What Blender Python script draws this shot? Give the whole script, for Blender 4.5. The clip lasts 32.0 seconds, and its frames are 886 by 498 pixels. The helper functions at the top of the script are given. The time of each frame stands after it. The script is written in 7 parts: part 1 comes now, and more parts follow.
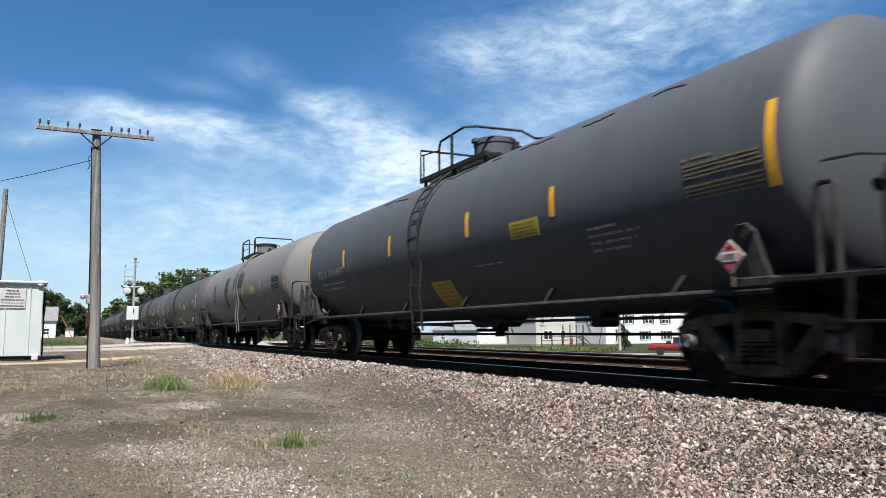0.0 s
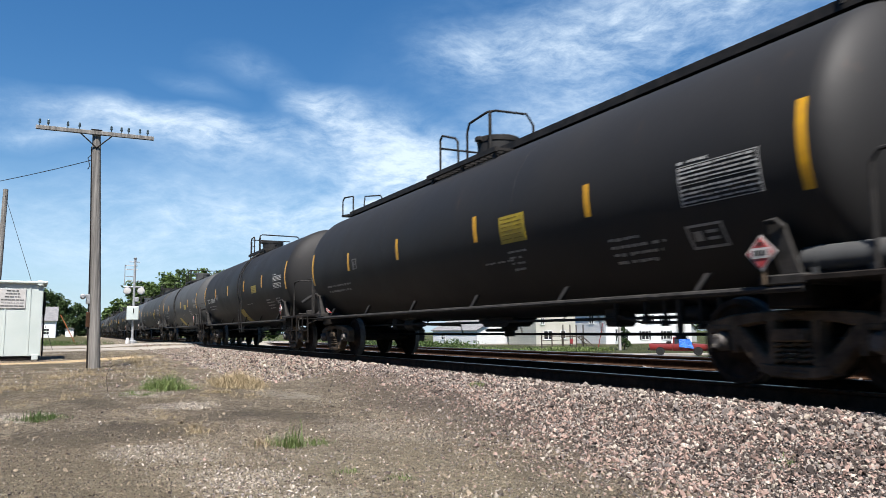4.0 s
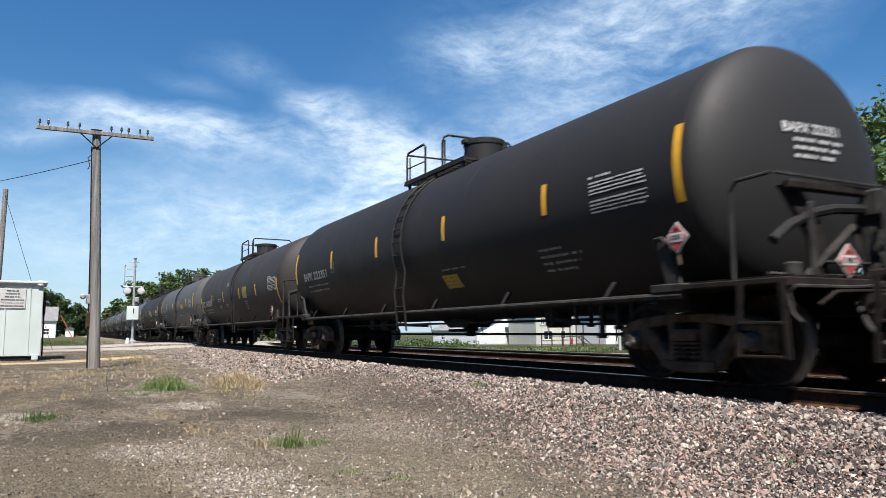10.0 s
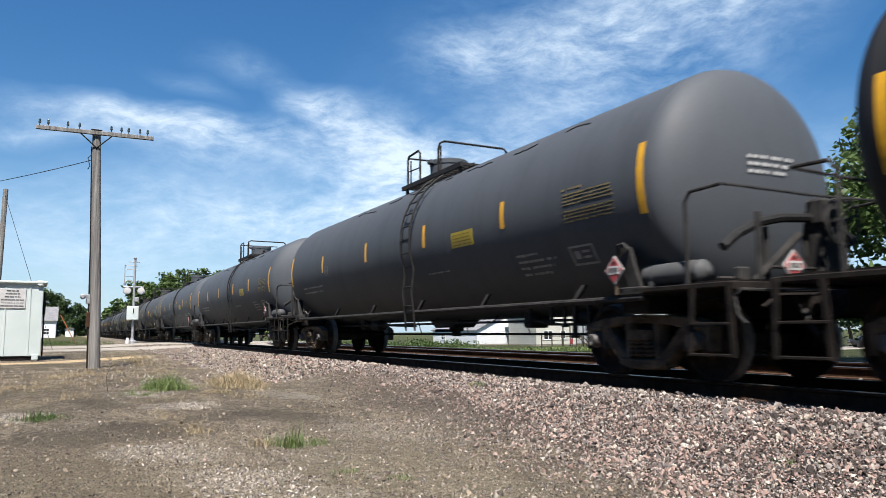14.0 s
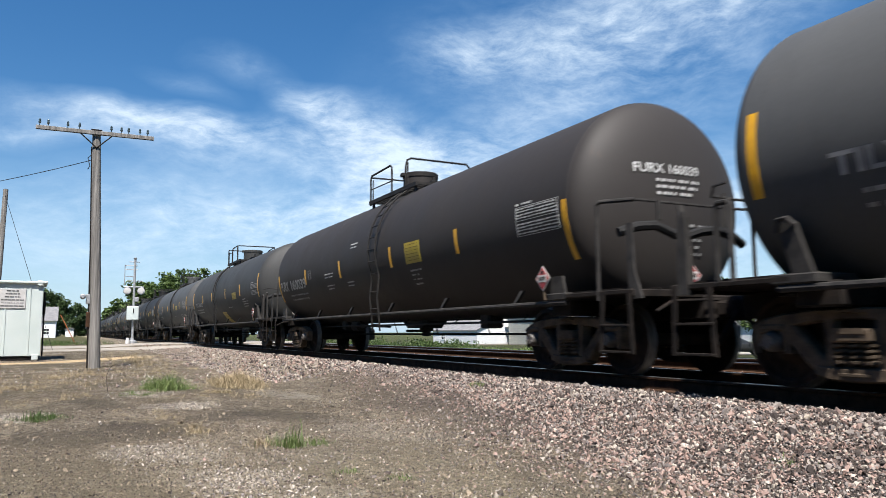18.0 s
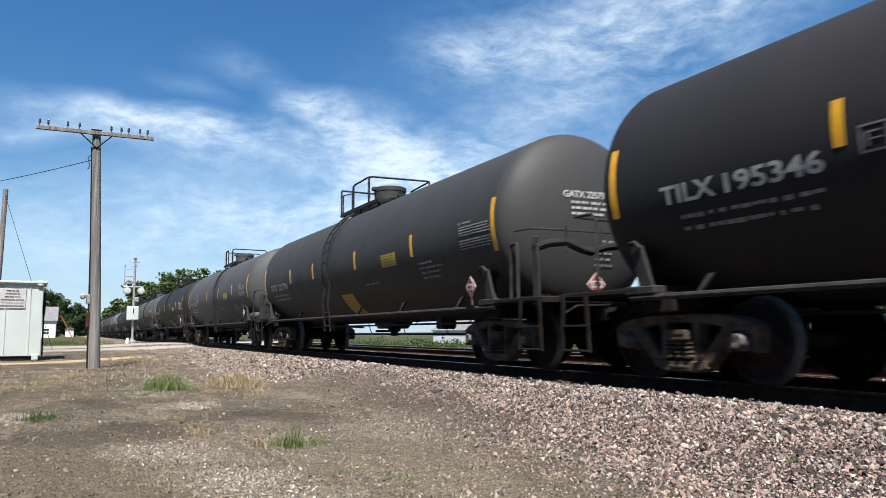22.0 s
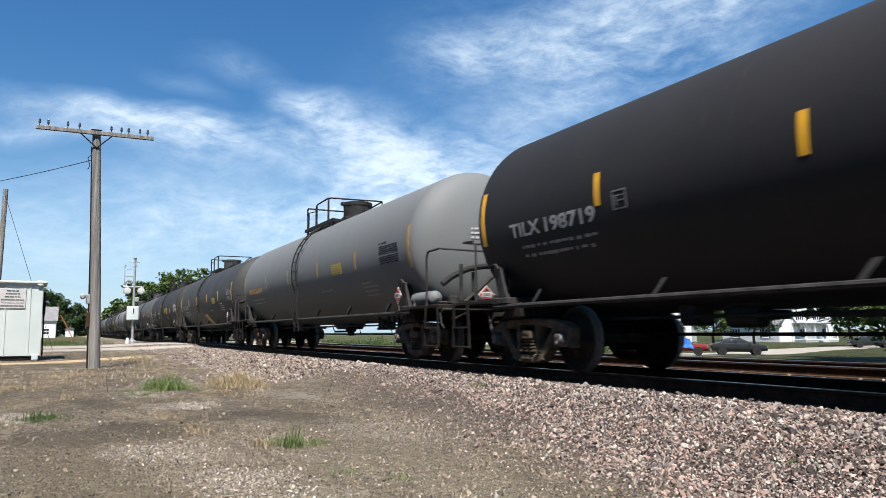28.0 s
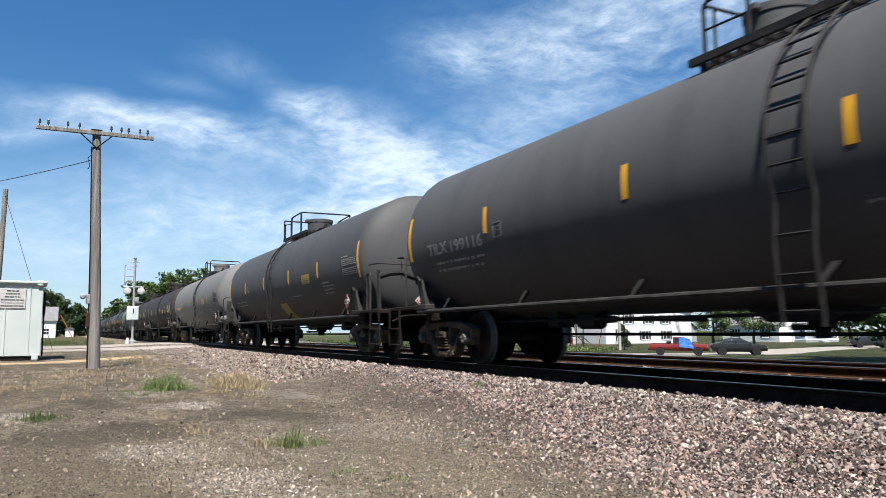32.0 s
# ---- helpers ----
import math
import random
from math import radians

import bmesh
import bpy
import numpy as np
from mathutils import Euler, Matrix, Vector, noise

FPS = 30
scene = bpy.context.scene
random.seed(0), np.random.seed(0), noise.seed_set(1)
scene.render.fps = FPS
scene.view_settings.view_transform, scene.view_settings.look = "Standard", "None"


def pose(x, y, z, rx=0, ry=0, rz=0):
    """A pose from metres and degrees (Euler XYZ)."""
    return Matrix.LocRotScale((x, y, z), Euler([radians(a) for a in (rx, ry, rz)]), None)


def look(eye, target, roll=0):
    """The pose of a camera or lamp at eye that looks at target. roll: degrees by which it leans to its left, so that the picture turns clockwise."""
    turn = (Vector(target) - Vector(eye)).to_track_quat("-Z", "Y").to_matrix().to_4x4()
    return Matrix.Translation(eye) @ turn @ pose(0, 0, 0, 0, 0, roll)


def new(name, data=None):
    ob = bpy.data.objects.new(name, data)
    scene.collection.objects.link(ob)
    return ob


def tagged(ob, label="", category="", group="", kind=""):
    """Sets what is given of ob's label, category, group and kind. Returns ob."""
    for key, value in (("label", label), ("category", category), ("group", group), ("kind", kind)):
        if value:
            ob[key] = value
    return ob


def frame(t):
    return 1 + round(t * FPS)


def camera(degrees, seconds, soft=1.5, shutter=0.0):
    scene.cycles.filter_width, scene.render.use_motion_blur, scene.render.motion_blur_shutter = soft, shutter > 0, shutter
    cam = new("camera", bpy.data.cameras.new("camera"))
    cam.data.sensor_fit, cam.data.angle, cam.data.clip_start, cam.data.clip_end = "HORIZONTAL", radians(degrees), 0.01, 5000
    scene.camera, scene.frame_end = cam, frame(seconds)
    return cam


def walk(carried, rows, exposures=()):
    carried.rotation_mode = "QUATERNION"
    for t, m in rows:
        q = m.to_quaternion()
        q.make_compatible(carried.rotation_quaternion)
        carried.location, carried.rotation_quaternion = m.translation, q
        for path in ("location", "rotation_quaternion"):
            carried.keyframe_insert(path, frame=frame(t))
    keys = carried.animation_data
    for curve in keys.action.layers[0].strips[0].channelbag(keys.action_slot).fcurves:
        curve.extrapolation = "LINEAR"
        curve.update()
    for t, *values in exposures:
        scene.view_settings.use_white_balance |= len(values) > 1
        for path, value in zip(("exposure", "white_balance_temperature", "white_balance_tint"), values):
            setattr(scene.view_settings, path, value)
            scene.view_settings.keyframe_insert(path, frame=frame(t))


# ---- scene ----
# The world: x runs along the near track in the way the train goes, y across it away from the camera, z = 0 on top of the rails.
FOV = 61.61
cam = camera(FOV, 32.0, soft=0.75, shutter=0.12)
EYE = Vector((0.0, -7.33, 0.578))
YAW, TILT = radians(26.55), radians(6.342)
AIM = EYE + Vector((-math.cos(YAW) * math.cos(TILT), math.sin(YAW) * math.cos(TILT), math.sin(TILT))) * 10
EXPOSURE = 1.18
walk(cam, [(0.0, look(EYE, AIM, -0.373)), (32.0, look(EYE, AIM, -0.373))], [(0.0, EXPOSURE), (32.0, EXPOSURE)])

# ---- sky and sun ----
SUN_EL, SUN_AZ = radians(60), Vector((0.9, -0.43, 0)).normalized()
world = bpy.data.worlds.new("sky")
scene.world = world
world.use_nodes = True
wn = world.node_tree.nodes
sky = wn.new("ShaderNodeTexSky")
sky.sky_type, sky.sun_disc = "NISHITA", False
sky.sun_elevation, sky.sun_rotation = SUN_EL, radians(115.5)
sky.air_density, sky.dust_density, sky.ozone_density = 1.0, 0.2, 0.7
hsv = wn.new("ShaderNodeHueSaturation")
hsv.inputs["Saturation"].default_value = 1.5
hsv.inputs["Hue"].default_value = 0.506
world.node_tree.links.new(sky.outputs[0], hsv.inputs["Color"])
world.node_tree.links.new(hsv.outputs[0], wn["Background"].inputs[0])
wn["Background"].inputs[1].default_value = 0.05
sun = new("sun", bpy.data.lights.new("sun", "SUN"))
sun.data.energy, sun.data.angle, sun.data.color = 5.0, radians(0.5), (1.0, 0.95, 0.91)
SUN_DIR = Vector((SUN_AZ.x * math.cos(SUN_EL), SUN_AZ.y * math.cos(SUN_EL), math.sin(SUN_EL)))
sun.matrix_world = look(SUN_DIR * 50, (0, 0, 0))


# ---- node materials ----
class Nodes:
    """A material's node tree, written short."""

    def __init__(self, name):
        self.m = bpy.data.materials.new(name)
        self.m.use_nodes = True
        self.t = self.m.node_tree
        self.p = self.t.nodes["Principled BSDF"]

    def n(self, kind, **sets):
        node = self.t.nodes.new("ShaderNode" + kind)
        for key, value in sets.items():
            if key == "op":
                node.operation = value
            elif key == "blend":
                node.blend_type = value
        return node

    def link(self, a, b):
        self.t.links.new(a, b)

    def coords(self, scale=(1, 1, 1), kind="Object", turn=0):
        c, m = self.n("TexCoord"), self.n("Mapping")
        self.link(c.outputs[kind], m.inputs[0])
        m.inputs["Scale"].default_value = scale
        m.inputs["Rotation"].default_value = (0, 0, turn)
        return m.outputs[0]

    def noise(self, vec, scale, detail=4, rough=0.55, lo=0.35, hi=0.65, warp=0.0):
        t, r = self.n("TexNoise"), self.n("MapRange")
        self.link(vec, t.inputs["Vector"])
        t.inputs["Scale"].default_value, t.inputs["Detail"].default_value = scale, detail
        t.inputs["Roughness"].default_value, t.inputs["Distortion"].default_value = rough, warp
        self.link(t.outputs[0], r.inputs[0])
        r.inputs[1].default_value, r.inputs[2].default_value = lo, hi
        return r.outputs[0]

    def mix(self, fac, a, b, blend="MIX"):
        x = self.n("Mix")
        x.data_type, x.blend_type = "RGBA", blend
        for slot, v in ((0, fac), (6, a), (7, b)):
            if isinstance(v, (int, float)):
                x.inputs[slot].default_value = v
            elif isinstance(v, (tuple, list)):
                x.inputs[slot].default_value = (*v[:3], 1)
            else:
                self.link(v, x.inputs[slot])
        return x.outputs[2]

    def math(self, op, a, b=0.0):
        x = self.n("Math", op=op)
        for slot, v in ((0, a), (1, b)):
            if isinstance(v, (int, float)):
                x.inputs[slot].default_value = v
            else:
                self.link(v, x.inputs[slot])
        return x.outputs[0]

    def bump(self, height, strength=0.3, dist=0.01):
        b = self.n("Bump")
        self.link(height, b.inputs["Height"])
        b.inputs["Strength"].default_value, b.inputs["Distance"].default_value = strength, dist
        self.link(b.outputs[0], self.p.inputs["Normal"])

    def done(self, colour, rough=0.6, metal=0.0, spec=None):
        for key, v in (("Base Color", colour), ("Roughness", rough), ("Metallic", metal)):
            if isinstance(v, (tuple, list)):
                self.p.inputs[key].default_value = (*v[:3], 1)
            elif isinstance(v, (int, float)):
                self.p.inputs[key].default_value = v
            else:
                self.link(v, self.p.inputs[key])
        if spec is not None:
            self.p.inputs["Specular IOR Level"].default_value = spec
        return self.m


def worn(name, a, b, scale=6.0, rough=0.7, metal=0.0, bump=0.2, dist=0.004, stretch=(1, 1, 1), fine=40, spec=0.4):
    """A surface of two tones at two scales, with a fine relief."""
    k = Nodes(name)
    v = k.coords(stretch)
    big, small = k.noise(v, scale, 5), k.noise(v, fine, 3)
    c = k.mix(big, a, b)
    c = k.mix(k.math("MULTIPLY", small, 0.35), c, tuple(x * 0.6 for x in a))
    k.bump(small, bump, dist)
    return k.done(c, rough, metal, spec)


def tank_paint(name, colour, grime, rust=(0.12, 0.07, 0.04), dirt=0.5, rough=0.6):
    """Railway tank paint: chalked in patches, streaked downwards, with soot and a little rust."""
    k = Nodes(name)
    v, s = k.coords(), k.coords((2.2, 1.0, 0.3))
    rnd = k.n("ObjectInfo").outputs["Random"]
    patch, streak, fine = k.noise(v, 0.45, 5, 0.6), k.noise(s, 1.2, 6, 0.65, 0.48, 0.8), k.noise(v, 22, 4, 0.6)
    c = k.mix(k.math("MULTIPLY", patch, 0.5), colour, tuple(x * 1.22 for x in colour))
    c = k.mix(k.math("MULTIPLY", streak, dirt * 0.7), c, grime)
    c = k.mix(k.math("MULTIPLY", k.noise(k.coords((2.2, 1, 0.5)), 2.0, 8, 0.7, 0.62, 0.8), 0.35), c, rust)
    c = k.mix(k.math("MULTIPLY", fine, 0.12), c, grime)
    c = k.mix(k.math("MULTIPLY", rnd, 0.18), c, grime)
    k.bump(k.noise(v, 3.0, 3), 0.06, 0.02)
    r = k.math("ADD", k.math("MULTIPLY", patch, 0.12), rough)
    return k.done(c, r, 0.0, 0.26)


PAINT = {
    "grey": tank_paint("grey_tank_paint", (0.0573, 0.0593, 0.0593), (0.0187, 0.0182, 0.0171)),
    "blue": tank_paint("blue_grey_tank_paint", (0.0598, 0.0676, 0.0759), (0.0220, 0.0220, 0.0231)),
    "dark": tank_paint("dark_grey_tank_paint", (0.0359, 0.0367, 0.0359), (0.0137, 0.0144, 0.0137)),
    "black": tank_paint("black_tank_paint", (0.0133, 0.0133, 0.0133), (0.0143, 0.0128, 0.0122), dirt=0.35),
    "brown": tank_paint("brown_black_tank_paint", (0.0242, 0.0217, 0.0202), (0.0275, 0.0236, 0.0210), dirt=0.45),
    "light": tank_paint("light_grey_tank_paint", (0.1098, 0.1179, 0.1188), (0.0907, 0.0851, 0.0737), (0.1134, 0.0737, 0.0397), 0.4),
    "pale": tank_paint("pale_grey_tank_paint", (0.1225, 0.1250, 0.1199), (0.0680, 0.0624, 0.0567), (0.1134, 0.0737, 0.0397), 0.5),
}
IRON = worn("dirty_iron", (0.0087, 0.0076, 0.0069), (0.0219, 0.0175, 0.0146), 5, 0.8, spec=0.12)
FRAME = worn("grey_brown_cast_steel", (0.0433, 0.0334, 0.0241), (0.1291, 0.0965, 0.0666), 4, 0.8, spec=0.12)
GREYED = worn("sun_greyed_black_steel", (0.0186, 0.018, 0.0174), (0.0465, 0.0434, 0.0403), 5, 0.7, spec=0.15)
BLACK = worn("black_painted_steel", (0.0137, 0.0137, 0.0137), (0.0312, 0.0287, 0.0263), 6, 0.65, spec=0.15)
WHEEL = worn("oily_wheel_steel", (0.0193, 0.0138, 0.0111), (0.0482, 0.0333, 0.0253), 5, 0.85, 0.0, spec=0.1)
TREAD = worn("polished_tread_steel", (0.12, 0.11, 0.1), (0.22, 0.2, 0.18), 9, 0.65, 0.4)
CAP = worn("worn_bearing_steel", (0.0726, 0.0653, 0.0605), (0.1452, 0.1331, 0.121), 9, 0.6, 0.2)
YELLOW = worn("yellow_reflective_film", (0.624, 0.3354, 0.0156), (0.5148, 0.2652, 0.0234), 8, 0.4, spec=0.3)
PANEL = worn("yellow_panel_paint", (0.39, 0.2964, 0.0234), (0.2808, 0.2106, 0.0312), 6, 0.5, spec=0.3)
PANELINK = worn("browned_print", (0.16, 0.115, 0.012), (0.11, 0.08, 0.012), 9, 0.6, spec=0.2)
INK = worn("black_print", (0.0156, 0.0156, 0.0156), (0.0234, 0.0234, 0.0234), 9, 0.7, spec=0.1)
LETTER = worn("white_stencil_paint", (0.429, 0.429, 0.4134), (0.2808, 0.2808, 0.2652), 9, 0.6)
FAINT = worn("faded_stencil_paint", (0.2652, 0.2652, 0.2574), (0.1638, 0.1638, 0.1638), 9, 0.6)
PRINT = worn("greyed_stencil_paint", (0.234, 0.234, 0.2301), (0.1248, 0.1248, 0.1209), 12, 0.6)
DULLGOLD = worn("dulled_yellow_stencil_paint", (0.17, 0.13, 0.05), (0.11, 0.09, 0.045), 9, 0.6)
GOLD = worn("faded_yellow_stencil_paint", (0.3276, 0.2028, 0.0468), (0.234, 0.1404, 0.039), 9, 0.6)
RED = worn("red_placard_film", (0.312, 0.039, 0.0429), (0.2574, 0.0546, 0.0507), 9, 0.5)
WHITE = worn("white_film", (0.4836, 0.4758, 0.4602), (0.39, 0.3822, 0.3666), 7, 0.5)
RAIL = worn("rusty_rail_steel", (0.0273, 0.0156, 0.0094), (0.0663, 0.0351, 0.0203), 6, 0.85, spec=0.12)
RAILTOP = worn("bright_rail_head", (0.273, 0.2652, 0.2574), (0.39, 0.3822, 0.3666), 7, 0.28, 0.9)
TIMBER = worn("creosoted_timber", (0.0273, 0.0211, 0.0172), (0.0585, 0.0468, 0.039), 4, 0.9, stretch=(1, 0.15, 1), spec=0.12)


# ---- mesh building ----
class Shape:
    """Vertices and faces gathered piece by piece."""

    def __init__(self):
        self.v, self.f = [], []

    def add(self, vs, fs):
        b = len(self.v)
        self.v += [tuple(x) for x in vs]
        self.f += [tuple(i + b for i in f) for f in fs]
        return self

    def box(self, c, s, m=None, ch=0.0):
        """A box round c of sizes s, its edges chamfered by ch."""
        x, y, z = (k / 2 for k in s)
        if ch <= 0:
            vs = [(i * x, j * y, k * z) for i in (-1, 1) for j in (-1, 1) for k in (-1, 1)]
            fs = [(0, 1, 3, 2), (4, 6, 7, 5), (0, 4, 5, 1), (2, 3, 7, 6), (0, 2, 6, 4), (1, 5, 7, 3)]
        else:
            ch = min(ch, x * 0.9, y * 0.9, z * 0.9)
            bm = bmesh.new()
            bmesh.ops.create_cube(bm, size=1)
            bmesh.ops.scale(bm, verts=bm.verts, vec=(2 * x, 2 * y, 2 * z))
            bmesh.ops.bevel(bm, geom=list(bm.edges), offset=ch, segments=1, affect="EDGES")
            bm.verts.index_update()
            vs, fs = [tuple(q.co) for q in bm.verts], [tuple(q.index for q in f.verts) for f in bm.faces]
            bm.free()
        vs = [Vector(q) for q in vs]
        if m is not None:
            vs = [m @ q for q in vs]
        return self.add([q + Vector(c) for q in vs], fs)

    def tube(self, pts, r, n=8, r2=None):
        """A round bar along a line of points."""
        pts = [Vector(p) for p in pts]
        rows, last = [], None
        for i, p in enumerate(pts):
            d = (pts[min(i + 1, len(pts) - 1)] - pts[max(i - 1, 0)]).normalized()
            if last is None:
                a = d.orthogonal().normalized()
            else:
                a = (last - d * last.dot(d)).normalized()
            last, b = a, d.cross(a)
            rr = r if r2 is None else r + (r2 - r) * i / (len(pts) - 1)
            rows.append([p + (a * math.cos(2 * math.pi * j / n) + b * math.sin(2 * math.pi * j / n)) * rr for j in range(n)])
        vs = [q for row in rows for q in row]
        fs = [(i * n + j, i * n + (j + 1) % n, (i + 1) * n + (j + 1) % n, (i + 1) * n + j) for i in range(len(pts) - 1) for j in range(n)]
        fs += [tuple(range(n))[::-1], tuple((len(pts) - 1) * n + j for j in range(n))]
        return self.add(vs, fs)

    def lathe(self, prof, c=(0, 0, 0), axis="x", n=48):
        """A profile of (along, radius) turned round an axis."""
        put = {"x": lambda a, p, q: (a, p, q), "y": lambda a, p, q: (q, a, p), "z": lambda a, p, q: (p, q, a)}[axis]
        vs, fs = [], []
        for a, r in prof:
            for j in range(n):
                w = 2 * math.pi * j / n
                vs.append(Vector(put(a, r * math.cos(w), r * math.sin(w))) + Vector(c))
        for i in range(len(prof) - 1):
            fs += [(i * n + j, i * n + (j + 1) % n, (i + 1) * n + (j + 1) % n, (i + 1) * n + j) for j in range(n)]
        if prof[0][1] > 1e-6:
            fs.append(tuple(range(n))[::-1])
        if prof[-1][1] > 1e-6:
            fs.append(tuple((len(prof) - 1) * n + j for j in range(n)))
        return self.add(vs, fs)

    def plate(self, poly, thick, put):
        """A polygon of (a, b) given a thickness; put(a, b, d) places it."""
        n = len(poly)
        vs = [put(a, b, d) for d in (0, thick) for a, b in poly]
        fs = [tuple(range(n))[::-1], tuple(range(n, 2 * n))] + [(i, (i + 1) % n, n + (i + 1) % n, n + i) for i in range(n)]
        return self.add(vs, fs)

    def mesh(self, name, mat, smooth=35):
        me = bpy.data.meshes.new(name)
        me.from_pydata(self.v, [], self.f)
        bm = bmesh.new()
        bm.from_mesh(me)
        bmesh.ops.recalc_face_normals(bm, faces=bm.faces)
        bm.to_mesh(me)
        bm.free()
        if smooth:
            me.polygons.foreach_set("use_smooth", [True] * len(me.polygons))
            me.set_sharp_from_angle(angle=radians(smooth))
        me.materials.append(mat)
        return me


def part(name, shape, material, parent, label="", at=None, kind=""):
    """One mesh object under a thing or a part; shape: a Shape or a mesh to share."""
    me = shape.mesh(name, material) if isinstance(shape, Shape) else shape
    ob = new(name, me)
    ob.parent = parent
    if at is not None:
        ob.matrix_basis = at
    return tagged(ob, label, kind=kind)


def thing(name, m, label, category, group="", kind=""):
    ob = new(name)
    ob.matrix_basis = m
    return tagged(ob, label, category, group, kind)


def solo(name, shape, mat, label, category, m=None, group="", kind="", smooth=35):
    ob = new(name, shape.mesh(name, mat, smooth))
    if m is not None:
        ob.matrix_basis = m
    return tagged(ob, label, category, group, kind)


def join_text(body, size, extrude=0.0):
    """The built-in font's outline of a text as vertices and faces."""
    cu = bpy.data.curves.new("letters", "FONT")
    cu.body, cu.size, cu.resolution_u, cu.offset = body, size, 3, 0.026
    ob = new("letters", cu)
    me = bpy.data.meshes.new_from_object(ob.evaluated_get(bpy.context.evaluated_depsgraph_get()))
    vs, fs = [tuple(q.co) for q in me.vertices], [tuple(q.vertices) for q in me.polygons]
    bpy.data.objects.remove(ob)
    bpy.data.curves.remove(cu)
    bpy.data.meshes.remove(me)
    return vs, fs
# ---- ground ----
def smooth(a, b, x):
    t = min(1.0, max(0.0, (x - a) / (b - a)))
    return t * t * (3 - 2 * t)


def lerp(a, b, t):
    return a + (b - a) * t


TRACK_2 = 4.15


def ground_z(x, y):
    """The height of the land: a dirt apron, two ballast beds, a road over them, and the lower land beyond."""
    apron = lerp(-0.42, -0.22, smooth(-26, -46, x)) + 0.02 * noise.noise((x * 0.35, y * 0.35, 0)) + 0.012 * noise.noise((x * 1.3, y * 1.3, 5))
    apron = lerp(apron, -0.3, smooth(-70, -120, x))
    apron -= 0.25 * smooth(-12, -40, y)
    bed = lerp(apron, -0.15, smooth(-3.6, -1.5, y)) - 0.06 * smooth(-1.25, -0.95, y) + (0.02 * noise.noise((x * 0.8, y * 0.8, 9)) if -4 < y < -1.3 else 0)
    if y < -0.9:
        z = bed
    elif y < TRACK_2 + 1.6:
        z = -0.2 - 0.03 * math.exp(-((y - 2.05) ** 2) / 0.3)
    else:
        z = lerp(-0.2, -1.65, smooth(TRACK_2 + 1.6, TRACK_2 + 9, y))
    road = smooth(8.0, 5.5, abs(x + 50 + 0.1 * y))
    if road > 0 and -40 < y < 12:
        z = lerp(z, lerp(-0.17, -0.03, smooth(-7, -2.2, y)) if y < 6 else lerp(-0.03, z, smooth(6, 12, y)), road)
    return z


def axis(*spans):
    out = []
    for a, b, n in spans:
        out += [a + (b - a) * i / n for i in range(n)]
    return out + [spans[-1][1]]


SOIL = [(-6.2, -7.5, 1.6, 0.9, 0.3, 0.75), (-8.5, -6.6, 1.7, 0.5, 0.25, 0.85), (-8.9, -4.9, 1.6, 0.5, 0.3, 0.7), (-11.9, -6.9, 1.6, 0.4, 0.2, 0.6), (-5.0, -7.0, 0.9, 0.6, 0.5, 0.7), (-12.5, -5.0, 1.5, 0.35, 0.1, 0.6), (-8.2, -6.9, 0.95, 1.7, 0.15, 0.9), (-5.9, -7.4, 0.8, 0.8, 0.2, 0.9), (-9.4, -5.6, 0.6, 1.0, 0.4, 0.7)]
# limestone spills: place, half widths, turn, strength
LIME = [(-10.95, -5.95, 0.9, 0.6, 0.3, 1.0), (-13.3, -6.2, 1.2, 0.4, 0.2, 0.8), (-10.4, -7.9, 1.0, 0.5, 0.1, 0.85), (-6.7, -6.6, 0.9, 0.5, 0.5, 0.7), (-5.3, -6.3, 0.9, 0.55, 0.6, 0.85), (-4.6, -5.9, 0.6, 0.4, 0.4, 0.8), (-12.2, -4.2, 1.6, 0.5, 0.1, 0.6), (-7.2, -4.4, 1.6, 0.6, 0.3, 0.55)]


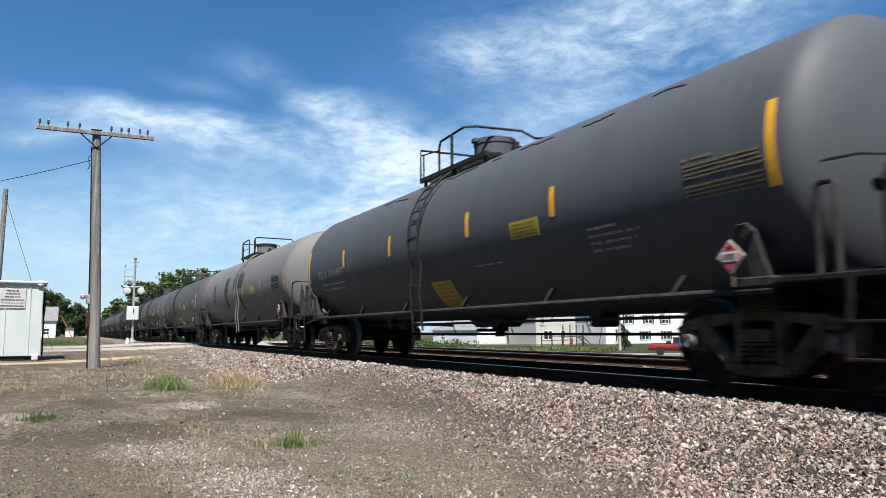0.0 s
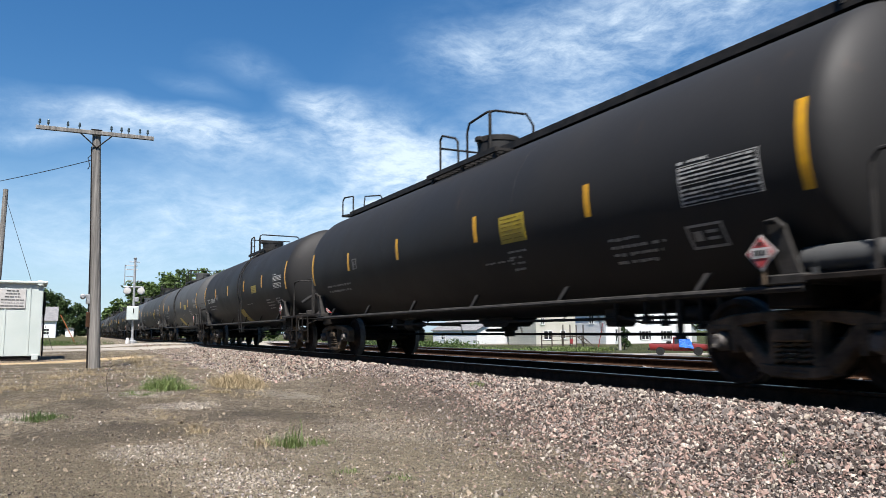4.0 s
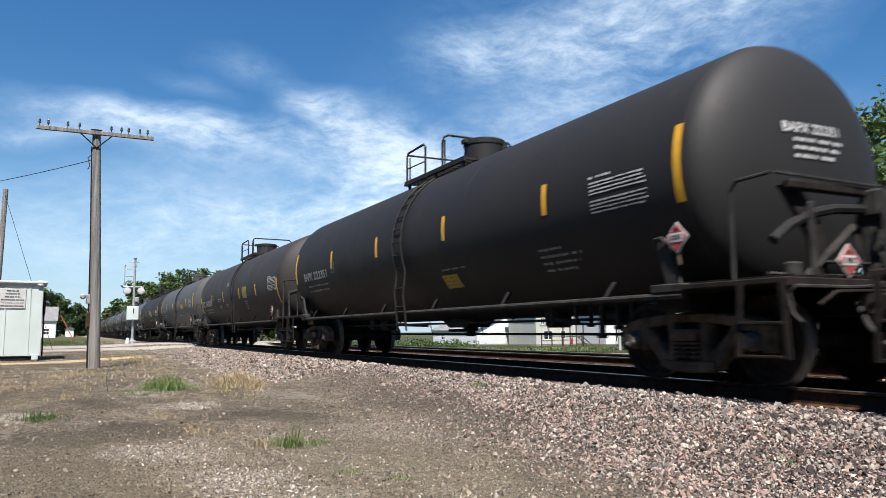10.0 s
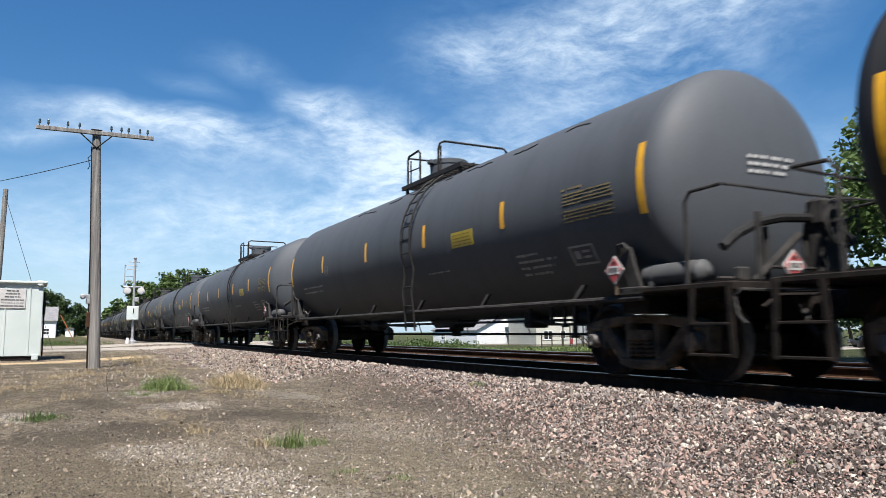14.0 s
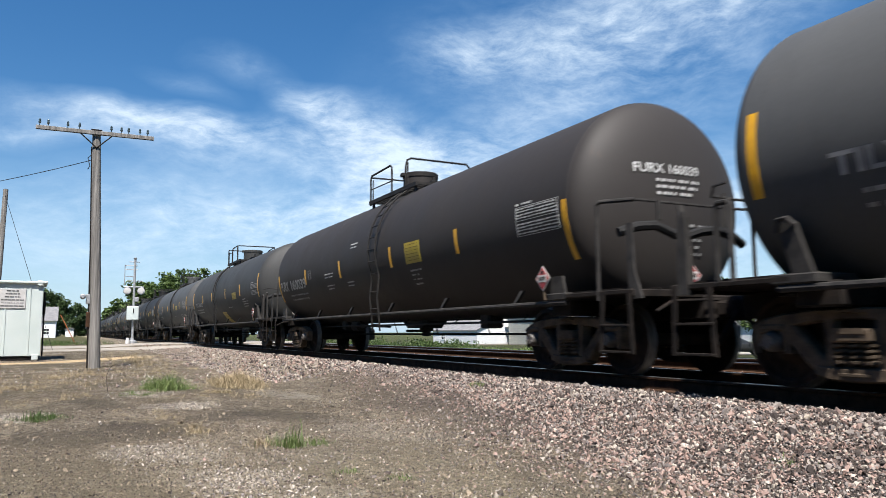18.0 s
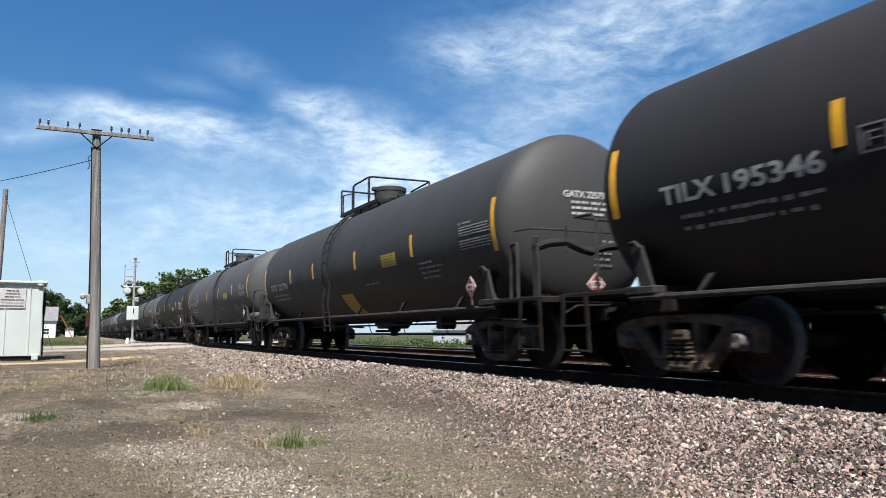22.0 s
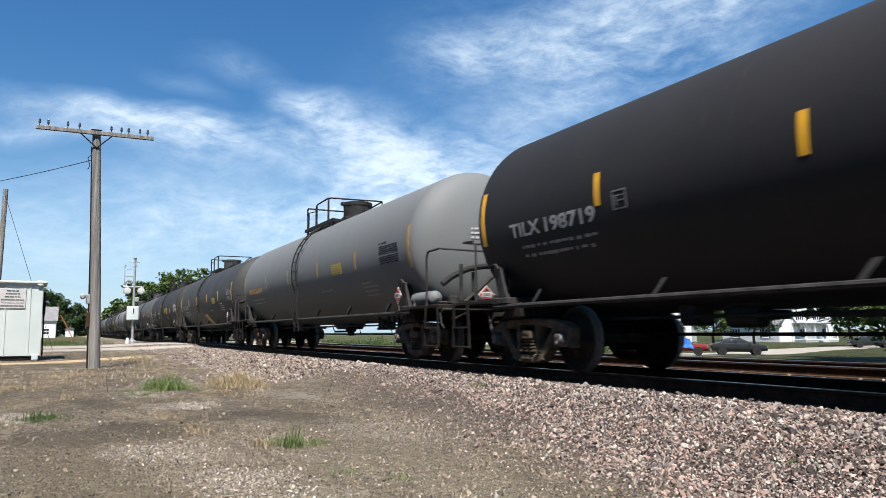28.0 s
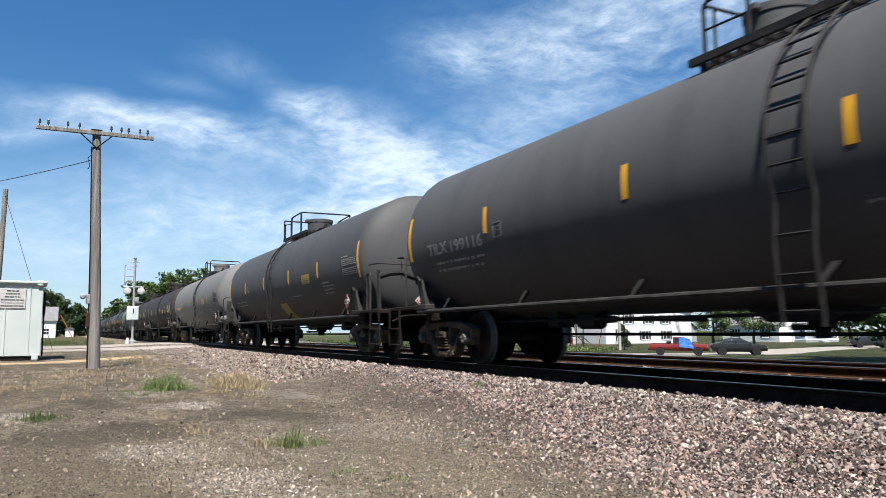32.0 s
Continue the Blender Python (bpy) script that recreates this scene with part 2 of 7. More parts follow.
def build_ground():
    xs = axis((-3000, -600, 8), (-600, -150, 25), (-150, -60, 45), (-60, -20, 80), (-20, 2, 110), (2, 30, 28), (30, 400, 10), (400, 3000, 4))
    ys = axis((-3000, -300, 5), (-300, -30, 14), (-30, -9, 30), (-9, -1.2, 60), (-1.2, 13.5, 40), (13.5, 60, 20), (60, 300, 15), (300, 3000, 5))
    nx, ny = len(xs), len(ys)
    vs = [(x, y, ground_z(x, y)) for x in xs for y in ys]
    fs = [(i * ny + j, (i + 1) * ny + j, (i + 1) * ny + j + 1, i * ny + j + 1) for i in range(nx - 1) for j in range(ny - 1)]
    k = Nodes("dirt_gravel_and_grass")
    v = k.coords()
    sep = k.n("SeparateXYZ")
    k.link(v, sep.inputs[0])
    X, Y = sep.outputs[0], sep.outputs[1]

    def band(s, a, b):
        r = k.n("MapRange")
        k.link(s, r.inputs[0])
        r.inputs[1].default_value, r.inputs[2].default_value = a, b
        return r.outputs[0]

    wob = k.math("MULTIPLY", k.math("SUBTRACT", k.noise(v, 0.5, 5, 0.6, 0.0, 1.0), 0.5), 2.4)
    yw, xw = k.math("ADD", Y, wob), k.math("ADD", X, k.math("MULTIPLY", wob, 2.0))
    big, mid, fine, grit = k.noise(v, 0.4, 7, 0.66, 0.4, 0.6), k.noise(v, 2.2, 7, 0.7, 0.4, 0.62), k.noise(v, 14, 5, 0.75, 0.4, 0.6), k.noise(v, 60, 6, 0.75, 0.42, 0.66)
    dirt = k.mix(big, (0.1973, 0.154, 0.0962), (0.3811, 0.3156, 0.2164))
    dirt = k.mix(k.math("MULTIPLY", mid, 0.75), dirt, (0.1381, 0.0996, 0.0612))
    dirt = k.mix(k.math("MULTIPLY", fine, 0.55), dirt, (0.3899, 0.3243, 0.2367))
    dirt = k.mix(k.math("MULTIPLY", grit, 0.5), dirt, (0.0779, 0.0623, 0.0459))
    dirt = k.mix(k.math("MULTIPLY", k.noise(v, 130, 4, 0.7, 0.52, 0.64), 0.7), dirt, (0.49, 0.4239, 0.3186))
    dirt = k.mix(k.math("MULTIPLY", k.noise(k.coords((1, 1.6, 1), turn=0.4), 0.9, 9, 0.74, 0.5, 0.58), 0.8), dirt, (0.49, 0.4172, 0.3005))
    dirt = k.mix(k.math("MULTIPLY", k.noise(k.coords((1, 3, 1), turn=0.9), 5.0, 7, 0.75, 0.52, 0.62), 0.6), dirt, (0.0866, 0.0647, 0.0421))
    dirt = k.mix(k.math("MULTIPLY", k.noise(v, 20, 3, 0.6, 0.54, 0.62), 0.65), dirt, (0.0735, 0.0567, 0.0399))
    dirt = k.mix(k.math("MULTIPLY", k.noise(k.coords((1, 1, 1), turn=1.1), 27, 3, 0.6, 0.57, 0.64), 0.6), dirt, (0.4621, 0.4096, 0.3256))
    # bare damp soil and spilt limestone dust in ragged patches
    ragged = k.noise(v, 3.2, 9, 0.78, 0.36, 0.6)
    for (x, y, rx, ry, turn, w), soil in [(q, True) for q in SOIL] + [(q, False) for q in LIME]:
        m, g = k.n("Mapping"), k.n("TexGradient")
        m.vector_type = "TEXTURE"
        m.inputs["Location"].default_value, m.inputs["Rotation"].default_value, m.inputs["Scale"].default_value = (x, y, 0), (0, 0, turn), (rx, ry, 50)
        k.link(v, m.inputs[0])
        g.gradient_type = "SPHERICAL"
        k.link(m.outputs[0], g.inputs[0])
        spot = k.math("MULTIPLY", band(k.math("ADD", g.outputs[0], k.math("MULTIPLY", ragged, 0.55)), *((0.5, 0.78) if soil else (0.56, 0.7))), w)
        dirt = k.mix(spot, dirt, k.mix(grit, *(((0.155, 0.125, 0.09), (0.09, 0.072, 0.052)) if soil else ((0.6, 0.54, 0.45), (0.4, 0.35, 0.28)))))
    # crumbled relief over all of it: shade painted into hollows, light onto crests
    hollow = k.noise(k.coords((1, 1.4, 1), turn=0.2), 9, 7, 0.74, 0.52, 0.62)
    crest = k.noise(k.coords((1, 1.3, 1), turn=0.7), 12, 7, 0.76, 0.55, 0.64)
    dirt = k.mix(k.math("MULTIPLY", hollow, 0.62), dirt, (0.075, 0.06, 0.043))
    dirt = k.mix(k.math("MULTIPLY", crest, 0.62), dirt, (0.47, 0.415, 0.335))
    # a paler, olive trodden apron where vehicles turn
    apron = k.math("MULTIPLY", band(X, -9.0, -5.5), 0.6)
    dirt = k.mix(apron, dirt, k.mix(grit, (0.4529, 0.3856, 0.2519), (0.2182, 0.1816, 0.1186)))
    # pale gravel towards the track
    vo = k.n("TexVoronoi")
    k.link(v, vo.inputs["Vector"])
    vo.inputs["Scale"].default_value = 38
    stone = k.mix(k.n("ObjectInfo").outputs["Random"], (0.1489, 0.1241, 0.112), (0.1489, 0.1241, 0.112))
    ramp = k.n("ValToRGB")
    k.link(vo.outputs["Color"], ramp.inputs[0])
    ramp.color_ramp.elements[0].color, ramp.color_ramp.elements[1].color = (0.1142, 0.0837, 0.0670, 1), (0.4020, 0.3287, 0.2745, 1)
    # gaps darkened in colour to stand for the shade between stones
    gap = band(vo.outputs["Distance"], 0.25, 0.6)
    stone = k.mix(k.math("MULTIPLY", gap, 0.75), ramp.outputs[0], (0.0347, 0.0273, 0.0248))
    slant = k.math("ADD", k.math("ADD", Y, k.math("MULTIPLY", wob, 0.25)), k.math("MULTIPLY", k.math("MAXIMUM", X, -17.0), 0.2))
    gravel = k.math("MULTIPLY", band(slant, -5.7, -4.1), band(Y, 7.5, 5.6))
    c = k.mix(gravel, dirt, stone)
    # worn grass on the near side, farther back
    weed = k.math("MULTIPLY", band(xw, -9, -16), k.math("MULTIPLY", band(yw, -3.6, -5.0), k.noise(v, 1.1, 6, 0.7, 0.4, 0.62)))
    straw = k.mix(mid, (0.0993, 0.0792, 0.0447), (0.1489, 0.1241, 0.0697))
    c = k.mix(k.math("MULTIPLY", weed, 0.75), c, straw)
    # unseen mown grass behind the dirt apron, added dark to cut bounce onto the tanks
    back = k.math("MAXIMUM", band(yw, -10.5, -12.5), band(X, 2.5, 5.0))
    c = k.mix(k.math("MULTIPLY", k.math("MULTIPLY", back, band(Y, -1.6, -3.0)), band(X, -26, -20)), c, k.mix(fine, (0.0312, 0.0484, 0.014), (0.0585, 0.0702, 0.025)))
    # the lawns across the tracks
    lawn = band(yw, 7.0, 9.5)
    green = k.mix(big, (0.0372, 0.0546, 0.0149), (0.0792, 0.0846, 0.0347))
    c = k.mix(lawn, c, k.mix(k.math("MULTIPLY", fine, 0.4), green, (0.0745, 0.0745, 0.0298)))
    far = k.math("MULTIPLY", band(X, -75, -100), band(Y, -2.5, -5.0))
    c = k.mix(far, c, k.mix(k.math("ADD", k.math("MULTIPLY", mid, 0.5), 0.3), k.mix(0.4, green, (0.1248, 0.1482, 0.0468)), straw))
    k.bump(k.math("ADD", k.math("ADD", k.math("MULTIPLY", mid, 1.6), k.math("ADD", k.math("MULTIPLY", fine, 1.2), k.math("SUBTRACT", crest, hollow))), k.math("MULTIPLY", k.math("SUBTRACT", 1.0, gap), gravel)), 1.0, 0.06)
    me = bpy.data.meshes.new("ground")
    me.from_pydata(vs, [], fs)
    me.polygons.foreach_set("use_smooth", [True] * len(me.polygons))
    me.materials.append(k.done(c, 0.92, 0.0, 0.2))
    return tagged(new("ground", me), "dry stony dirt with gravel, weeds and lawns beyond the tracks", "ground", kind="structure")


build_ground()
# an added, unseen plain wall behind the open ground keeps low skylight off the tanks
wall = Shape().box((-6, -17.2, 2.9), (62, 0.3, 7.6), ch=0.02)
for i in range(31):
    wall.box((-36.0 + i * 2.0, -17.03, 2.9), (0.06, 0.04, 7.5))
solo("wall_south", wall, worn("dark_blocker_boards", (0.039, 0.0328, 0.0273), (0.0663, 0.0546, 0.0452), 1.5, 0.9, stretch=(4, 1, 0.2), spec=0.1), "added unseen dark board wall that blocks low sky light", "wall", kind="structure")
# ---- clouds: a thin far shell of vapour that drifts ----
def build_clouds():
    """Thin clouds on a shell 2.4 km off; its map runs in tens of degrees round the compass and upwards."""
    s, uv = Shape(), []
    na, ne = 36, 20
    for i in range(na + 1):
        for j in range(ne + 1):
            a, e = radians(-75 + 150 * i / na), radians(-2 + 62 * j / ne)
            w = math.pi - YAW - a
            s.v.append((2400 * math.cos(e) * math.cos(w), 2400 * math.cos(e) * math.sin(w), 2400 * math.sin(e)))
            uv.append((math.degrees(a) / 10, math.degrees(e) / 10))
    s.f = [(i * (ne + 1) + j, (i + 1) * (ne + 1) + j, (i + 1) * (ne + 1) + j + 1, i * (ne + 1) + j + 1) for i in range(na) for j in range(ne)]
    me = bpy.data.meshes.new("clouds")
    me.from_pydata(s.v, [], s.f)
    lay = me.uv_layers.new(name="sky_map")
    for loop in me.loops:
        lay.data[loop.index].uv = uv[loop.vertex_index]
    k = Nodes("thin_cloud")
    c = k.n("TexCoord").outputs["UV"]
    # wisps drawn out along the wind
    def puff(u, v, ru, rv, turn=0.0):
        m, g = k.n("Mapping"), k.n("TexGradient")
        m.vector_type = "TEXTURE"
        m.inputs["Location"].default_value, m.inputs["Rotation"].default_value, m.inputs["Scale"].default_value = (u, v, 0), (0, 0, turn), (ru, rv, 1)
        k.link(warped, m.inputs[0])
        g.gradient_type = "SPHERICAL"
        k.link(m.outputs[0], g.inputs[0])
        return g.outputs[0]
    nz = k.n("TexNoise")
    k.link(c, nz.inputs["Vector"])
    nz.inputs["Scale"].default_value, nz.inputs["Detail"].default_value = 1.1, 3
    off = k.n("VectorMath", op="SCALE")
    sub = k.n("VectorMath", op="SUBTRACT")
    k.link(nz.outputs["Color"], sub.inputs[0])
    sub.inputs[1].default_value = (0.5, 0.5, 0.5)
    k.link(sub.outputs[0], off.inputs[0])
    off.inputs["Scale"].default_value = 0.34
    add = k.n("VectorMath", op="ADD")
    k.link(c, add.inputs[0])
    k.link(off.outputs[0], add.inputs[1])
    warped = add.outputs[0]
    total = None
    for u, v, ru, rv, turn, w in PUFFS:
        g = k.math("MULTIPLY", puff(u, v, ru, rv, turn), w)
        total = g if total is None else k.math("ADD", total, g)
    def streaks(turn, sx, sy, scale, lo, hi):
        m = k.n("Mapping")
        m.inputs["Rotation"].default_value, m.inputs["Scale"].default_value = (0, 0, turn), (sx, sy, 1)
        k.link(warped, m.inputs[0])
        return k.noise(m.outputs[0], scale, 11, 0.66, lo, hi, 0.12)
    wisp = streaks(-0.2, 0.6, 1.35, 1.5, 0.28, 0.76)
    fine = streaks(-0.5, 1.0, 2.6, 4.6, 0.36, 0.7)
    d = k.math("MULTIPLY", total, k.math("ADD", k.math("MULTIPLY", wisp, 0.74), k.math("MULTIPLY", fine, 0.3)))
    haze = k.math("ADD", k.math("MULTIPLY", puff(0, 0, 14.0, 1.5), 0.6), 0.085)
    clear = k.math("MINIMUM", k.math("ADD", k.math("MAXIMUM", d, 0.0), haze), 0.93)
    tint = k.mix(k.math("MINIMUM", k.math("MULTIPLY", d, 1.6), 1.0), (0.35, 0.58, 0.86), (0.76, 0.9, 1.04))
    em, tr, mx = k.n("Emission"), k.n("BsdfTransparent"), k.n("MixShader")
    k.link(tint, em.inputs[0])
    em.inputs[1].default_value = CLOUD_GLOW
    k.link(clear, mx.inputs[0])
    k.link(tr.outputs[0], mx.inputs[1])
    k.link(em.outputs[0], mx.inputs[2])
    k.link(mx.outputs[0], k.t.nodes["Material Output"].inputs[0])
    me.materials.append(k.m)
    ob = tagged(new("backdrop_clouds", me), "thin white wispy clouds in a blue sky", "clouds", kind="structure")
    ob.matrix_basis = pose(0, -7.33, 0.578)
    return ob


CLOUD_GLOW = 0.51
# azimuth from the aim and height, in tens of degrees; half widths; turn; weight
PUFFS = [(-0.62, 1.56, 0.8, 0.3, -0.1, 1.05), (-0.97, 1.74, 0.42, 0.2, -0.2, 0.75), (-0.3, 1.27, 1.0, 0.36, -0.05, 1.0), (-1.5, 1.97, 0.5, 0.17, -0.1, 0.4), (-1.85, 1.8, 0.42, 0.1, -0.25, 0.3),
         (-2.3, 1.52, 1.5, 0.2, -0.04, 0.85), (-1.65, 1.4, 1.1, 0.28, -0.08, 0.9), (-2.9, 1.36, 0.9, 0.12, 0.05, 0.6), (-1.0, 0.85, 3.6, 0.5, 0, 0.85), (0.25, 2.12, 0.7, 0.28, 0.15, 0.55), (0.95, 2.1, 1.2, 0.5, 0.25, 0.6),
         (2.1, 2.2, 1.4, 0.8, 0.4, 0.8), (0.5, 1.5, 1.1, 0.3, 0.25, 0.6), (0.6, 1.0, 1.6, 0.6, 0, 0.8), (2.2, 1.0, 1.6, 0.8, 0, 0.6), (0, 0.3, 8.0, 0.7, 0, 0.4), (1.5, 2.4, 2.6, 0.9, 0.3, 0.4)]
CLOUDS = build_clouds()


# ---- tracks ----
def rail_shape(x0, x1):
    prof = [(-0.07, -0.18), (0.07, -0.18), (0.07, -0.168), (0.012, -0.15), (0.01, -0.045), (0.036, -0.03), (0.036, -0.006), (0.028, 0.0), (-0.028, 0.0), (-0.036, -0.006), (-0.036, -0.03), (-0.01, -0.045), (-0.012, -0.15), (-0.07, -0.168)]
    n = len(prof)
    vs = [(x, y, z) for x in (x0, x1) for y, z in prof]
    return Shape().add(vs, [tuple(range(n)), tuple(range(n, 2 * n))] + [(i, (i + 1) % n, n + (i + 1) % n, n + i) for i in range(n)])


def build_track(y, label):
    track = thing("railway_track", pose(0, y, 0), label, "railway track", kind="structure")
    for dy in (-0.755, 0.755):
        me = rail_shape(-900, 120).mesh("rail", RAIL, 20)
        me.materials.append(RAILTOP)
        for f in me.polygons:
            if f.normal.z > 0.5 and f.center.z > -0.01:
                f.material_index = 1
        part("rail", me, RAIL, track, at=pose(0, dy, 0))
    tie = Shape().box((0, 0, -0.265), (0.23, 2.6, 0.17), ch=0.012).mesh("sleeper", TIMBER)
    for i in range(90):
        part("sleeper", tie, TIMBER, track, at=pose(2 - i * 0.52, 0, 0))
    rest = Shape()
    for i in range(90, 400):
        rest.box((2 - i * 0.52, 0, -0.265), (0.23, 2.6, 0.17))
    part("far_sleepers", rest, TIMBER, track, kind="stuff")
    return track


build_track(0.0, "main-line track with rusty rails on dark timber sleepers")
build_track(TRACK_2, "second track with brown rusty rails in ballast")


# ---- stones ----
def stone_field(name, n, place, size, mats, label, seed, points=9):
    """Many small broken stones in one mesh: place(rng) gives x, y, z or nothing."""
    rng = random.Random(seed)
    kinds = []
    for q in range(14):
        # crushed rock: the hull of a few scattered points
        bm = bmesh.new()
        r = random.Random(seed * 7 + q)
        for _ in range(points):
            d = Vector((r.gauss(0, 1), r.gauss(0, 1), r.gauss(0, 1))).normalized()
            bm.verts.new(d * r.uniform(0.75, 1.2))
        bmesh.ops.convex_hull(bm, input=bm.verts)
        bmesh.ops.delete(bm, geom=[v for v in bm.verts if not v.link_faces], context="VERTS")
        bmesh.ops.triangulate(bm, faces=bm.faces)
        bm.verts.index_update()
        kinds.append((np.array([v.co[:] for v in bm.verts]), np.array([[v.index for v in f.verts] for f in bm.faces])))
        bm.free()
    V, F, M, base = [], [], [], 0
    while len(V) < n:
        p = place(rng)
        if p is None:
            continue
        vs, fs = kinds[rng.randrange(14)]
        s = size * math.exp(rng.gauss(0, 0.36))
        m = Euler((rng.uniform(0, 6.3), rng.uniform(0, 6.3), rng.uniform(0, 6.3))).to_matrix()
        w = (vs * (s, s * rng.uniform(0.6, 1), s * rng.uniform(0.5, 0.9))) @ np.array(m).T
        V.append(w + np.array((p[0], p[1], p[2] + s * 0.25)))
        F.append(fs + base)
        M.append(np.full(len(fs), rng.randrange(len(mats))))
        base += len(vs)
    V, F, M = np.concatenate(V), np.concatenate(F), np.concatenate(M)
    me = bpy.data.meshes.new(name)
    me.vertices.add(len(V))
    me.vertices.foreach_set("co", V.astype(np.float32).ravel())
    me.loops.add(F.size)
    me.loops.foreach_set("vertex_index", F.astype(np.int32).ravel())
    me.polygons.add(len(F))
    me.polygons.foreach_set("loop_start", np.arange(0, F.size, 3, dtype=np.int32))
    me.polygons.foreach_set("material_index", M.astype(np.int32))
    me.polygons.foreach_set("use_smooth", np.zeros(len(F), dtype=bool))
    for mat in mats:
        me.materials.append(mat)
    me.update()
    me.validate()
    return tagged(new(name, me), label, "stones", kind="stuff")


def stone_mat(name, a, b):
    k = Nodes(name)
    v = k.coords()
    geo = k.n("NewGeometry").outputs["Random Per Island"]
    c = k.mix(geo, a, b)
    c = k.mix(k.math("MULTIPLY", k.noise(v, 60, 3), 0.35), c, tuple(x * 0.55 for x in a))
    return k.done(c, 0.85, 0.0, 0.25)


STONES = [stone_mat("pink_quartzite", (0.1904, 0.1288, 0.1075), (0.3696, 0.2688, 0.224)), stone_mat("grey_stone", (0.1136, 0.0996, 0.0908), (0.2796, 0.2428, 0.2166)), stone_mat("dark_stone", (0.0393, 0.0324, 0.0288), (0.1136, 0.0874, 0.0752)),
          stone_mat("pale_limestone", (0.2883, 0.249, 0.2009), (0.4543, 0.4062, 0.3451))]
EARTH = stone_mat("dry_earth_clod", (0.116, 0.0901, 0.0628), (0.3276, 0.2634, 0.1911))


def bed_edge(x):
    """Where the ballast gives way to the dirt apron."""
    return lerp(-2.7, -3.85, (x + 7.6) / 4.2) if x > -7.6 else lerp(-2.7, -1.5, min(1.0, (-7.6 - x) / 9.4))


def near_ballast(rng):
    x = -17 + 21 * rng.random()
    y = -1.0 - 3.4 * rng.random()
    edge = bed_edge(x) + 0.5 * noise.noise((x * 0.8, y * 0.8, 2))
    if y < edge and rng.random() > 0.6 * math.exp((y - edge) / 0.4):
        return None
    return x, y, ground_z(x, y)


def mid_ballast(rng):
    x = -50 + 35 * rng.random() ** 0.6
    y = -1.0 - (2.9 + 0.8 * noise.noise((x * 0.5, 0, 4))) * rng.random() ** 1.6
    if abs(x + 50) < 6:
        return None
    return x, y, ground_z(x, y)


def grit(rng):
    x = -17 + 15 * rng.random() ** 0.7
    y = -9.6 + 6.6 * rng.random()
    if noise.noise((x * 0.6, y * 0.6, 3)) < rng.uniform(-0.5, 0.4):
        return None
    return x, y, ground_z(x, y)


def kept(place, test):
    """Only those spots that pass the test."""
    def f(rng):
        p = place(rng)
        return p if p is not None and test(p, rng) else None
    return f


def swept(p, rng):
    """Few stones lie on the bare soil."""
    near = min(math.hypot((p[0] - x) / rx, (p[1] - y) / ry) for x, y, rx, ry, turn, w in SOIL)
    return rng.random() < 0.12 + 0.88 * smooth(0.45, 0.85, near)


stone_field("ballast", 31000, kept(near_ballast, lambda p, r: p[1] + r.gauss(0, 0.25) > -2.05), 0.0185, [STONES[2], STONES[1], STONES[2], STONES[0], STONES[1], STONES[2], STONES[1], STONES[3]], "crushed dark grey ballast stones beside the rail", 1)
stone_field("ballast", 46000, kept(near_ballast, lambda p, r: p[1] + r.gauss(0, 0.25) < -2.05), 0.0135, [STONES[0], STONES[0], STONES[1], STONES[2], STONES[0], STONES[1], STONES[3], STONES[2]], "crushed pink and grey ballast at the foot of the bed", 6)
stone_field("ballast", 15000, mid_ballast, 0.025, [STONES[0], STONES[1], STONES[2], STONES[3]], "crushed pinkish grey ballast farther along the rail", 2)
stone_field("pebbles", 8500, kept(grit, swept), 0.007, [STONES[3], STONES[2], STONES[1], STONES[2]], "loose pale pebbles on the dirt", 3, 6)
stone_field("ballast", 8000, lambda r: (lambda x, y: (x, y, ground_z(x, y)))(-30 + 32 * r.random(), 0.9 + 2.4 * r.random()), 0.026, STONES[:3], "ballast stones between the two tracks", 4)

def rubble(rng):
    x = -40 + 25 * rng.random() ** 0.7
    y = -11 + 7.5 * rng.random()
    if noise.noise((x * 0.3, y * 0.3, 8)) < rng.uniform(-0.4, 0.5):
        return None
    return x, y, ground_z(x, y)


stone_field("pebbles", 3500, rubble, 0.018, [STONES[1], STONES[3], STONES[0]], "loose stones on the rough ground round the pole", 5)


def chips(x, y, r):
    def place(rng):
        a, d = rng.uniform(0, 6.283), r * rng.random() ** 0.7
        px, py = x + d * math.cos(a), y + 0.7 * d * math.sin(a)
        return px, py, ground_z(px, py)
    return place


for i, (x, y, r, n) in enumerate(((-10.97, -5.8, 0.6, 700), (-10.4, -7.8, 0.6, 500), (-5.1, -6.2, 0.6, 900), (-6.7, -6.6, 0.7, 700), (-13.3, -6.2, 0.9, 600))):
    stone_field("gravel_patch", n, chips(x, y, r), 0.008, [STONES[3], STONES[3], STONES[1]], "scatter of pale limestone chips on the dirt", 30 + i)


def fine_gravel(rng):
    x, y = -8.5 + 7.5 * rng.random(), -6.6 + 3.4 * rng.random()
    if noise.noise((x * 0.9, y * 0.9, 13)) < rng.uniform(-0.6, 0.3):
        return None
    return x, y, ground_z(x, y)


stone_field("pebbles", 12000, kept(fine_gravel, swept), 0.007, [STONES[3], STONES[1], STONES[0], STONES[3], STONES[2]], "fine pale gravel strewn on the apron", 41, 6)


def clods(rng):
    x, y = -22 + 20.5 * rng.random() ** 0.7, -10.2 + 6.6 * rng.random()
    if noise.noise((x * 0.45, y * 0.9, 17)) < rng.uniform(-0.25, 0.35):
        return None
    return x, y, ground_z(x, y) - 0.008


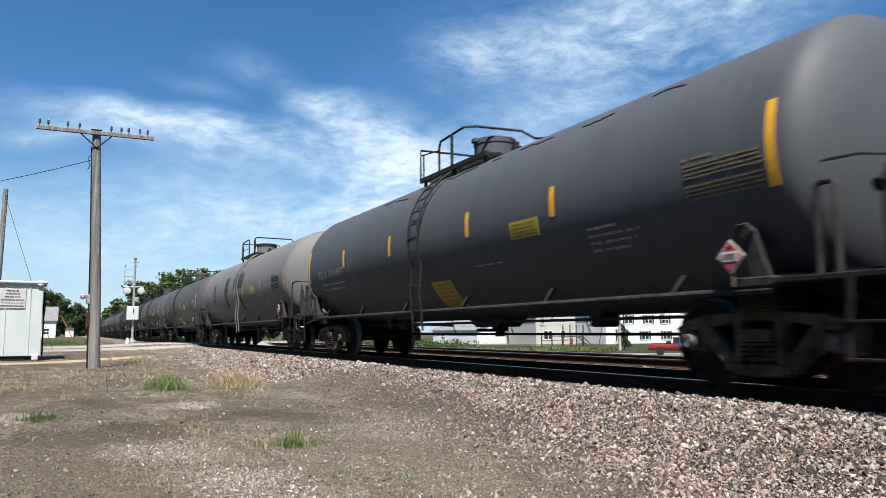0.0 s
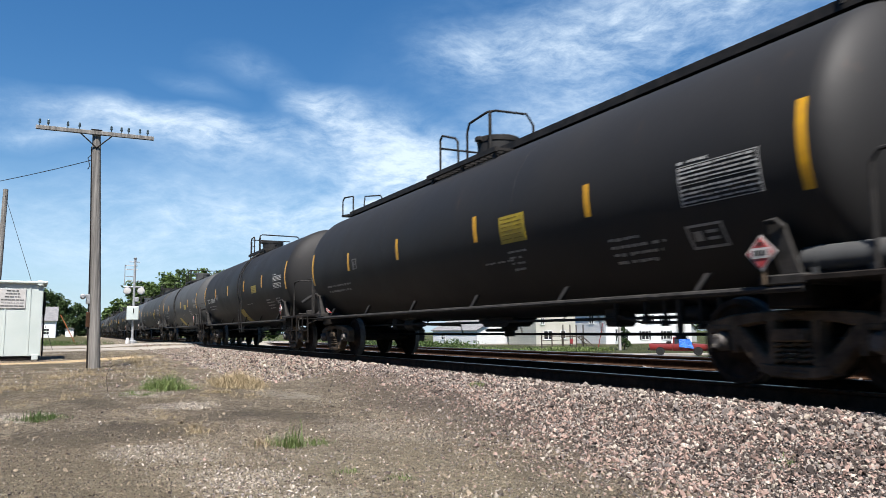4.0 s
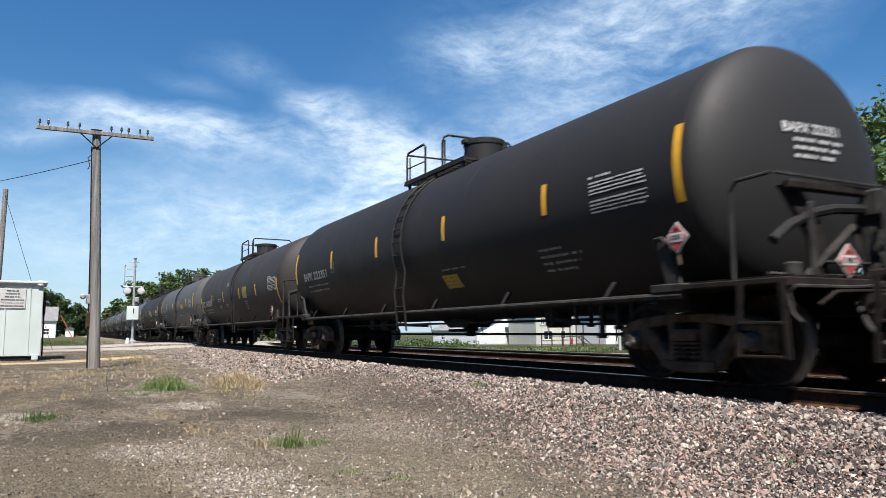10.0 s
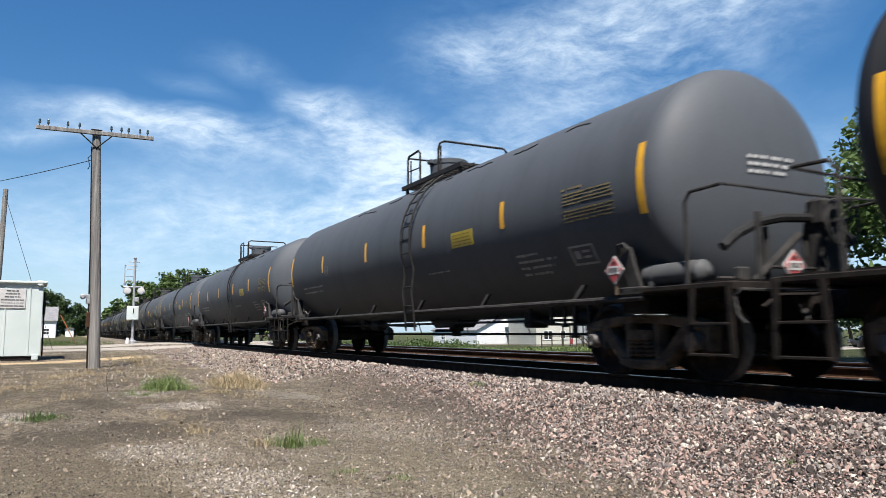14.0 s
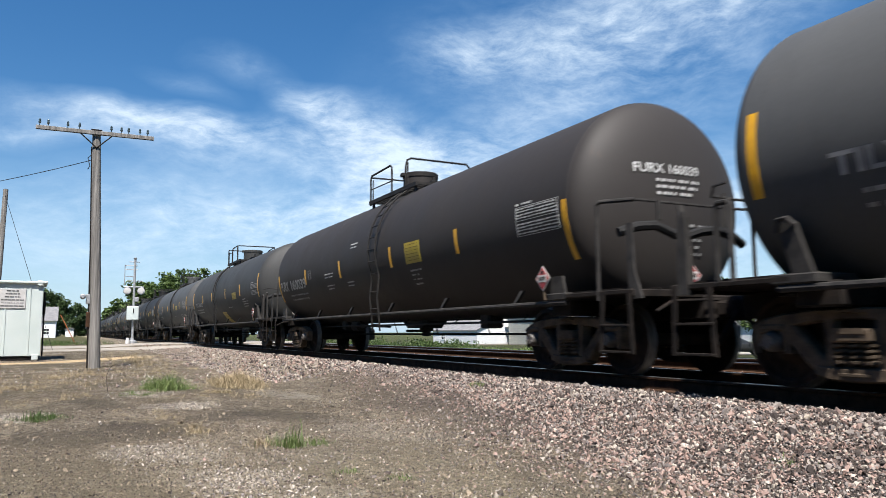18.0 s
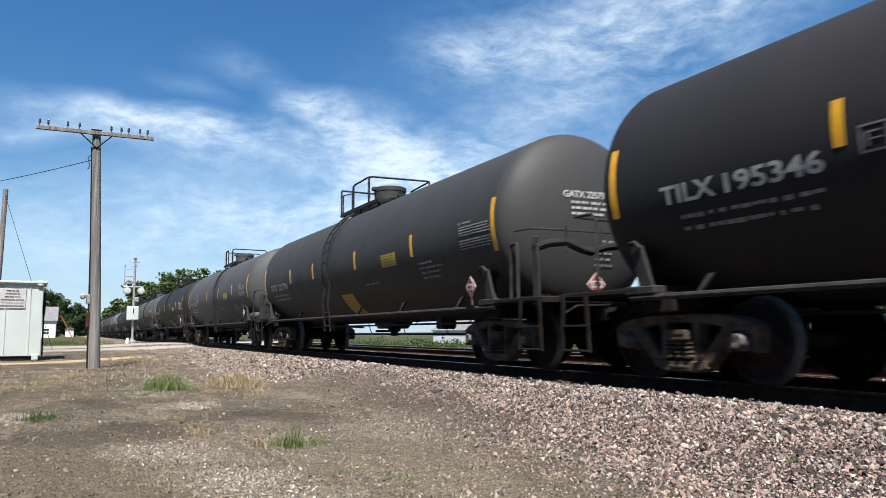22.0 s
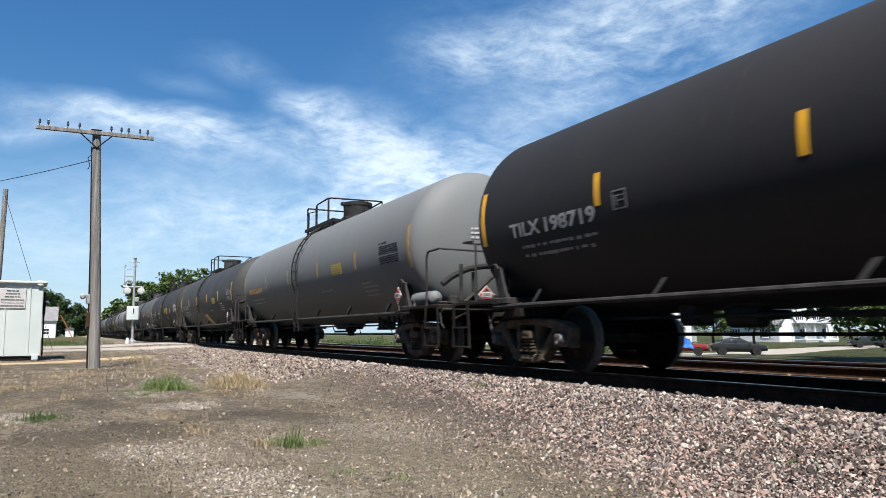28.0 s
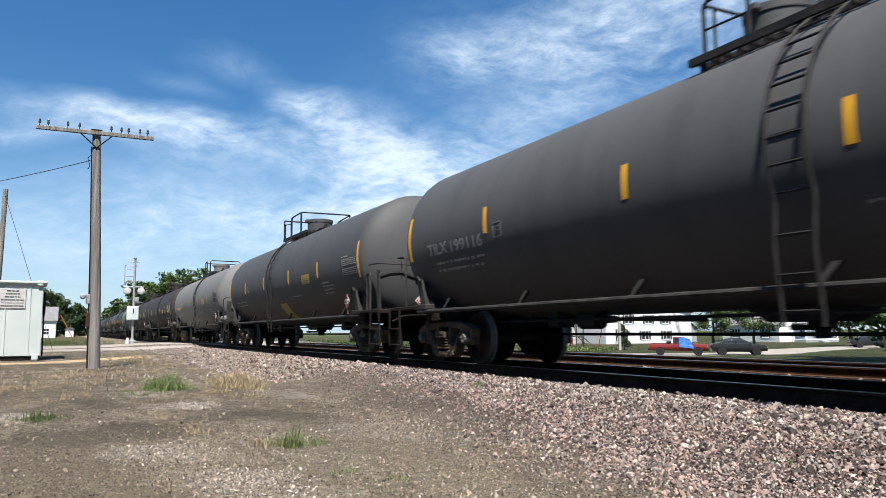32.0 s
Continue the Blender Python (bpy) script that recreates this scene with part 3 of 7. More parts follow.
stone_field("earth_clods", 19000, clods, 0.0125, [EARTH], "crumbled brown earth and small clods on the dirt", 51, 6)


def near_dirt(fx, fz, bias):
    """Spots on the dirt close to the eye, gathered in drifts."""
    def place(rng):
        x = -11.5 + 9.2 * rng.random() ** 0.62
        y = -9.0 + 5.4 * rng.random()
        if noise.noise((x * fx, y * fx, fz)) + 0.5 * noise.noise((x * fx * 3, y * fx * 3, fz)) < rng.uniform(-0.5, 0.5) + bias:
            return None
        return x, y, ground_z(x, y)
    return place


stone_field("pebbles", 13000, kept(near_dirt(0.7, 61, 0.0), swept), 0.0048, [STONES[3], STONES[1], STONES[3], STONES[2]], "fine pale grit strewn on the dirt", 61, 6)
stone_field("earth_clods", 26000, near_dirt(0.5, 71, 0.05), 0.0065, [EARTH, EARTH, STONES[2]], "small brown crumbs of earth on the dirt", 62, 6)
stone_field("pebbles", 900, kept(near_dirt(0.9, 81, 0.1), swept), 0.013, [STONES[3], STONES[1]], "pale stones lying on the dirt", 63, 7)
# ---- plants ----
def leaf_mat(name, a, b):
    k = Nodes(name)
    r = k.n("NewGeometry").outputs["Random Per Island"]
    c = k.mix(r, a, b)
    c = k.mix(k.math("MULTIPLY", k.noise(k.coords(), 0.8, 4), 0.5), c, tuple(x * 0.6 for x in a))
    k.p.inputs["Subsurface Weight"].default_value = 0.0
    k.done(c, 0.6, 0.0, 0.3)
    t, m = k.n("BsdfTranslucent"), k.n("MixShader")
    k.link(c, t.inputs[0])
    m.inputs[0].default_value = 0.25
    k.link(k.p.outputs[0], m.inputs[1])
    k.link(t.outputs[0], m.inputs[2])
    k.link(m.outputs[0], k.t.nodes["Material Output"].inputs[0])
    return k.m


LEAF = leaf_mat("green_leaves", (0.0468, 0.0819, 0.0203), (0.0975, 0.1443, 0.0406))
LEAF_DARK = leaf_mat("dark_green_leaves", (0.0281, 0.053, 0.0164), (0.0608, 0.0975, 0.0281))
BLADE = leaf_mat("green_grass_blades", (0.085, 0.13, 0.036), (0.2, 0.25, 0.085))
DRY = leaf_mat("dry_grass_blades", (0.2652, 0.2067, 0.117), (0.4524, 0.3666, 0.234))
STRAW = leaf_mat("trodden_straw", (0.156, 0.1287, 0.0819), (0.2964, 0.2496, 0.1716))
BARK = worn("rough_bark", (0.039, 0.0312, 0.0234), (0.0858, 0.0702, 0.0546), 5, 0.9, stretch=(1, 1, 0.2), bump=0.6, dist=0.02)
WOOD = worn("weathered_pole_wood", (0.1, 0.094, 0.085), (0.26, 0.246, 0.226), 4, 0.85, stretch=(4, 4, 0.12), bump=0.5, dist=0.01, fine=12)


def quads_mesh(name, quads, mat):
    q = np.asarray(quads, dtype=np.float32)
    me = bpy.data.meshes.new(name)
    n = len(q)
    me.vertices.add(n * 4)
    me.vertices.foreach_set("co", q.reshape(-1))
    me.loops.add(n * 4)
    me.loops.foreach_set("vertex_index", np.arange(n * 4, dtype=np.int32))
    me.polygons.add(n)
    me.polygons.foreach_set("loop_start", np.arange(0, n * 4, 4, dtype=np.int32))
    me.materials.append(mat)
    me.update()
    me.validate()
    return me


def tree(x, y, z, height, spread, leaf, n, mat, label, seed, low=0.25, category="tree"):
    """A trunk with limbs, and a crown of leaf clumps round the limbs' ends."""
    rng = random.Random(seed)
    t = thing("tree", pose(x, y, z), label, category, "trees")
    wood = Shape()
    top = height * 0.72
    trunk = [(rng.uniform(-0.1, 0.1) * i, rng.uniform(-0.1, 0.1) * i, top * i / 5) for i in range(6)]
    wood.tube(trunk, height * 0.026, 9, height * 0.008)
    tips = []
    for i in range(16):
        f = rng.uniform(low, 1.0)
        p = Vector(trunk[0]).lerp(Vector(trunk[5]), f)
        a, up = rng.uniform(0, 6.283), rng.uniform(0.25, 0.9)
        reach = spread * (1.0 - 0.55 * abs(f - 0.5)) * rng.uniform(0.55, 1.0)
        q = p + Vector((math.cos(a) * reach, math.sin(a) * reach, up * reach * 0.8))
        mid = p.lerp(q, 0.5) + Vector((0, 0, -0.05 * reach))
        wood.tube([p, mid, q], height * 0.01, 6, height * 0.003)
        tips += [q, p.lerp(q, 0.7), mid.lerp(q, 0.3)]
    tips += [Vector((rng.gauss(0, 0.25) * spread, rng.gauss(0, 0.25) * spread, height * rng.uniform(0.75, 0.95))) for _ in range(8)]
    part("trunk", wood, BARK, t)
    quads = []
    per = max(1, n // len(tips))
    for q in tips:
        size = spread * rng.uniform(0.2, 0.36)
        for _ in range(per):
            d = Vector((rng.gauss(0, 1), rng.gauss(0, 1), rng.gauss(0, 0.75)))
            d = d.normalized() * size * rng.random() ** 0.4
            c = q + d
            if c.z > height:
                c.z = height - rng.random() * 0.3
            a = Vector((rng.gauss(0, 1), rng.gauss(0, 1), rng.gauss(0, 0.6))).normalized() * leaf * rng.uniform(0.6, 1.2)
            b = a.orthogonal().normalized() * leaf * rng.uniform(0.3, 0.6)
            b.rotate(Matrix.Rotation(rng.uniform(0, 6.28), 3, a))
            quads.append([c - a, c + b, c + a, c - b])
    part("crown", quads_mesh("crown", quads, mat), mat, t, kind="stuff")
    return t


def tuft(name, x, y, rx, ry, n, h, mat, label, seed, lean=0.35, kind="stuff"):
    """Blades of grass over an oval patch: small clumps of leaning, bent blades of uneven height."""
    rng = random.Random(seed)
    quads = []
    clumps = max(3, n // 7)
    for _ in range(clumps):
        a, r = rng.uniform(0, 6.283), rng.random() ** 0.7
        cx, cy = x + rx * r * math.cos(a), y + ry * r * math.sin(a)
        tall = h * rng.uniform(0.35, 1.25) * (1.15 - 0.6 * r)
        spread = rng.uniform(0.015, 0.06) * (1 + h * 3)
        for _ in range(rng.randint(14, 38)):
            b = rng.uniform(0, 6.283)
            px, py = cx + rng.gauss(0, spread), cy + rng.gauss(0, spread)
            pz = ground_z(px, py) - 0.008
            hh = tall * rng.uniform(0.15, 1.1) ** 1.2
            out = hh * (lean + 0.25) * rng.uniform(0.1, 1.7)
            w = rng.uniform(0.0016, 0.004) * (1 + h)
            base = Vector((px, py, pz))
            tip = Vector((px + math.cos(b) * out, py + math.sin(b) * out, pz + hh * rng.uniform(0.7, 1.0)))
            mid = base.lerp(tip, 0.45) + Vector((0, 0, hh * rng.uniform(0.12, 0.3)))
            s = Vector((math.sin(b), -math.cos(b), 0)) * w
            quads.append([base - s, base + s, mid + s * 0.8, mid - s * 0.8])
            quads.append([mid - s * 0.8, mid + s * 0.8, tip, tip])
    return tagged(new(name, quads_mesh(name, quads, mat)), label, "grass", kind=kind)


tuft("grass_tuft", -14.4, -5.75, 0.65, 0.4, 480, 0.33, BLADE, "patch of fresh green grass on the dirt", 21, 0.6)
tuft("grass_tuft", -13.3, -6.35, 0.6, 0.3, 130, 0.09, BLADE, "low green grass on the dirt", 22)
tuft("weed", -6.68, -5.52, 0.1, 0.1, 90, 0.22, BLADE, "small green weed in the gravel", 23)
tuft("weed", -6.72, -5.24, 0.1, 0.1, 70, 0.09, BLADE, "small green weed in the gravel", 24)
tuft("weed", -9.97, -7.63, 0.3, 0.26, 220, 0.12, LEAF, "low green weed on the dirt", 25)
tuft("weed", -4.85, -5.24, 0.08, 0.06, 45, 0.07, BLADE, "small green weed in the gravel", 26)
tuft("weed", -5.21, -5.5, 0.08, 0.06, 40, 0.05, BLADE, "small green weed in the gravel", 27)
tuft("weed", -9.47, -2.1, 0.25, 0.15, 90, 0.1, BLADE, "small green weed among the ballast", 32)
tuft("dry_grass", -6.85, -5.8, 0.12, 0.12, 30, 0.16, DRY, "thin dry stalks beside the weed", 36, 0.5)
tuft("weed", -3.64, -2.9, 0.12, 0.1, 60, 0.06, BLADE, "small green weed among the ballast", 28)
tuft("dry_grass", -14.6, -4.4, 1.1, 0.42, 1200, 0.32, DRY, "tuft of straw-coloured dry grass beside the ballast", 29, 0.7)
tuft("dry_grass", -20.0, -7.2, 5.5, 2.2, 800, 0.12, DRY, "sparse dry grass round the pole", 30, 0.8)
tuft("dry_grass", -17.0, -9.5, 4.0, 2.5, 1200, 0.13, DRY, "sparse dry grass on the dirt", 31, 0.8)
tuft("dry_grass", -30.0, -5.2, 9.0, 1.6, 1300, 0.18, DRY, "dry grass beside the crossing", 33, 0.6)
def dead_stalk():
    s = Shape()
    z = ground_z(-13.58, -6.72)
    s.tube([(-13.58, -6.72, z - 0.02), (-13.58, -6.75, z + 0.15), (-13.58, -6.76, z + 0.3), (-13.58, -6.72, z + 0.42), (-13.58, -6.66, z + 0.48)], 0.007, 5, 0.003)
    s.tube([(-13.58, -6.75, z + 0.2), (-13.58, -6.84, z + 0.3)], 0.003, 5)
    solo("dead_stalk", s, BARK, "single bent dead weed stalk in the dirt", "weed")


dead_stalk()


def litter(name, n, box, mat, label, seed, long=0.05):
    """Bits of straw and bark that lie flat on the ground."""
    rng = random.Random(seed)
    quads = []
    while len(quads) < n:
        x, y = rng.uniform(*box[:2]), rng.uniform(*box[2:])
        if noise.noise((x * 0.7, y * 0.7, seed)) < rng.uniform(-0.6, 0.35):
            continue
        a, s = rng.uniform(0, 6.283), long * rng.uniform(0.4, 1.6)
        d, w = Vector((math.cos(a), math.sin(a), rng.uniform(-0.05, 0.12))) * s, Vector((-math.sin(a), math.cos(a), 0)) * rng.uniform(0.001, 0.003)
        p = Vector((x, y, ground_z(x, y) + 0.006))
        quads.append([p - w, p + w, p + d + w * 0.5, p + d - w * 0.5])
    return tagged(new(name, quads_mesh(name, quads, mat)), label, "litter", kind="stuff")


litter("straw_litter", 9000, (-8, -2.6, -8.6, -4.0), STRAW, "short dry straw on the near dirt", 74, 0.022)
litter("straw_litter", 15000, (-16, -3, -9.5, -3.6), STRAW, "dry straw and grass litter on the dirt", 71, 0.032)
litter("straw_litter", 9000, (-30, -14, -10.5, -4.0), STRAW, "dry straw litter round the pole", 72, 0.07)
litter("bark_litter", 15000, (-14, -3, -9.5, -3.4), BARK, "dark twigs and bark bits on the dirt", 73, 0.04)
for i in range(20):
    r = random.Random(900 + i)
    tuft("dry_grass", -22 + 14 * r.random(), -9.8 + 5.6 * r.random(), r.uniform(0.3, 1.1), r.uniform(0.2, 0.6), r.randint(60, 200), r.uniform(0.05, 0.15), DRY, "small tuft of dry pale grass on the dirt", 100 + i, 0.9)
tuft("weeds", -66.0, -9.0, 12.0, 5.0, 2600, 0.5, LEAF, "rough green weeds beyond the road", 34, 0.5)
tuft("weeds", -70.0, 13.0, 32.0, 3.2, 9000, 1.0, BLADE, "tall green weeds along the far side of the tracks", 35, 0.4)

def hedge(a, b, half, height, n, mat, label, seed):
    """Rough weeds and shrubs along a line."""
    rng = random.Random(seed)
    quads = []
    for _ in range(n):
        p = Vector(a).lerp(Vector(b), rng.random()) + Vector((rng.uniform(-half, half), rng.uniform(-half, half), 0))
        p.z += height * rng.random() ** 1.4 * (0.55 + 0.6 * noise.noise((p.x * 0.5, p.y * 0.5, seed)))
        u = Vector((rng.gauss(0, 0.5), rng.gauss(0, 0.5), rng.uniform(0.3, 1))).normalized() * rng.uniform(0.12, 0.3)
        w = u.orthogonal().normalized() * rng.uniform(0.04, 0.09)
        w.rotate(Matrix.Rotation(rng.uniform(0, 6.28), 3, u))
        quads.append([p - w, p + w, p + u + w * 0.3, p + u - w * 0.3])
    return tagged(new("weeds", quads_mesh("weeds", quads, mat)), label, "weeds", kind="stuff")


hedge((-100, 17, -1.6), (-76, 34, -1.6), 1.6, 1.7, 9000, LEAF, "rough green weeds along the far side of the tracks", 81)
hedge((-72, 30, -1.6), (-64, 44, -1.6), 1.0, 0.5, 2500, BLADE, "uncut grass along the lawn's edge", 82)
tree(-28.8, 41.0, -1.6, 18.0, 7.8, 0.3, 15000, LEAF, "large leafy green tree on the lawn", 41, 0.15)
tree(-73.9, 70.2, -1.65, 8.2, 3.1, 0.22, 4200, LEAF, "young green tree on the lawn", 42, 0.3)
tree(-75.1, 79.3, -1.65, 8.4, 3.5, 0.22, 4200, LEAF, "young green tree with a forked trunk", 43, 0.3)
tree(-62.4, 82.1, -1.65, 9.5, 4.2, 0.26, 4600, LEAF_DARK, "dark green tree on the lawn", 44, 0.3)
tree(-58.0, 90.0, -1.65, 9.5, 4.4, 0.26, 4600, LEAF_DARK, "dark green tree on the lawn", 45, 0.3)
tree(-110.0, 112.0, -1.65, 13.0, 5.5, 0.35, 3000, LEAF_DARK, "large tree behind the houses", 46, 0.2)
tree(-95.0, 140.0, -1.65, 13.0, 6.0, 0.35, 3000, LEAF_DARK, "large tree behind the houses", 47, 0.2)
tree(-68.3, 50.2, -1.65, 3.0, 0.95, 0.14, 1500, LEAF_DARK, "small dark conifer beside the pole", 48, 0.05)
for i, (u, v, h, s) in enumerate(((-172, 3.0, 9.0, 4.0), (-166, 6.5, 12.5, 5.0), (-163, 11.0, 14.5, 5.6), (-160, 16.0, 15.0, 6.0), (-156, 21.0, 14.6, 6.0), (-178, 9.0, 13.0, 5.5), (-190, 1.5, 8.0, 4.0), (-150, 27.0, 12.5, 5.5))):
    tree(u, v, -1.2, h, s, 0.5, 5200, LEAF, "broad green tree beyond the tracks", 50 + i, 0.08)
for i, (u, v, h, s) in enumerate(((-226, -14.2, 14.0, 4.6), (-232, -11.0, 12.5, 4.0), (-250, -5.8, 10.4, 4.4), (-262, -8.5, 8.0, 3.6), (-300, -3.0, 6.0, 3.0))):
    tree(u - 30, v, -0.4, h * 1.1, s, 0.5, 3600, LEAF_DARK, "dark green tree beyond the road", 60 + i, 0.08)


# ---- poles, wires, crossing equipment ----
def sag(a, b, drop, n=14):
    a, b = Vector(a), Vector(b)
    return [a.lerp(b, i / n) - Vector((0, 0, drop * 4 * (i / n) * (1 - i / n))) for i in range(n + 1)]


GLASS = worn("blue_grey_insulator_glass", (0.0234, 0.039, 0.0468), (0.0546, 0.078, 0.0858), 12, 0.15)
GALV = worn("galvanised_steel", (0.2652, 0.273, 0.2808), (0.39, 0.3978, 0.4056), 9, 0.5, 0.4)
CABPAINT = worn("pale_green_grey_enamel", (0.4259, 0.4817, 0.4614), (0.4867, 0.5374, 0.5171), 1.2, 0.5)


def line_pole():
    p = thing("telegraph_pole", pose(-24.13, -6.66, -0.46), "weathered grey wooden telegraph pole with one crossarm", "utility pole")
    part("shaft", Shape().tube([(0.03, 0.0, 0), (0.02, -0.06, 2.4), (0, -0.14, 4.8), (0, -0.22, 7.12)], 0.165, 16, 0.115), WOOD, p)
    arm = part("crossarm", Shape().box((0.14, -0.22, 7.0), (0.09, 3.2, 0.12), ch=0.012), WOOD, p)
    for y in (-1.72, -1.5, -0.99, -0.68, 0.18, 0.46, 0.66, 0.98, 1.2):
        ins = part("insulator", Shape().lathe([(7.06, 0.012), (7.12, 0.012), (7.13, 0.036), (7.17, 0.04), (7.19, 0.026), (7.21, 0.034), (7.24, 0.03), (7.26, 0.012)], (0.14, y, 0), "z", 10), GLASS, arm, "blue-grey glass insulator")
    for k in (-1, 1):
        part("brace", Shape().tube([(0.14, k * 0.42 - 0.22, 6.94), (0.13, -0.2, 6.55)], 0.02, 6), IRON, p)
    part("bolt_plate", Shape().box((0.15, -0.22, 7.08), (0.06, 0.3, 0.05), ch=0.01), IRON, p)
    part("conduit", Shape().tube([(0.04, -0.19, 0.0), (0.03, -0.24, 3.4), (0.0, -0.33, 6.6)], 0.022, 6), IRON, p)
    part("meter_box", Shape().box((0.02, -0.24, 2.05), (0.14, 0.12, 0.3), ch=0.02), GALV, p)
    part("meter", Shape().lathe([(0.0, 0.08), (0.09, 0.08), (0.12, 0.05)], (0.06, -0.38, 2.12), "x", 14), GALV, p)
    part("junction_box", Shape().box((0.03, -0.22, 1.45), (0.14, 0.12, 0.45), ch=0.02), RAIL, p)
    part("loose_wire", Shape().tube([(0, -0.33, 6.35), (0.0, -0.42, 6.25), (0.02, -0.36, 6.0), (0.02, -0.42, 5.9)], 0.012, 5), INK, p)
    part("drop_wire", Shape().tube(sag((0, -0.3, 6.2), (-6.27, -6.38, 5.60), 0.12), 0.011, 5), INK, p)
    return p


line_pole()


def far_pole():
    p = thing("utility_pole", pose(-44.3, -10.75, -0.3), "tall brown wooden utility pole with a guy wire", "utility pole")
    part("shaft", Shape().tube([(0, -0.22, 0), (0, 0, 4), (0, 0.1, 8.4)], 0.17, 12, 0.12), WOOD, p)
    part("guy_wire", Shape().tube([(0.1, 0.08, 8.1), (2.0, 2.7, 0.0)], 0.012, 5), INK, p)


far_pole()


def relay_cabinet():
    c = thing("relay_cabinet", pose(-31.4, -8.28, -0.34, 0, 0, 2.4), "pale green-grey metal railway signal cabinet beside the crossing", "signal cabinet")
    w, h, d = 3.4, 2.86, 2.4
    part("body", Shape().box((-d / 2, -w / 2, h / 2 + 0.06), (d, w, h - 0.12), ch=0.02), CABPAINT, c)
    part("roof", Shape().box((-d / 2, -w / 2, h - 0.03), (d + 0.22, w + 0.26, 0.09), ch=0.02), CABPAINT, c)
    part("base", Shape().box((-d / 2, -w / 2, 0.03), (d - 0.1, w - 0.1, 0.14)), IRON, c)
    for y in (-0.42, -1.2, -2.0, -2.8):
        part("panel_rib", Shape().box((0.014, y, h / 2), (0.02, 0.05, h - 0.25), ch=0.005), CABPAINT, c)
    for y in (-0.12, -3.2):
        part("lifting_lug", Shape().box((0.06, y, h - 0.06), (0.08, 0.18, 0.2), ch=0.02), CABPAINT, c)
    part("vent_hood", Shape().box((-0.5, 0.05, 1.9), (0.5, 0.1, 0.5), ch=0.02), IRON, c)
    part("side_conduit", Shape().tube([(-0.2, 0.05, 0.1), (-0.2, 0.05, 2.5)], 0.03, 6), IRON, c)
    part("foot", Shape().box((0.03, -0.18, 0.08), (0.08, 0.22, 0.2), ch=0.02), CABPAINT, c)
    sign = part("sign", Shape().box((0.02, -0.98, 2.22), (0.02, 0.84, 0.72), ch=0.006), WHITE, c, "white sign with rows of black print")
    rows = Shape()
    for i, wd in enumerate((0.4, 0.46, 0.5, 0.72, 0.7, 0.74)):
        x = -0.98 - wd / 2
        r = random.Random(i)
        while x < -0.98 + wd / 2:
            q = min(r.uniform(0.05, 0.14), -0.98 + wd / 2 - x)
            rows.box((0.034, x + q / 2, 2.5 - i * 0.11), (0.004, q, 0.036 if i != 4 else 0.022))
            x += q + 0.025
    part("print", rows, INK, sign, kind="stuff")


relay_cabinet()


def crossing_mast():
    m = thing("crossing_signal", pose(-52.5, -3.7, -0.2), "grey crossing signal mast with lamp arms and a white box", "crossing signal")
    part("mast", Shape().tube([(0, 0, 0), (0, 0, 5.6)], 0.075, 10), GALV, m)
    part("base", Shape().lathe([(0, 0.3), (0.3, 0.28), (0.34, 0.14), (0.5, 0.1)], (0, 0, 0), "z", 12), GALV, m)
    part("control_box", Shape().box((0.16, -0.05, 2.1), (0.3, 0.72, 0.9), ch=0.04), CABPAINT, m, "white control box")
    part("latch", Shape().box((0.33, -0.02, 2.25), (0.03, 0.06, 0.3)), INK, m)
    for k in (-1, 1):
        lamp = part("lamp", Shape().lathe([(-0.1, 0.1), (0.02, 0.24), (0.03, 0.24)], (0.1, k * 0.42, 3.55), "x", 16), GALV, m)
        part("hood", Shape().lathe([(0.03, 0.2), (0.06, 0.2), (0.08, 0.0)], (0.1, k * 0.42, 3.57), "x", 14), WHITE, lamp)
    part("lamp_arm", Shape().tube([(0, -0.6, 3.8), (0, 0.6, 3.8)], 0.05, 8), GALV, m)
    for z, a, b in ((4.95, -0.6, 0.2), (5.2, -0.6, 0.15), (4.5, -0.55, 0.1), (5.45, -0.35, 0.3), (4.2, -0.5, 0.5)):
        part("arm", Shape().tube([(0, a, z), (0, b, z)], 0.03, 6), GALV, m)
    part("arm_post", Shape().tube([(0, -0.6, 3.9), (0, -0.6, 5.25)], 0.025, 6), GALV, m)
    part("bell", Shape().lathe([(5.6, 0.08), (5.7, 0.12), (5.75, 0.02)], (0, 0, 0), "z", 10), GALV, m)
    part("small_box", Shape().box((0.1, 0.16, 3.0), (0.2, 0.24, 0.3), ch=0.02), GALV, m)
    part("stub", Shape().lathe([(0, 0.14), (0.34, 0.14), (0.5, 0.06)], (0.3, -0.3, 0), "z", 10), WHITE, m)


crossing_mast()


def guy_guard():
    g = solo("guy_guard", Shape().tube([(-66.5, -6.84, -0.35), (-66.8, -8.07, 2.1)], 0.035, 6), worn("orange_plastic", (0.312, 0.0936, 0.0234), (0.2496, 0.078, 0.0312), 3, 0.5), "orange guy-wire guard by the road", "guy guard")


guy_guard()

# the road over the tracks: a pale strip with worn edges
ROADMAT = worn("pale_gravelly_concrete", (0.234, 0.2106, 0.1755), (0.312, 0.2808, 0.234), 0.8, 0.9, bump=0.4, dist=0.01)
ORANGE = worn("orange_tan_gravel", (0.2808, 0.2028, 0.1092), (0.3588, 0.273, 0.156), 1.5, 0.95, bump=0.5, dist=0.01)


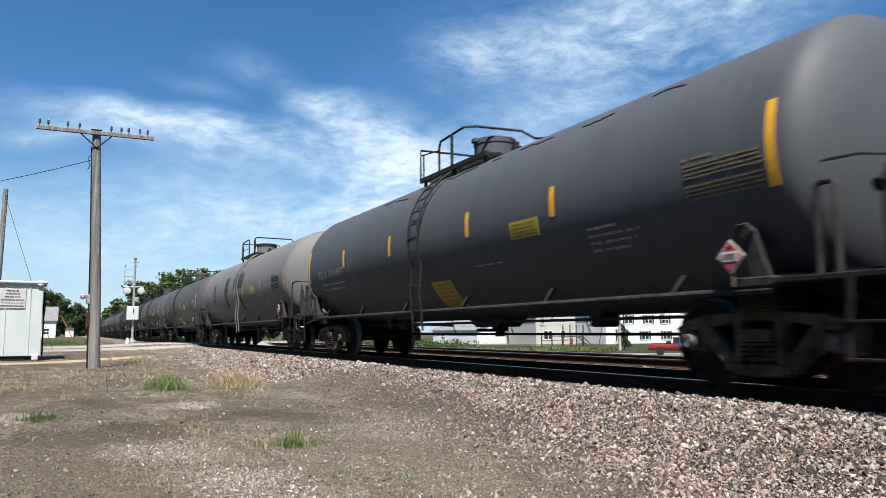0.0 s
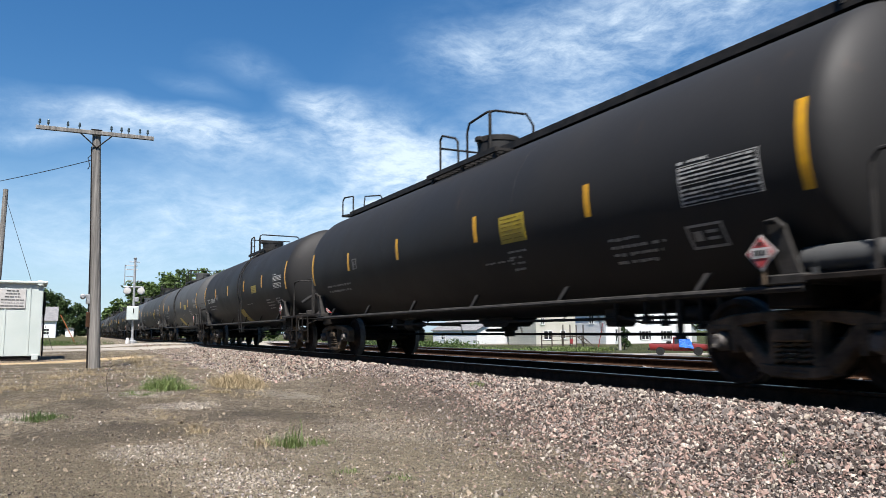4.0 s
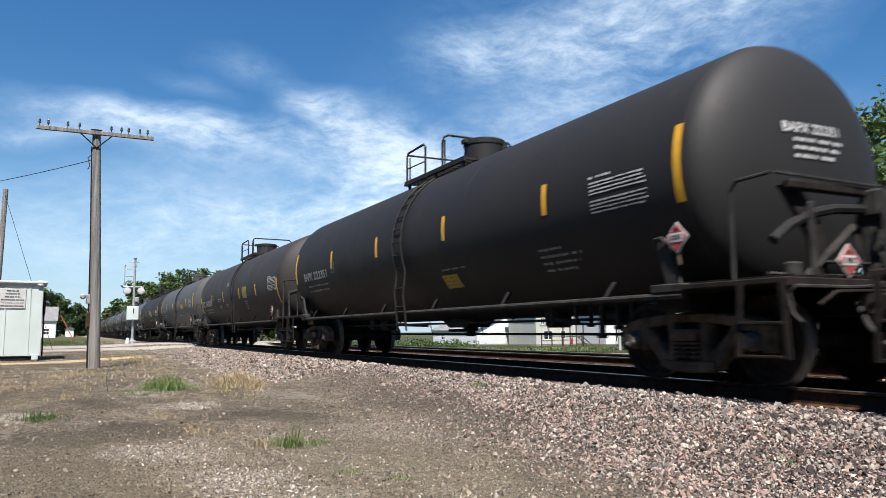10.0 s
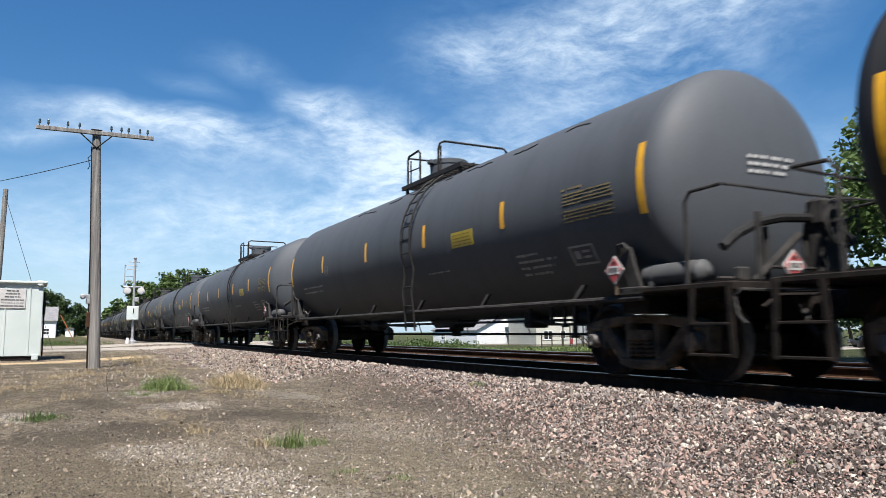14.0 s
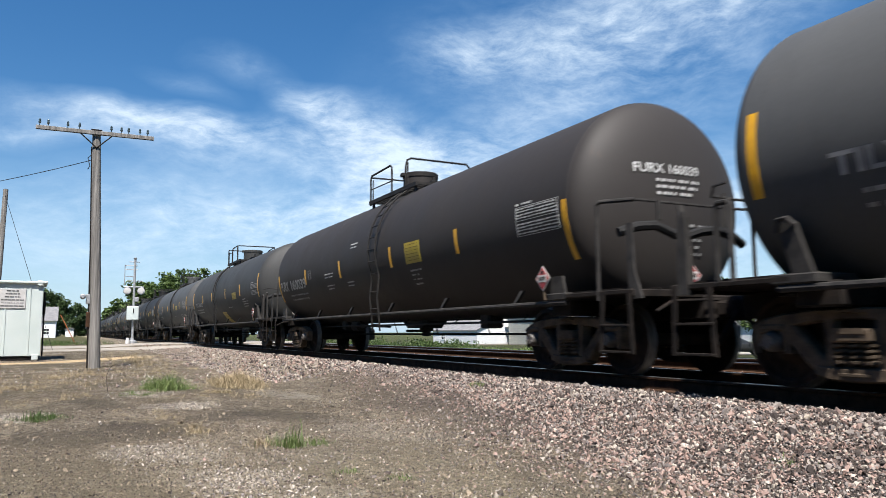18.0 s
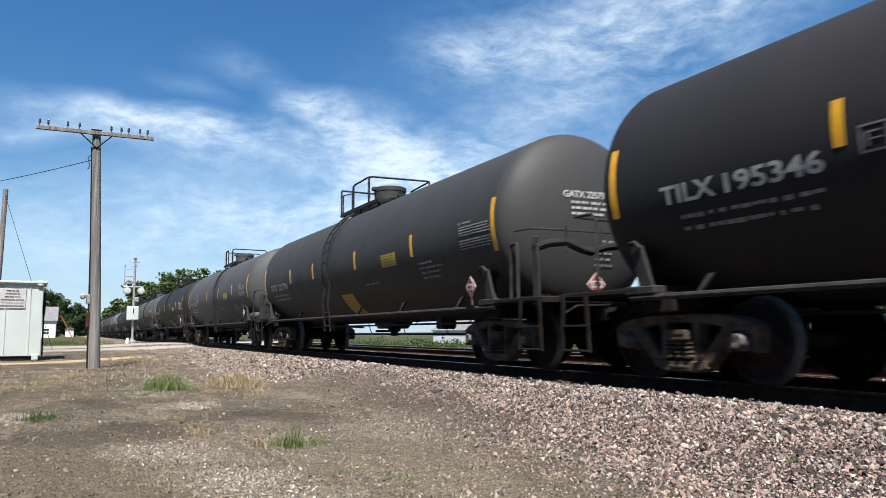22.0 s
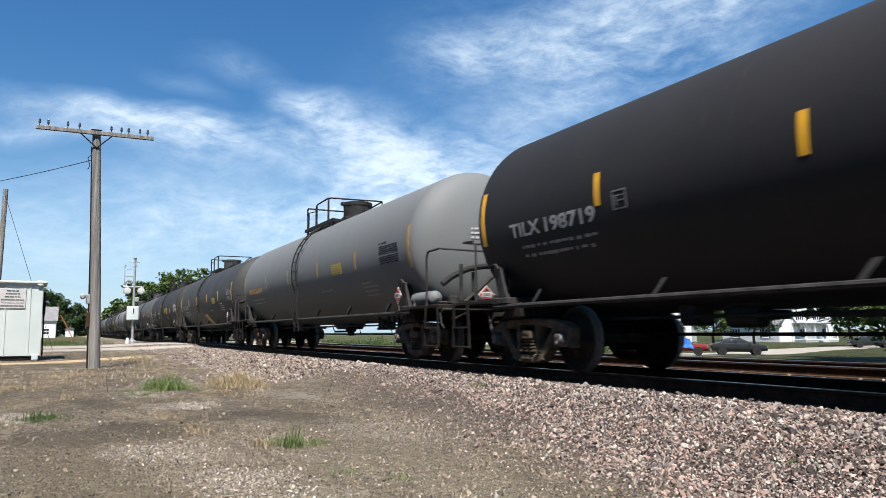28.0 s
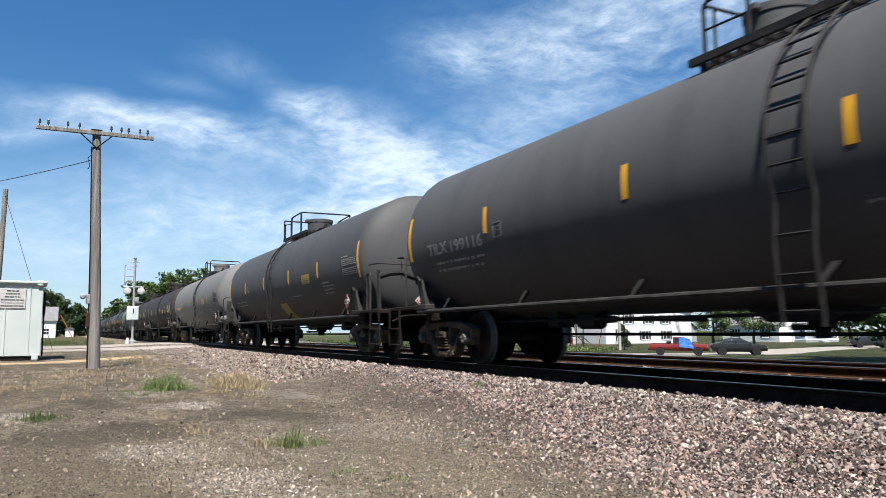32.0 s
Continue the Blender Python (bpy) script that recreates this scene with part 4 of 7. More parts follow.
def strip(name, line, half, mat, label, lift=0.012, n=10):
    s = Shape()
    line = [Vector(p) for p in line]
    rng = random.Random(7)
    rows = []
    for i in range(len(line) - 1):
        for j in range(n):
            rows.append(line[i].lerp(line[i + 1], j / n))
    rows.append(line[-1])
    for i, p in enumerate(rows):
        d = (rows[min(i + 1, len(rows) - 1)] - rows[max(i - 1, 0)]).normalized()
        side = Vector((-d.y, d.x, 0))
        for k in range(-3, 4):
            w = half * (1 + 0.12 * noise.noise((i * 0.7, k, 2)))
            q = p + side * w * k / 3
            s.v.append((q.x, q.y, ground_z(q.x, q.y) + (lift if abs(k) < 3 else -0.02)))
    for i in range(len(rows) - 1):
        for k in range(6):
            a = i * 7 + k
            s.f.append((a, a + 1, a + 8, a + 7))
    return solo(name, s, mat, label, "road", kind="structure")


strip("road", [(-52, 9, 0), (-48, 0, 0), (-47.4, -4, 0), (-46, -12, 0), (-44, -40, 0)], 6.6, ROADMAT, "pale worn road over the railway crossing")
strip("pavement", [(-33, -4.6, 0), (-29.2, -8.2, 0), (-28.6, -12, 0), (-28.4, -20, 0)], 0.8, ORANGE, "tan gravel pad round the signal cabinet")
strip("road", [(-52, 9, 0), (-57, 20, 0), (-58, 34, 0), (-52, 43, 0), (-50, 50, 0), (-56, 64, 0), (-60, 80, 0), (-62, 110, 0), (-66, 170, 0)], 4.2, ROADMAT, "pale street with cars parked along it", 0.02)


# ---- houses across the tracks ----
SIDING = worn("white_painted_siding", (0.7215, 0.7312, 0.7312), (0.7995, 0.7995, 0.7898), 0.7, 0.6)
CREAM = worn("cream_siding", (0.5, 0.49, 0.42), (0.57, 0.55, 0.48), 0.7, 0.6)
GREYSIDE = worn("grey_green_siding", (0.3276, 0.351, 0.3432), (0.39, 0.4056, 0.3978), 0.7, 0.6)
ROOF = worn("grey_asphalt_shingle", (0.1326, 0.1326, 0.1365), (0.2106, 0.2106, 0.2145), 1.5, 0.9)
PANE = worn("dark_window_glass", (0.0156, 0.0195, 0.0234), (0.0312, 0.0351, 0.039), 2, 0.08)
SHUTTER = worn("black_shutters", (0.0156, 0.0156, 0.0172), (0.0234, 0.0234, 0.0257), 2, 0.6)


def house(m, w, d, h, mat, roof_h, label, sides, storeys=1, ridge="x", eave=0.4, group="houses across the tracks"):
    """w along local x, d along local y back from the front; front is y = 0. sides: windows as (wall, along, sill, width, height, shutters)."""
    hs = thing("house", m, label, "house", group)
    wall = Shape()
    wall.box((w / 2, d / 2, h / 2), (w, d, h))
    part("wall", wall, mat, hs)
    rows = int(h / 0.26)
    board = Shape().box((0, 0, 0), (w + 0.03, 0.02, 0.2)).mesh("siding_board", mat)
    board_b = Shape().box((0, 0, 0), (0.02, d + 0.03, 0.2)).mesh("siding_board", mat)
    for i in range(rows):
        part("siding_board", board, mat, hs, at=pose(w / 2, -0.012, 0.16 + i * 0.26, 4, 0, 0))
        part("siding_board", board_b, mat, hs, at=pose(w + 0.012, d / 2, 0.16 + i * 0.26, 0, 4, 0))
    r = Shape()
    e = eave
    if ridge == "x":
        r.plate([(-e, h - 0.05), (d / 2, h + roof_h), (d + e, h - 0.05), (d + e, h - 0.2), (d / 2, h + roof_h - 0.18), (-e, h - 0.2)], w + 2 * e, lambda a, b, t: (t - e, a, b))
        g = Shape().plate([(0, h), (d / 2, h + roof_h - 0.15), (d, h)], w, lambda a, b, t: (t, a, b))
    else:
        r.plate([(-e, h - 0.05), (w / 2, h + roof_h), (w + e, h - 0.05), (w + e, h - 0.2), (w / 2, h + roof_h - 0.18), (-e, h - 0.2)], d + 2 * e, lambda a, b, t: (a, t - e, b))
        g = Shape().plate([(0, h), (w / 2, h + roof_h - 0.15), (w, h)], d, lambda a, b, t: (a, t, b))
    part("roof", r, ROOF, hs)
    part("gable", g, mat, hs)
    part("foundation", Shape().box((w / 2, d / 2, 0.02), (w + 0.06, d + 0.06, 0.3)), ROADMAT, hs)
    for face, a, z, ww, hh, shut in sides:
        at = pose(a, -0.03, z) if face == "front" else pose(w + 0.03, a, z, 0, 0, 90)
        win = part("window", Shape().box((0, 0.0, hh / 2), (ww, 0.04, hh)), PANE, hs, "dark window pane", at)
        fr = Shape()
        for x in (-ww / 2, 0, ww / 2):
            fr.box((x, -0.02, hh / 2), (0.09, 0.05, hh + 0.09))
        for q in (0, hh / 2, hh):
            fr.box((0, -0.02, q), (ww + 0.09, 0.05, 0.09))
        part("window_frame", fr, SIDING, win)
        part("window_sill", Shape().box((0, -0.04, -0.06), (ww + 0.2, 0.1, 0.06)), SIDING, win)
        if shut:
            for k in (-1, 1):
                part("shutter", Shape().box((k * (ww / 2 + 0.24), -0.01, hh / 2), (0.36, 0.05, hh + 0.1), ch=0.01), SHUTTER, win)
    return hs


# each front faces the tracks; the end wall faces along them into the sun
house(pose(-116.8, 49.0, -1.62, 0, 0, 10), 12.0, 11.6, 2.5, SIDING, 2.6, "long white outbuilding with a low grey roof", [("front", 3, 0.9, 1.0, 1.0, False)], eave=0.3)
house(pose(-104.5, 56.8, -1.62), 8.0, 7.4, 5.0, CREAM, 2.2, "cream two-storey house behind a fence", [("end", 1.2, 3.2, 0.7, 1.0, False), ("end", 2.2, 0.9, 1.6, 1.3, False), ("end", 5.0, 1.0, 0.9, 1.2, False)])
house(pose(-105.5, 69.0, -1.7), 10.6, 18.2, 5.3, SIDING, 2.2, "large white two-storey house with black shutters",
      [("end", 4.6, 3.4, 1.5, 1.35, True), ("end", 8.8, 3.4, 1.5, 1.35, True), ("end", 12.4, 3.4, 1.5, 1.35, True), ("end", 2.2, 0.5, 0.8, 2.0, False), ("end", 4.0, 0.5, 0.8, 2.0, False), ("end", 8.0, 0.8, 1.5, 1.35, True),
       ("end", 12.6, 0.8, 1.5, 1.35, True), ("front", 7.0, 3.4, 1.1, 1.3, False)])
house(pose(-112.0, 88.5, -1.7), 9.0, 8.0, 2.6, GREYSIDE, 2.6, "low grey-green garage behind the trees", [])
house(pose(-101.5, 101.5, -1.7), 12.5, 4.0, 3.1, SIDING, 2.4, "low white house wing with shuttered windows", [("front", 9.6, 0.9, 1.3, 1.5, True), ("front", 3.0, 0.9, 1.3, 1.5, True)])
house(pose(-98.0, 104.5, -1.7), 9.2, 10.5, 6.2, SIDING, 2.6, "white two-storey house with a front porch", [("end", 2.0, 3.9, 1.0, 1.6, True), ("end", 6.4, 3.9, 1.0, 1.6, True), ("end", 2.6, 0.9, 1.4, 1.4, False), ("end", 8.2, 0.9, 1.1, 1.4, False), ("front", 7.5, 3.9, 1.0, 1.5, True)])
house(pose(-82.0, 128.0, -1.7), 14.0, 9.0, 3.0, SIDING, 2.0, "low white house beyond the lawn", [("front", 4.0, 1.0, 1.4, 1.2, False), ("end", 3.0, 1.0, 1.4, 1.2, False)])
house(pose(-212.1, -17.5, -0.5), 8.0, 7.0, 4.4, SIDING, 3.4, "white house with a grey roof beyond the road", [("end", 2.0, 1.0, 1.2, 1.4, False), ("end", 5.0, 1.0, 1.2, 1.4, False)], ridge="y")
house(pose(-255, -8.6, -0.5), 3.0, 2.2, 2.6, SIDING, 0.5, "small white shed beside the trees", [])


def porch():
    p = thing("porch", pose(-88.8, 104.5, -1.7), "white wooden porch with posts, rail and steps", "porch")
    part("deck", Shape().box((1.2, 4.6, 0.5), (2.4, 8.6, 0.2), ch=0.02), SIDING, p)
    part("skirt", Shape().box((1.2, 4.6, 0.22), (2.3, 8.5, 0.4)), GREYSIDE, p)
    part("porch_roof", Shape().box((1.2, 4.6, 3.3), (2.9, 9.2, 0.22), ch=0.03), ROOF, p)
    for y in (0.5, 3.0, 6.0, 8.7):
        part("post", Shape().box((2.2, y, 1.9), (0.18, 0.18, 2.7), ch=0.02), SIDING, p)
    for y0, y1 in ((0.5, 3.0), (6.0, 8.7)):
        part("rail", Shape().box((2.2, (y0 + y1) / 2, 1.5), (0.09, y1 - y0, 0.09)), SIDING, p)
        for i in range(9):
            part("baluster", Shape().box((2.2, y0 + (i + 0.5) * (y1 - y0) / 9, 1.05), (0.05, 0.05, 0.85)), SIDING, p)
    for i in range(3):
        part("step", Shape().box((2.6 + i * 0.3, 4.5, 0.42 - i * 0.17), (0.32, 1.6, 0.1)), SIDING, p)
    for y in (3.7, 5.3):
        part("stair_rail", Shape().box((2.9, y, 0.9), (0.9, 0.08, 0.1), Matrix.Rotation(radians(28), 3, "Y")), SIDING, p)


porch()


def play_set():
    p = thing("play_set", pose(-78.5, 50.5, -1.65, 0, 0, 20), "wooden play set with stairs and a red slide", "play set")
    for x in (-1.0, 1.0):
        for y in (-0.8, 0.8):
            part("post", Shape().box((x, y, 1.5), (0.12, 0.12, 3.0), ch=0.01), BARK, p)
    part("deck", Shape().box((0, 0, 1.5), (2.1, 1.7, 0.1)), BARK, p)
    for i in range(6):
        part("stair", Shape().box((1.2 + i * 0.3, 0, 1.4 - i * 0.25), (0.3, 1.1, 0.06)), BARK, p)
    for y in (-0.55, 0.55):
        part("stringer", Shape().tube([(1.0, y, 1.5), (2.9, y, 0.05)], 0.06, 6), BARK, p)
    part("panel", Shape().box((0.3, -0.87, 0.9), (0.5, 0.06, 0.6), ch=0.02), RED, p, "red panel")
    part("flag_pole", Shape().tube([(3.4, 0.4, 0), (4.2, 0.4, 3.2)], 0.05, 6), RED, p, "thin red leaning pole")


play_set()


def fence():
    f = thing("fence", pose(-80.5, 47.0, -1.65, 0, 0, 90), "dark wire fence with wooden posts", "fence")
    for i in range(5):
        part("post", Shape().box((i * 1.6, 0, 0.9), (0.11, 0.11, 1.8)), BARK, f)
    for z in (0.5, 1.0, 1.5):
        part("rail", Shape().tube([(0, 0, z), (6.4, 0, z)], 0.03, 5), BARK, f)


fence()


def street_pole():
    p = thing("utility_pole", pose(-66.9, 48.4, -1.65), "grey wooden street pole", "utility pole")
    part("shaft", Shape().tube([(0, 0, 0), (0, 0, 9.0)], 0.17, 12, 0.12), worn("pale_grey_pole_wood", (0.312, 0.2964, 0.273), (0.39, 0.3744, 0.351), 3, 0.85, stretch=(3, 3, 0.2)), p)
    part("crossarm", Shape().box((0, 0, 8.5), (0.1, 2.0, 0.12)), WOOD, p)


street_pole()


# ---- parked vehicles ----
CARPAINT = {"red": worn("faded_red_car_paint", (0.1685, 0.0164, 0.014), (0.131, 0.0187, 0.0164), 1.5, 0.35), "grey": worn("dark_grey_car_paint", (0.014, 0.0154, 0.0159), (0.0211, 0.0224, 0.0224), 1.5, 0.25)}
TYRE = worn("black_tyre_rubber", (0.0156, 0.0156, 0.0156), (0.0273, 0.0273, 0.0273), 8, 0.85)
TARP = worn("blue_tarpaulin", (0.0156, 0.1092, 0.4836), (0.039, 0.1872, 0.585), 2.5, 0.4, bump=0.8, dist=0.05, fine=6)
LAMPRED = worn("red_tail_lamp", (0.39, 0.0234, 0.0234), (0.312, 0.0156, 0.0156), 5, 0.25)


def loft(rows):
    """A closed skin through cross sections with the same number of points."""
    n = len(rows[0])
    s = Shape()
    vs = [p for r in rows for p in r]
    fs = [(i * n + j, i * n + (j + 1) % n, (i + 1) * n + (j + 1) % n, (i + 1) * n + j) for i in range(len(rows) - 1) for j in range(n)]
    fs += [tuple(range(n))[::-1], tuple((len(rows) - 1) * n + j for j in range(n))]
    return s.add(vs, fs)


def section(x, w, z0, z1, tuck=0.86):
    """A car body's cross section: rounded sides between z0 and z1."""
    m = (z0 + z1) / 2
    return [(x, -w * tuck, z0), (x, -w, lerp(z0, z1, 0.3)), (x, -w, lerp(z0, z1, 0.62)), (x, -w * 0.93, z1 - 0.04), (x, -w * 0.8, z1), (x, w * 0.8, z1), (x, w * 0.93, z1 - 0.04), (x, w, lerp(z0, z1, 0.62)), (x, w, lerp(z0, z1, 0.3)), (x, w * tuck, z0)]


def add_wheels(v, axles, half, r):
    for x in axles:
        for y in (-half, half):
            k = -1 if y < 0 else 1
            wh = part("wheel", Shape().lathe([(-0.1, r * 0.66), (-0.11, r * 0.9), (-0.08, r), (0.08, r), (0.11, r * 0.9), (0.1, r * 0.66)], (0, 0, 0), "y", 24), TYRE, v, "black tyre", pose(x, y, r))
            part("rim", Shape().lathe([(k * 0.02, r * 0.64), (k * 0.105, r * 0.64), (k * 0.1, r * 0.55), (k * 0.06, r * 0.3), (k * 0.08, 0.05), (k * 0.09, 0.0)], (0, 0, 0), "y", 18), GALV, wh)


def pickup():
    v = thing("pickup_truck", pose(-50.4, 41.3, -1.63, 0, 0, 47), "faded red pickup truck with a blue tarp on its cab", "pickup truck", "parked cars")
    w = 0.86
    part("bed", loft([section(-2.5, w, 0.5, 0.98), section(-2.45, w, 0.42, 1.02), section(-0.6, w, 0.4, 1.02), section(-0.55, w, 0.4, 1.0)]), CARPAINT["red"], v)
    part("bed_floor", Shape().box((-1.5, 0, 1.03), (1.75, 1.36, 0.02)), INK, v)
    part("body", loft([section(-0.54, w, 0.38, 1.04), section(0.9, w, 0.36, 1.04), section(1.2, w, 0.36, 1.02), section(2.2, w * 0.97, 0.38, 0.96), section(2.42, w * 0.9, 0.42, 0.9)]), CARPAINT["red"], v)
    part("cab", loft([section(-0.5, w * 0.9, 1.0, 1.05, 0.98), section(-0.38, w * 0.82, 1.0, 1.56, 1.1), section(0.45, w * 0.82, 1.0, 1.58, 1.1), section(1.15, w * 0.9, 1.0, 1.06, 0.98)]), PANE, v, "dark glazed cab")
    part("roof", loft([section(-0.36, w * 0.8, 1.5, 1.585, 1.0), section(0.45, w * 0.8, 1.52, 1.605, 1.0)]), CARPAINT["red"], v)
    for k in (-1, 1):
        part("pillar", Shape().box((-0.42, k * 0.74, 1.3), (0.12, 0.05, 0.56)), CARPAINT["red"], v)
        part("tail_lamp", Shape().box((-2.5, k * 0.74, 0.86), (0.06, 0.16, 0.26), ch=0.02), LAMPRED, v)
        part("headlamp", Shape().box((2.4, k * 0.62, 0.76), (0.06, 0.3, 0.16), ch=0.02), WHITE, v)
        for x in (-1.6, 1.6):
            part("wheel_arch", Shape().lathe([(k * 0.83, 0.38), (k * 0.865, 0.38)], (x, 0, 0.36), "y", 24), INK, v)
    part("rear_bumper", Shape().box((-2.58, 0, 0.52), (0.16, 1.66, 0.18), ch=0.04), INK, v)
    part("front_bumper", Shape().box((2.46, 0, 0.5), (0.16, 1.62, 0.18), ch=0.04), INK, v)
    part("toolbox", Shape().box((-0.85, 0, 1.12), (0.4, 1.5, 0.22), ch=0.03), INK, v)
    rng = random.Random(5)
    tarp = Shape()
    nx, nz = 9, 8
    for i in range(nx + 1):
        for j in range(nz + 1):
            f, g = i / nx, j / nz
            tarp.v.append((0.0 + 1.25 * f * (1 - 0.25 * g) + rng.uniform(-0.02, 0.02), -0.9 + 0.12 * g - 0.03 * rng.random() - 0.03 * math.sin(f * 9), 0.72 - 0.12 * f + (1.62 - 0.72 - 0.1 * f) * g + rng.uniform(-0.03, 0.03)))
    tarp.f = [(i * (nz + 1) + j, (i + 1) * (nz + 1) + j, (i + 1) * (nz + 1) + j + 1, i * (nz + 1) + j + 1) for i in range(nx) for j in range(nz)]
    part("tarp", tarp, TARP, v, "bright blue crumpled tarp over the door")
    add_wheels(v, (-1.6, 1.6), 0.76, 0.34)


pickup()


def sedan(m, label):
    v = thing("sedan_car", m, label, "car", "parked cars")
    w = 0.9
    part("body", loft([section(-2.36, w * 0.8, 0.5, 0.92), section(-2.28, w * 0.93, 0.36, 1.0), section(-1.5, w, 0.28, 1.02), section(0.9, w, 0.26, 0.98), section(1.7, w * 0.97, 0.3, 0.9), section(2.3, w * 0.86, 0.36, 0.74), section(2.38, w * 0.7, 0.42, 0.66)]), CARPAINT["grey"], v)
    part("cabin", loft([section(-1.75, w * 0.8, 0.96, 1.02, 1.0), section(-0.95, w * 0.74, 0.96, 1.4, 1.12), section(0.2, w * 0.75, 0.96, 1.44, 1.12), section(1.15, w * 0.84, 0.94, 0.99, 1.0)]), PANE, v, "dark glazed cabin")
    part("roof", loft([section(-0.95, w * 0.7, 1.37, 1.425, 1.0), section(-0.4, w * 0.72, 1.39, 1.455, 1.0), section(0.22, w * 0.7, 1.39, 1.46, 1.0)]), CARPAINT["grey"], v)
    for k in (-1, 1):
        for x, lean in ((-0.25, 0.0), (-1.2, 0.5)):
            part("pillar", Shape().tube([(x - lean * 0.4, k * 0.86, 1.0), (x, k * 0.74, 1.4)], 0.04, 6), CARPAINT["grey"], v)
        part("tail_lamp", Shape().box((-2.24, k * 0.66, 0.84), (0.16, 0.3, 0.16), ch=0.03), LAMPRED, v)
        part("headlamp", Shape().box((2.24, k * 0.6, 0.64), (0.16, 0.3, 0.12), ch=0.03), WHITE, v)
        part("mirror", Shape().box((0.85, k * 0.98, 1.02), (0.12, 0.18, 0.12), ch=0.03), CARPAINT["grey"], v)
        for x in (-1.42, 1.42):
            part("wheel_arch", Shape().lathe([(k * 0.87, 0.37), (k * 0.905, 0.37)], (x, 0, 0.33), "y", 24), INK, v)
    part("plate", Shape().box((-2.37, 0, 0.74), (0.02, 0.4, 0.12)), WHITE, v, "pale licence plate")
    add_wheels(v, (-1.42, 1.42), 0.8, 0.32)


sedan(pose(-48.0, 46.0, -1.63, 0, 0, 49), "dark grey sedan parked on the pale street")
sedan(pose(-57.0, 78.0, -1.65, 0, 0, 49), "dark sedan parked by the lawn farther along")
# ---- tank cars ----
SCRAWL = worn("thin_grey_spray_paint", (0.156, 0.156, 0.156), (0.0858, 0.0858, 0.0897), 6, 0.7)
PAINTOUT = worn("dark_grey_overpaint", (0.039, 0.039, 0.039), (0.0585, 0.0585, 0.0569), 3, 0.7, spec=0.1)
RT, ZT, SEAM, HEAD = 1.504, 2.312, 7.66, 0.56
POOL = {}


def pooled(key, make, mat):
    """Meshes that alike parts share."""
    k = (key, mat.name)
    if k not in POOL:
        POOL[k] = make().mesh(key, mat)
    return POOL[k]


def tank_shape():
    prof = []
    for i in range(17):
        a = math.pi / 2 * (1 - i / 16)
        prof.append((-SEAM - HEAD * math.sin(a), max(RT * math.cos(a), 0.0)))
    for x in (-7.5, -5.2, -5.19, -2.6, -2.59, 0, 2.59, 2.6, 5.19, 5.2, 7.5):
        prof.append((x, RT))
    prof += [(-x, r) for x, r in prof[16::-1]]
    s = Shape()
    s.lathe(prof, (0, 0, ZT), "x", 72)
    return s


def seam_shape():
    return Shape().lathe([(-0.02, RT - 0.01), (-0.012, RT + 0.0015), (0.012, RT + 0.0015), (0.02, RT - 0.01)], (0, 0, ZT), "x", 72)


def on_tank(x, h, out, side=-1):
    """A point on the tank's flank at the height h."""
    past = max(abs(x) - SEAM, 0.0) / HEAD
    r = RT * math.sqrt(max(1 - past * past, 0.0))
    y = math.sqrt(max(RT * RT - (h - ZT) ** 2, 0.0))
    k = (r + out) / RT
    return (x, side * y * k, ZT + (h - ZT) * k)


def patch(x0, x1, z0, z1, lean=0.0, n=8, side=-1, out=0.005):
    """A thin sheet laid on the tank's flank."""
    s = Shape()
    vs = []
    for i in range(n + 1):
        t = i / n
        for x in (x0, x1):
            vs.append(on_tank(x + lean * t, lerp(z1, z0, t), out, side))
    base = len(vs)
    for i in range(n + 1):
        t = i / n
        for x in (x0, x1):
            vs.append(on_tank(x + lean * t, lerp(z1, z0, t), 0.0005, side))
    fs = [(2 * i, 2 * i + 1, 2 * i + 3, 2 * i + 2) for i in range(n)]
    fs += [(2 * i, 2 * i + 2, base + 2 * i + 2, base + 2 * i) for i in range(n)] + [(2 * i + 1, base + 2 * i + 1, base + 2 * i + 3, 2 * i + 3) for i in range(n)]
    fs += [(0, base, base + 1, 1), (2 * n, 2 * n + 1, base + 2 * n + 1, base + 2 * n)]
    return s.add(vs, fs)


def bars(x0, z0, rows, height, gap, rng, lean=0.0, out=0.006):
    """Rows of small unreadable marks on the flank; rows: their lengths."""
    s = Shape()
    for i, w in enumerate(rows):
        z = z0 - i * (height + gap)
        x = x0
        while x < x0 + w:
            d = min(rng.uniform(0.03, 0.13), x0 + w - x)
            s2 = patch(x, x + d, z - height * rng.uniform(0.62, 0.95), z, 0, 1, out=out)
            s.add(s2.v, s2.f)
            x += d + rng.choice((0.016, 0.025, 0.03, 0.08))
    return s


def data_shape(x0, z1, framed):
    """A block of close small print with a heading line, in a thin frame on some cars."""
    rng = random.Random(16)
    s = bars(x0, z1, [0.42], 0.04, 0.02, rng)
    for i in range(9):
        if i in (4,):
            continue
        z = z1 - 0.075 - i * 0.045
        x = x0 + 0.02
        while x < x0 + 1.02:
            d = min(rng.choice((0.05, 0.09, 0.16, 0.22)), x0 + 1.04 - x)
            q = patch(x, x + d, z - rng.uniform(0.014, 0.024), z, 0, 1, out=0.007)
            s.add(q.v, q.f)
            x += d + rng.uniform(0.015, 0.04)
    if framed:
        for a, b, c, d in ((0, 1.06, 0.055, 0.063), (0, 1.06, 0.475, 0.483), (0, 0.012, 0.055, 0.483), (1.048, 1.06, 0.055, 0.483), (0, 1.06, 0.255, 0.262)):
            q = patch(x0 + a, x0 + b, z1 - d, z1 - c, 0, 3, out=0.007)
            s.add(q.v, q.f)
    return s


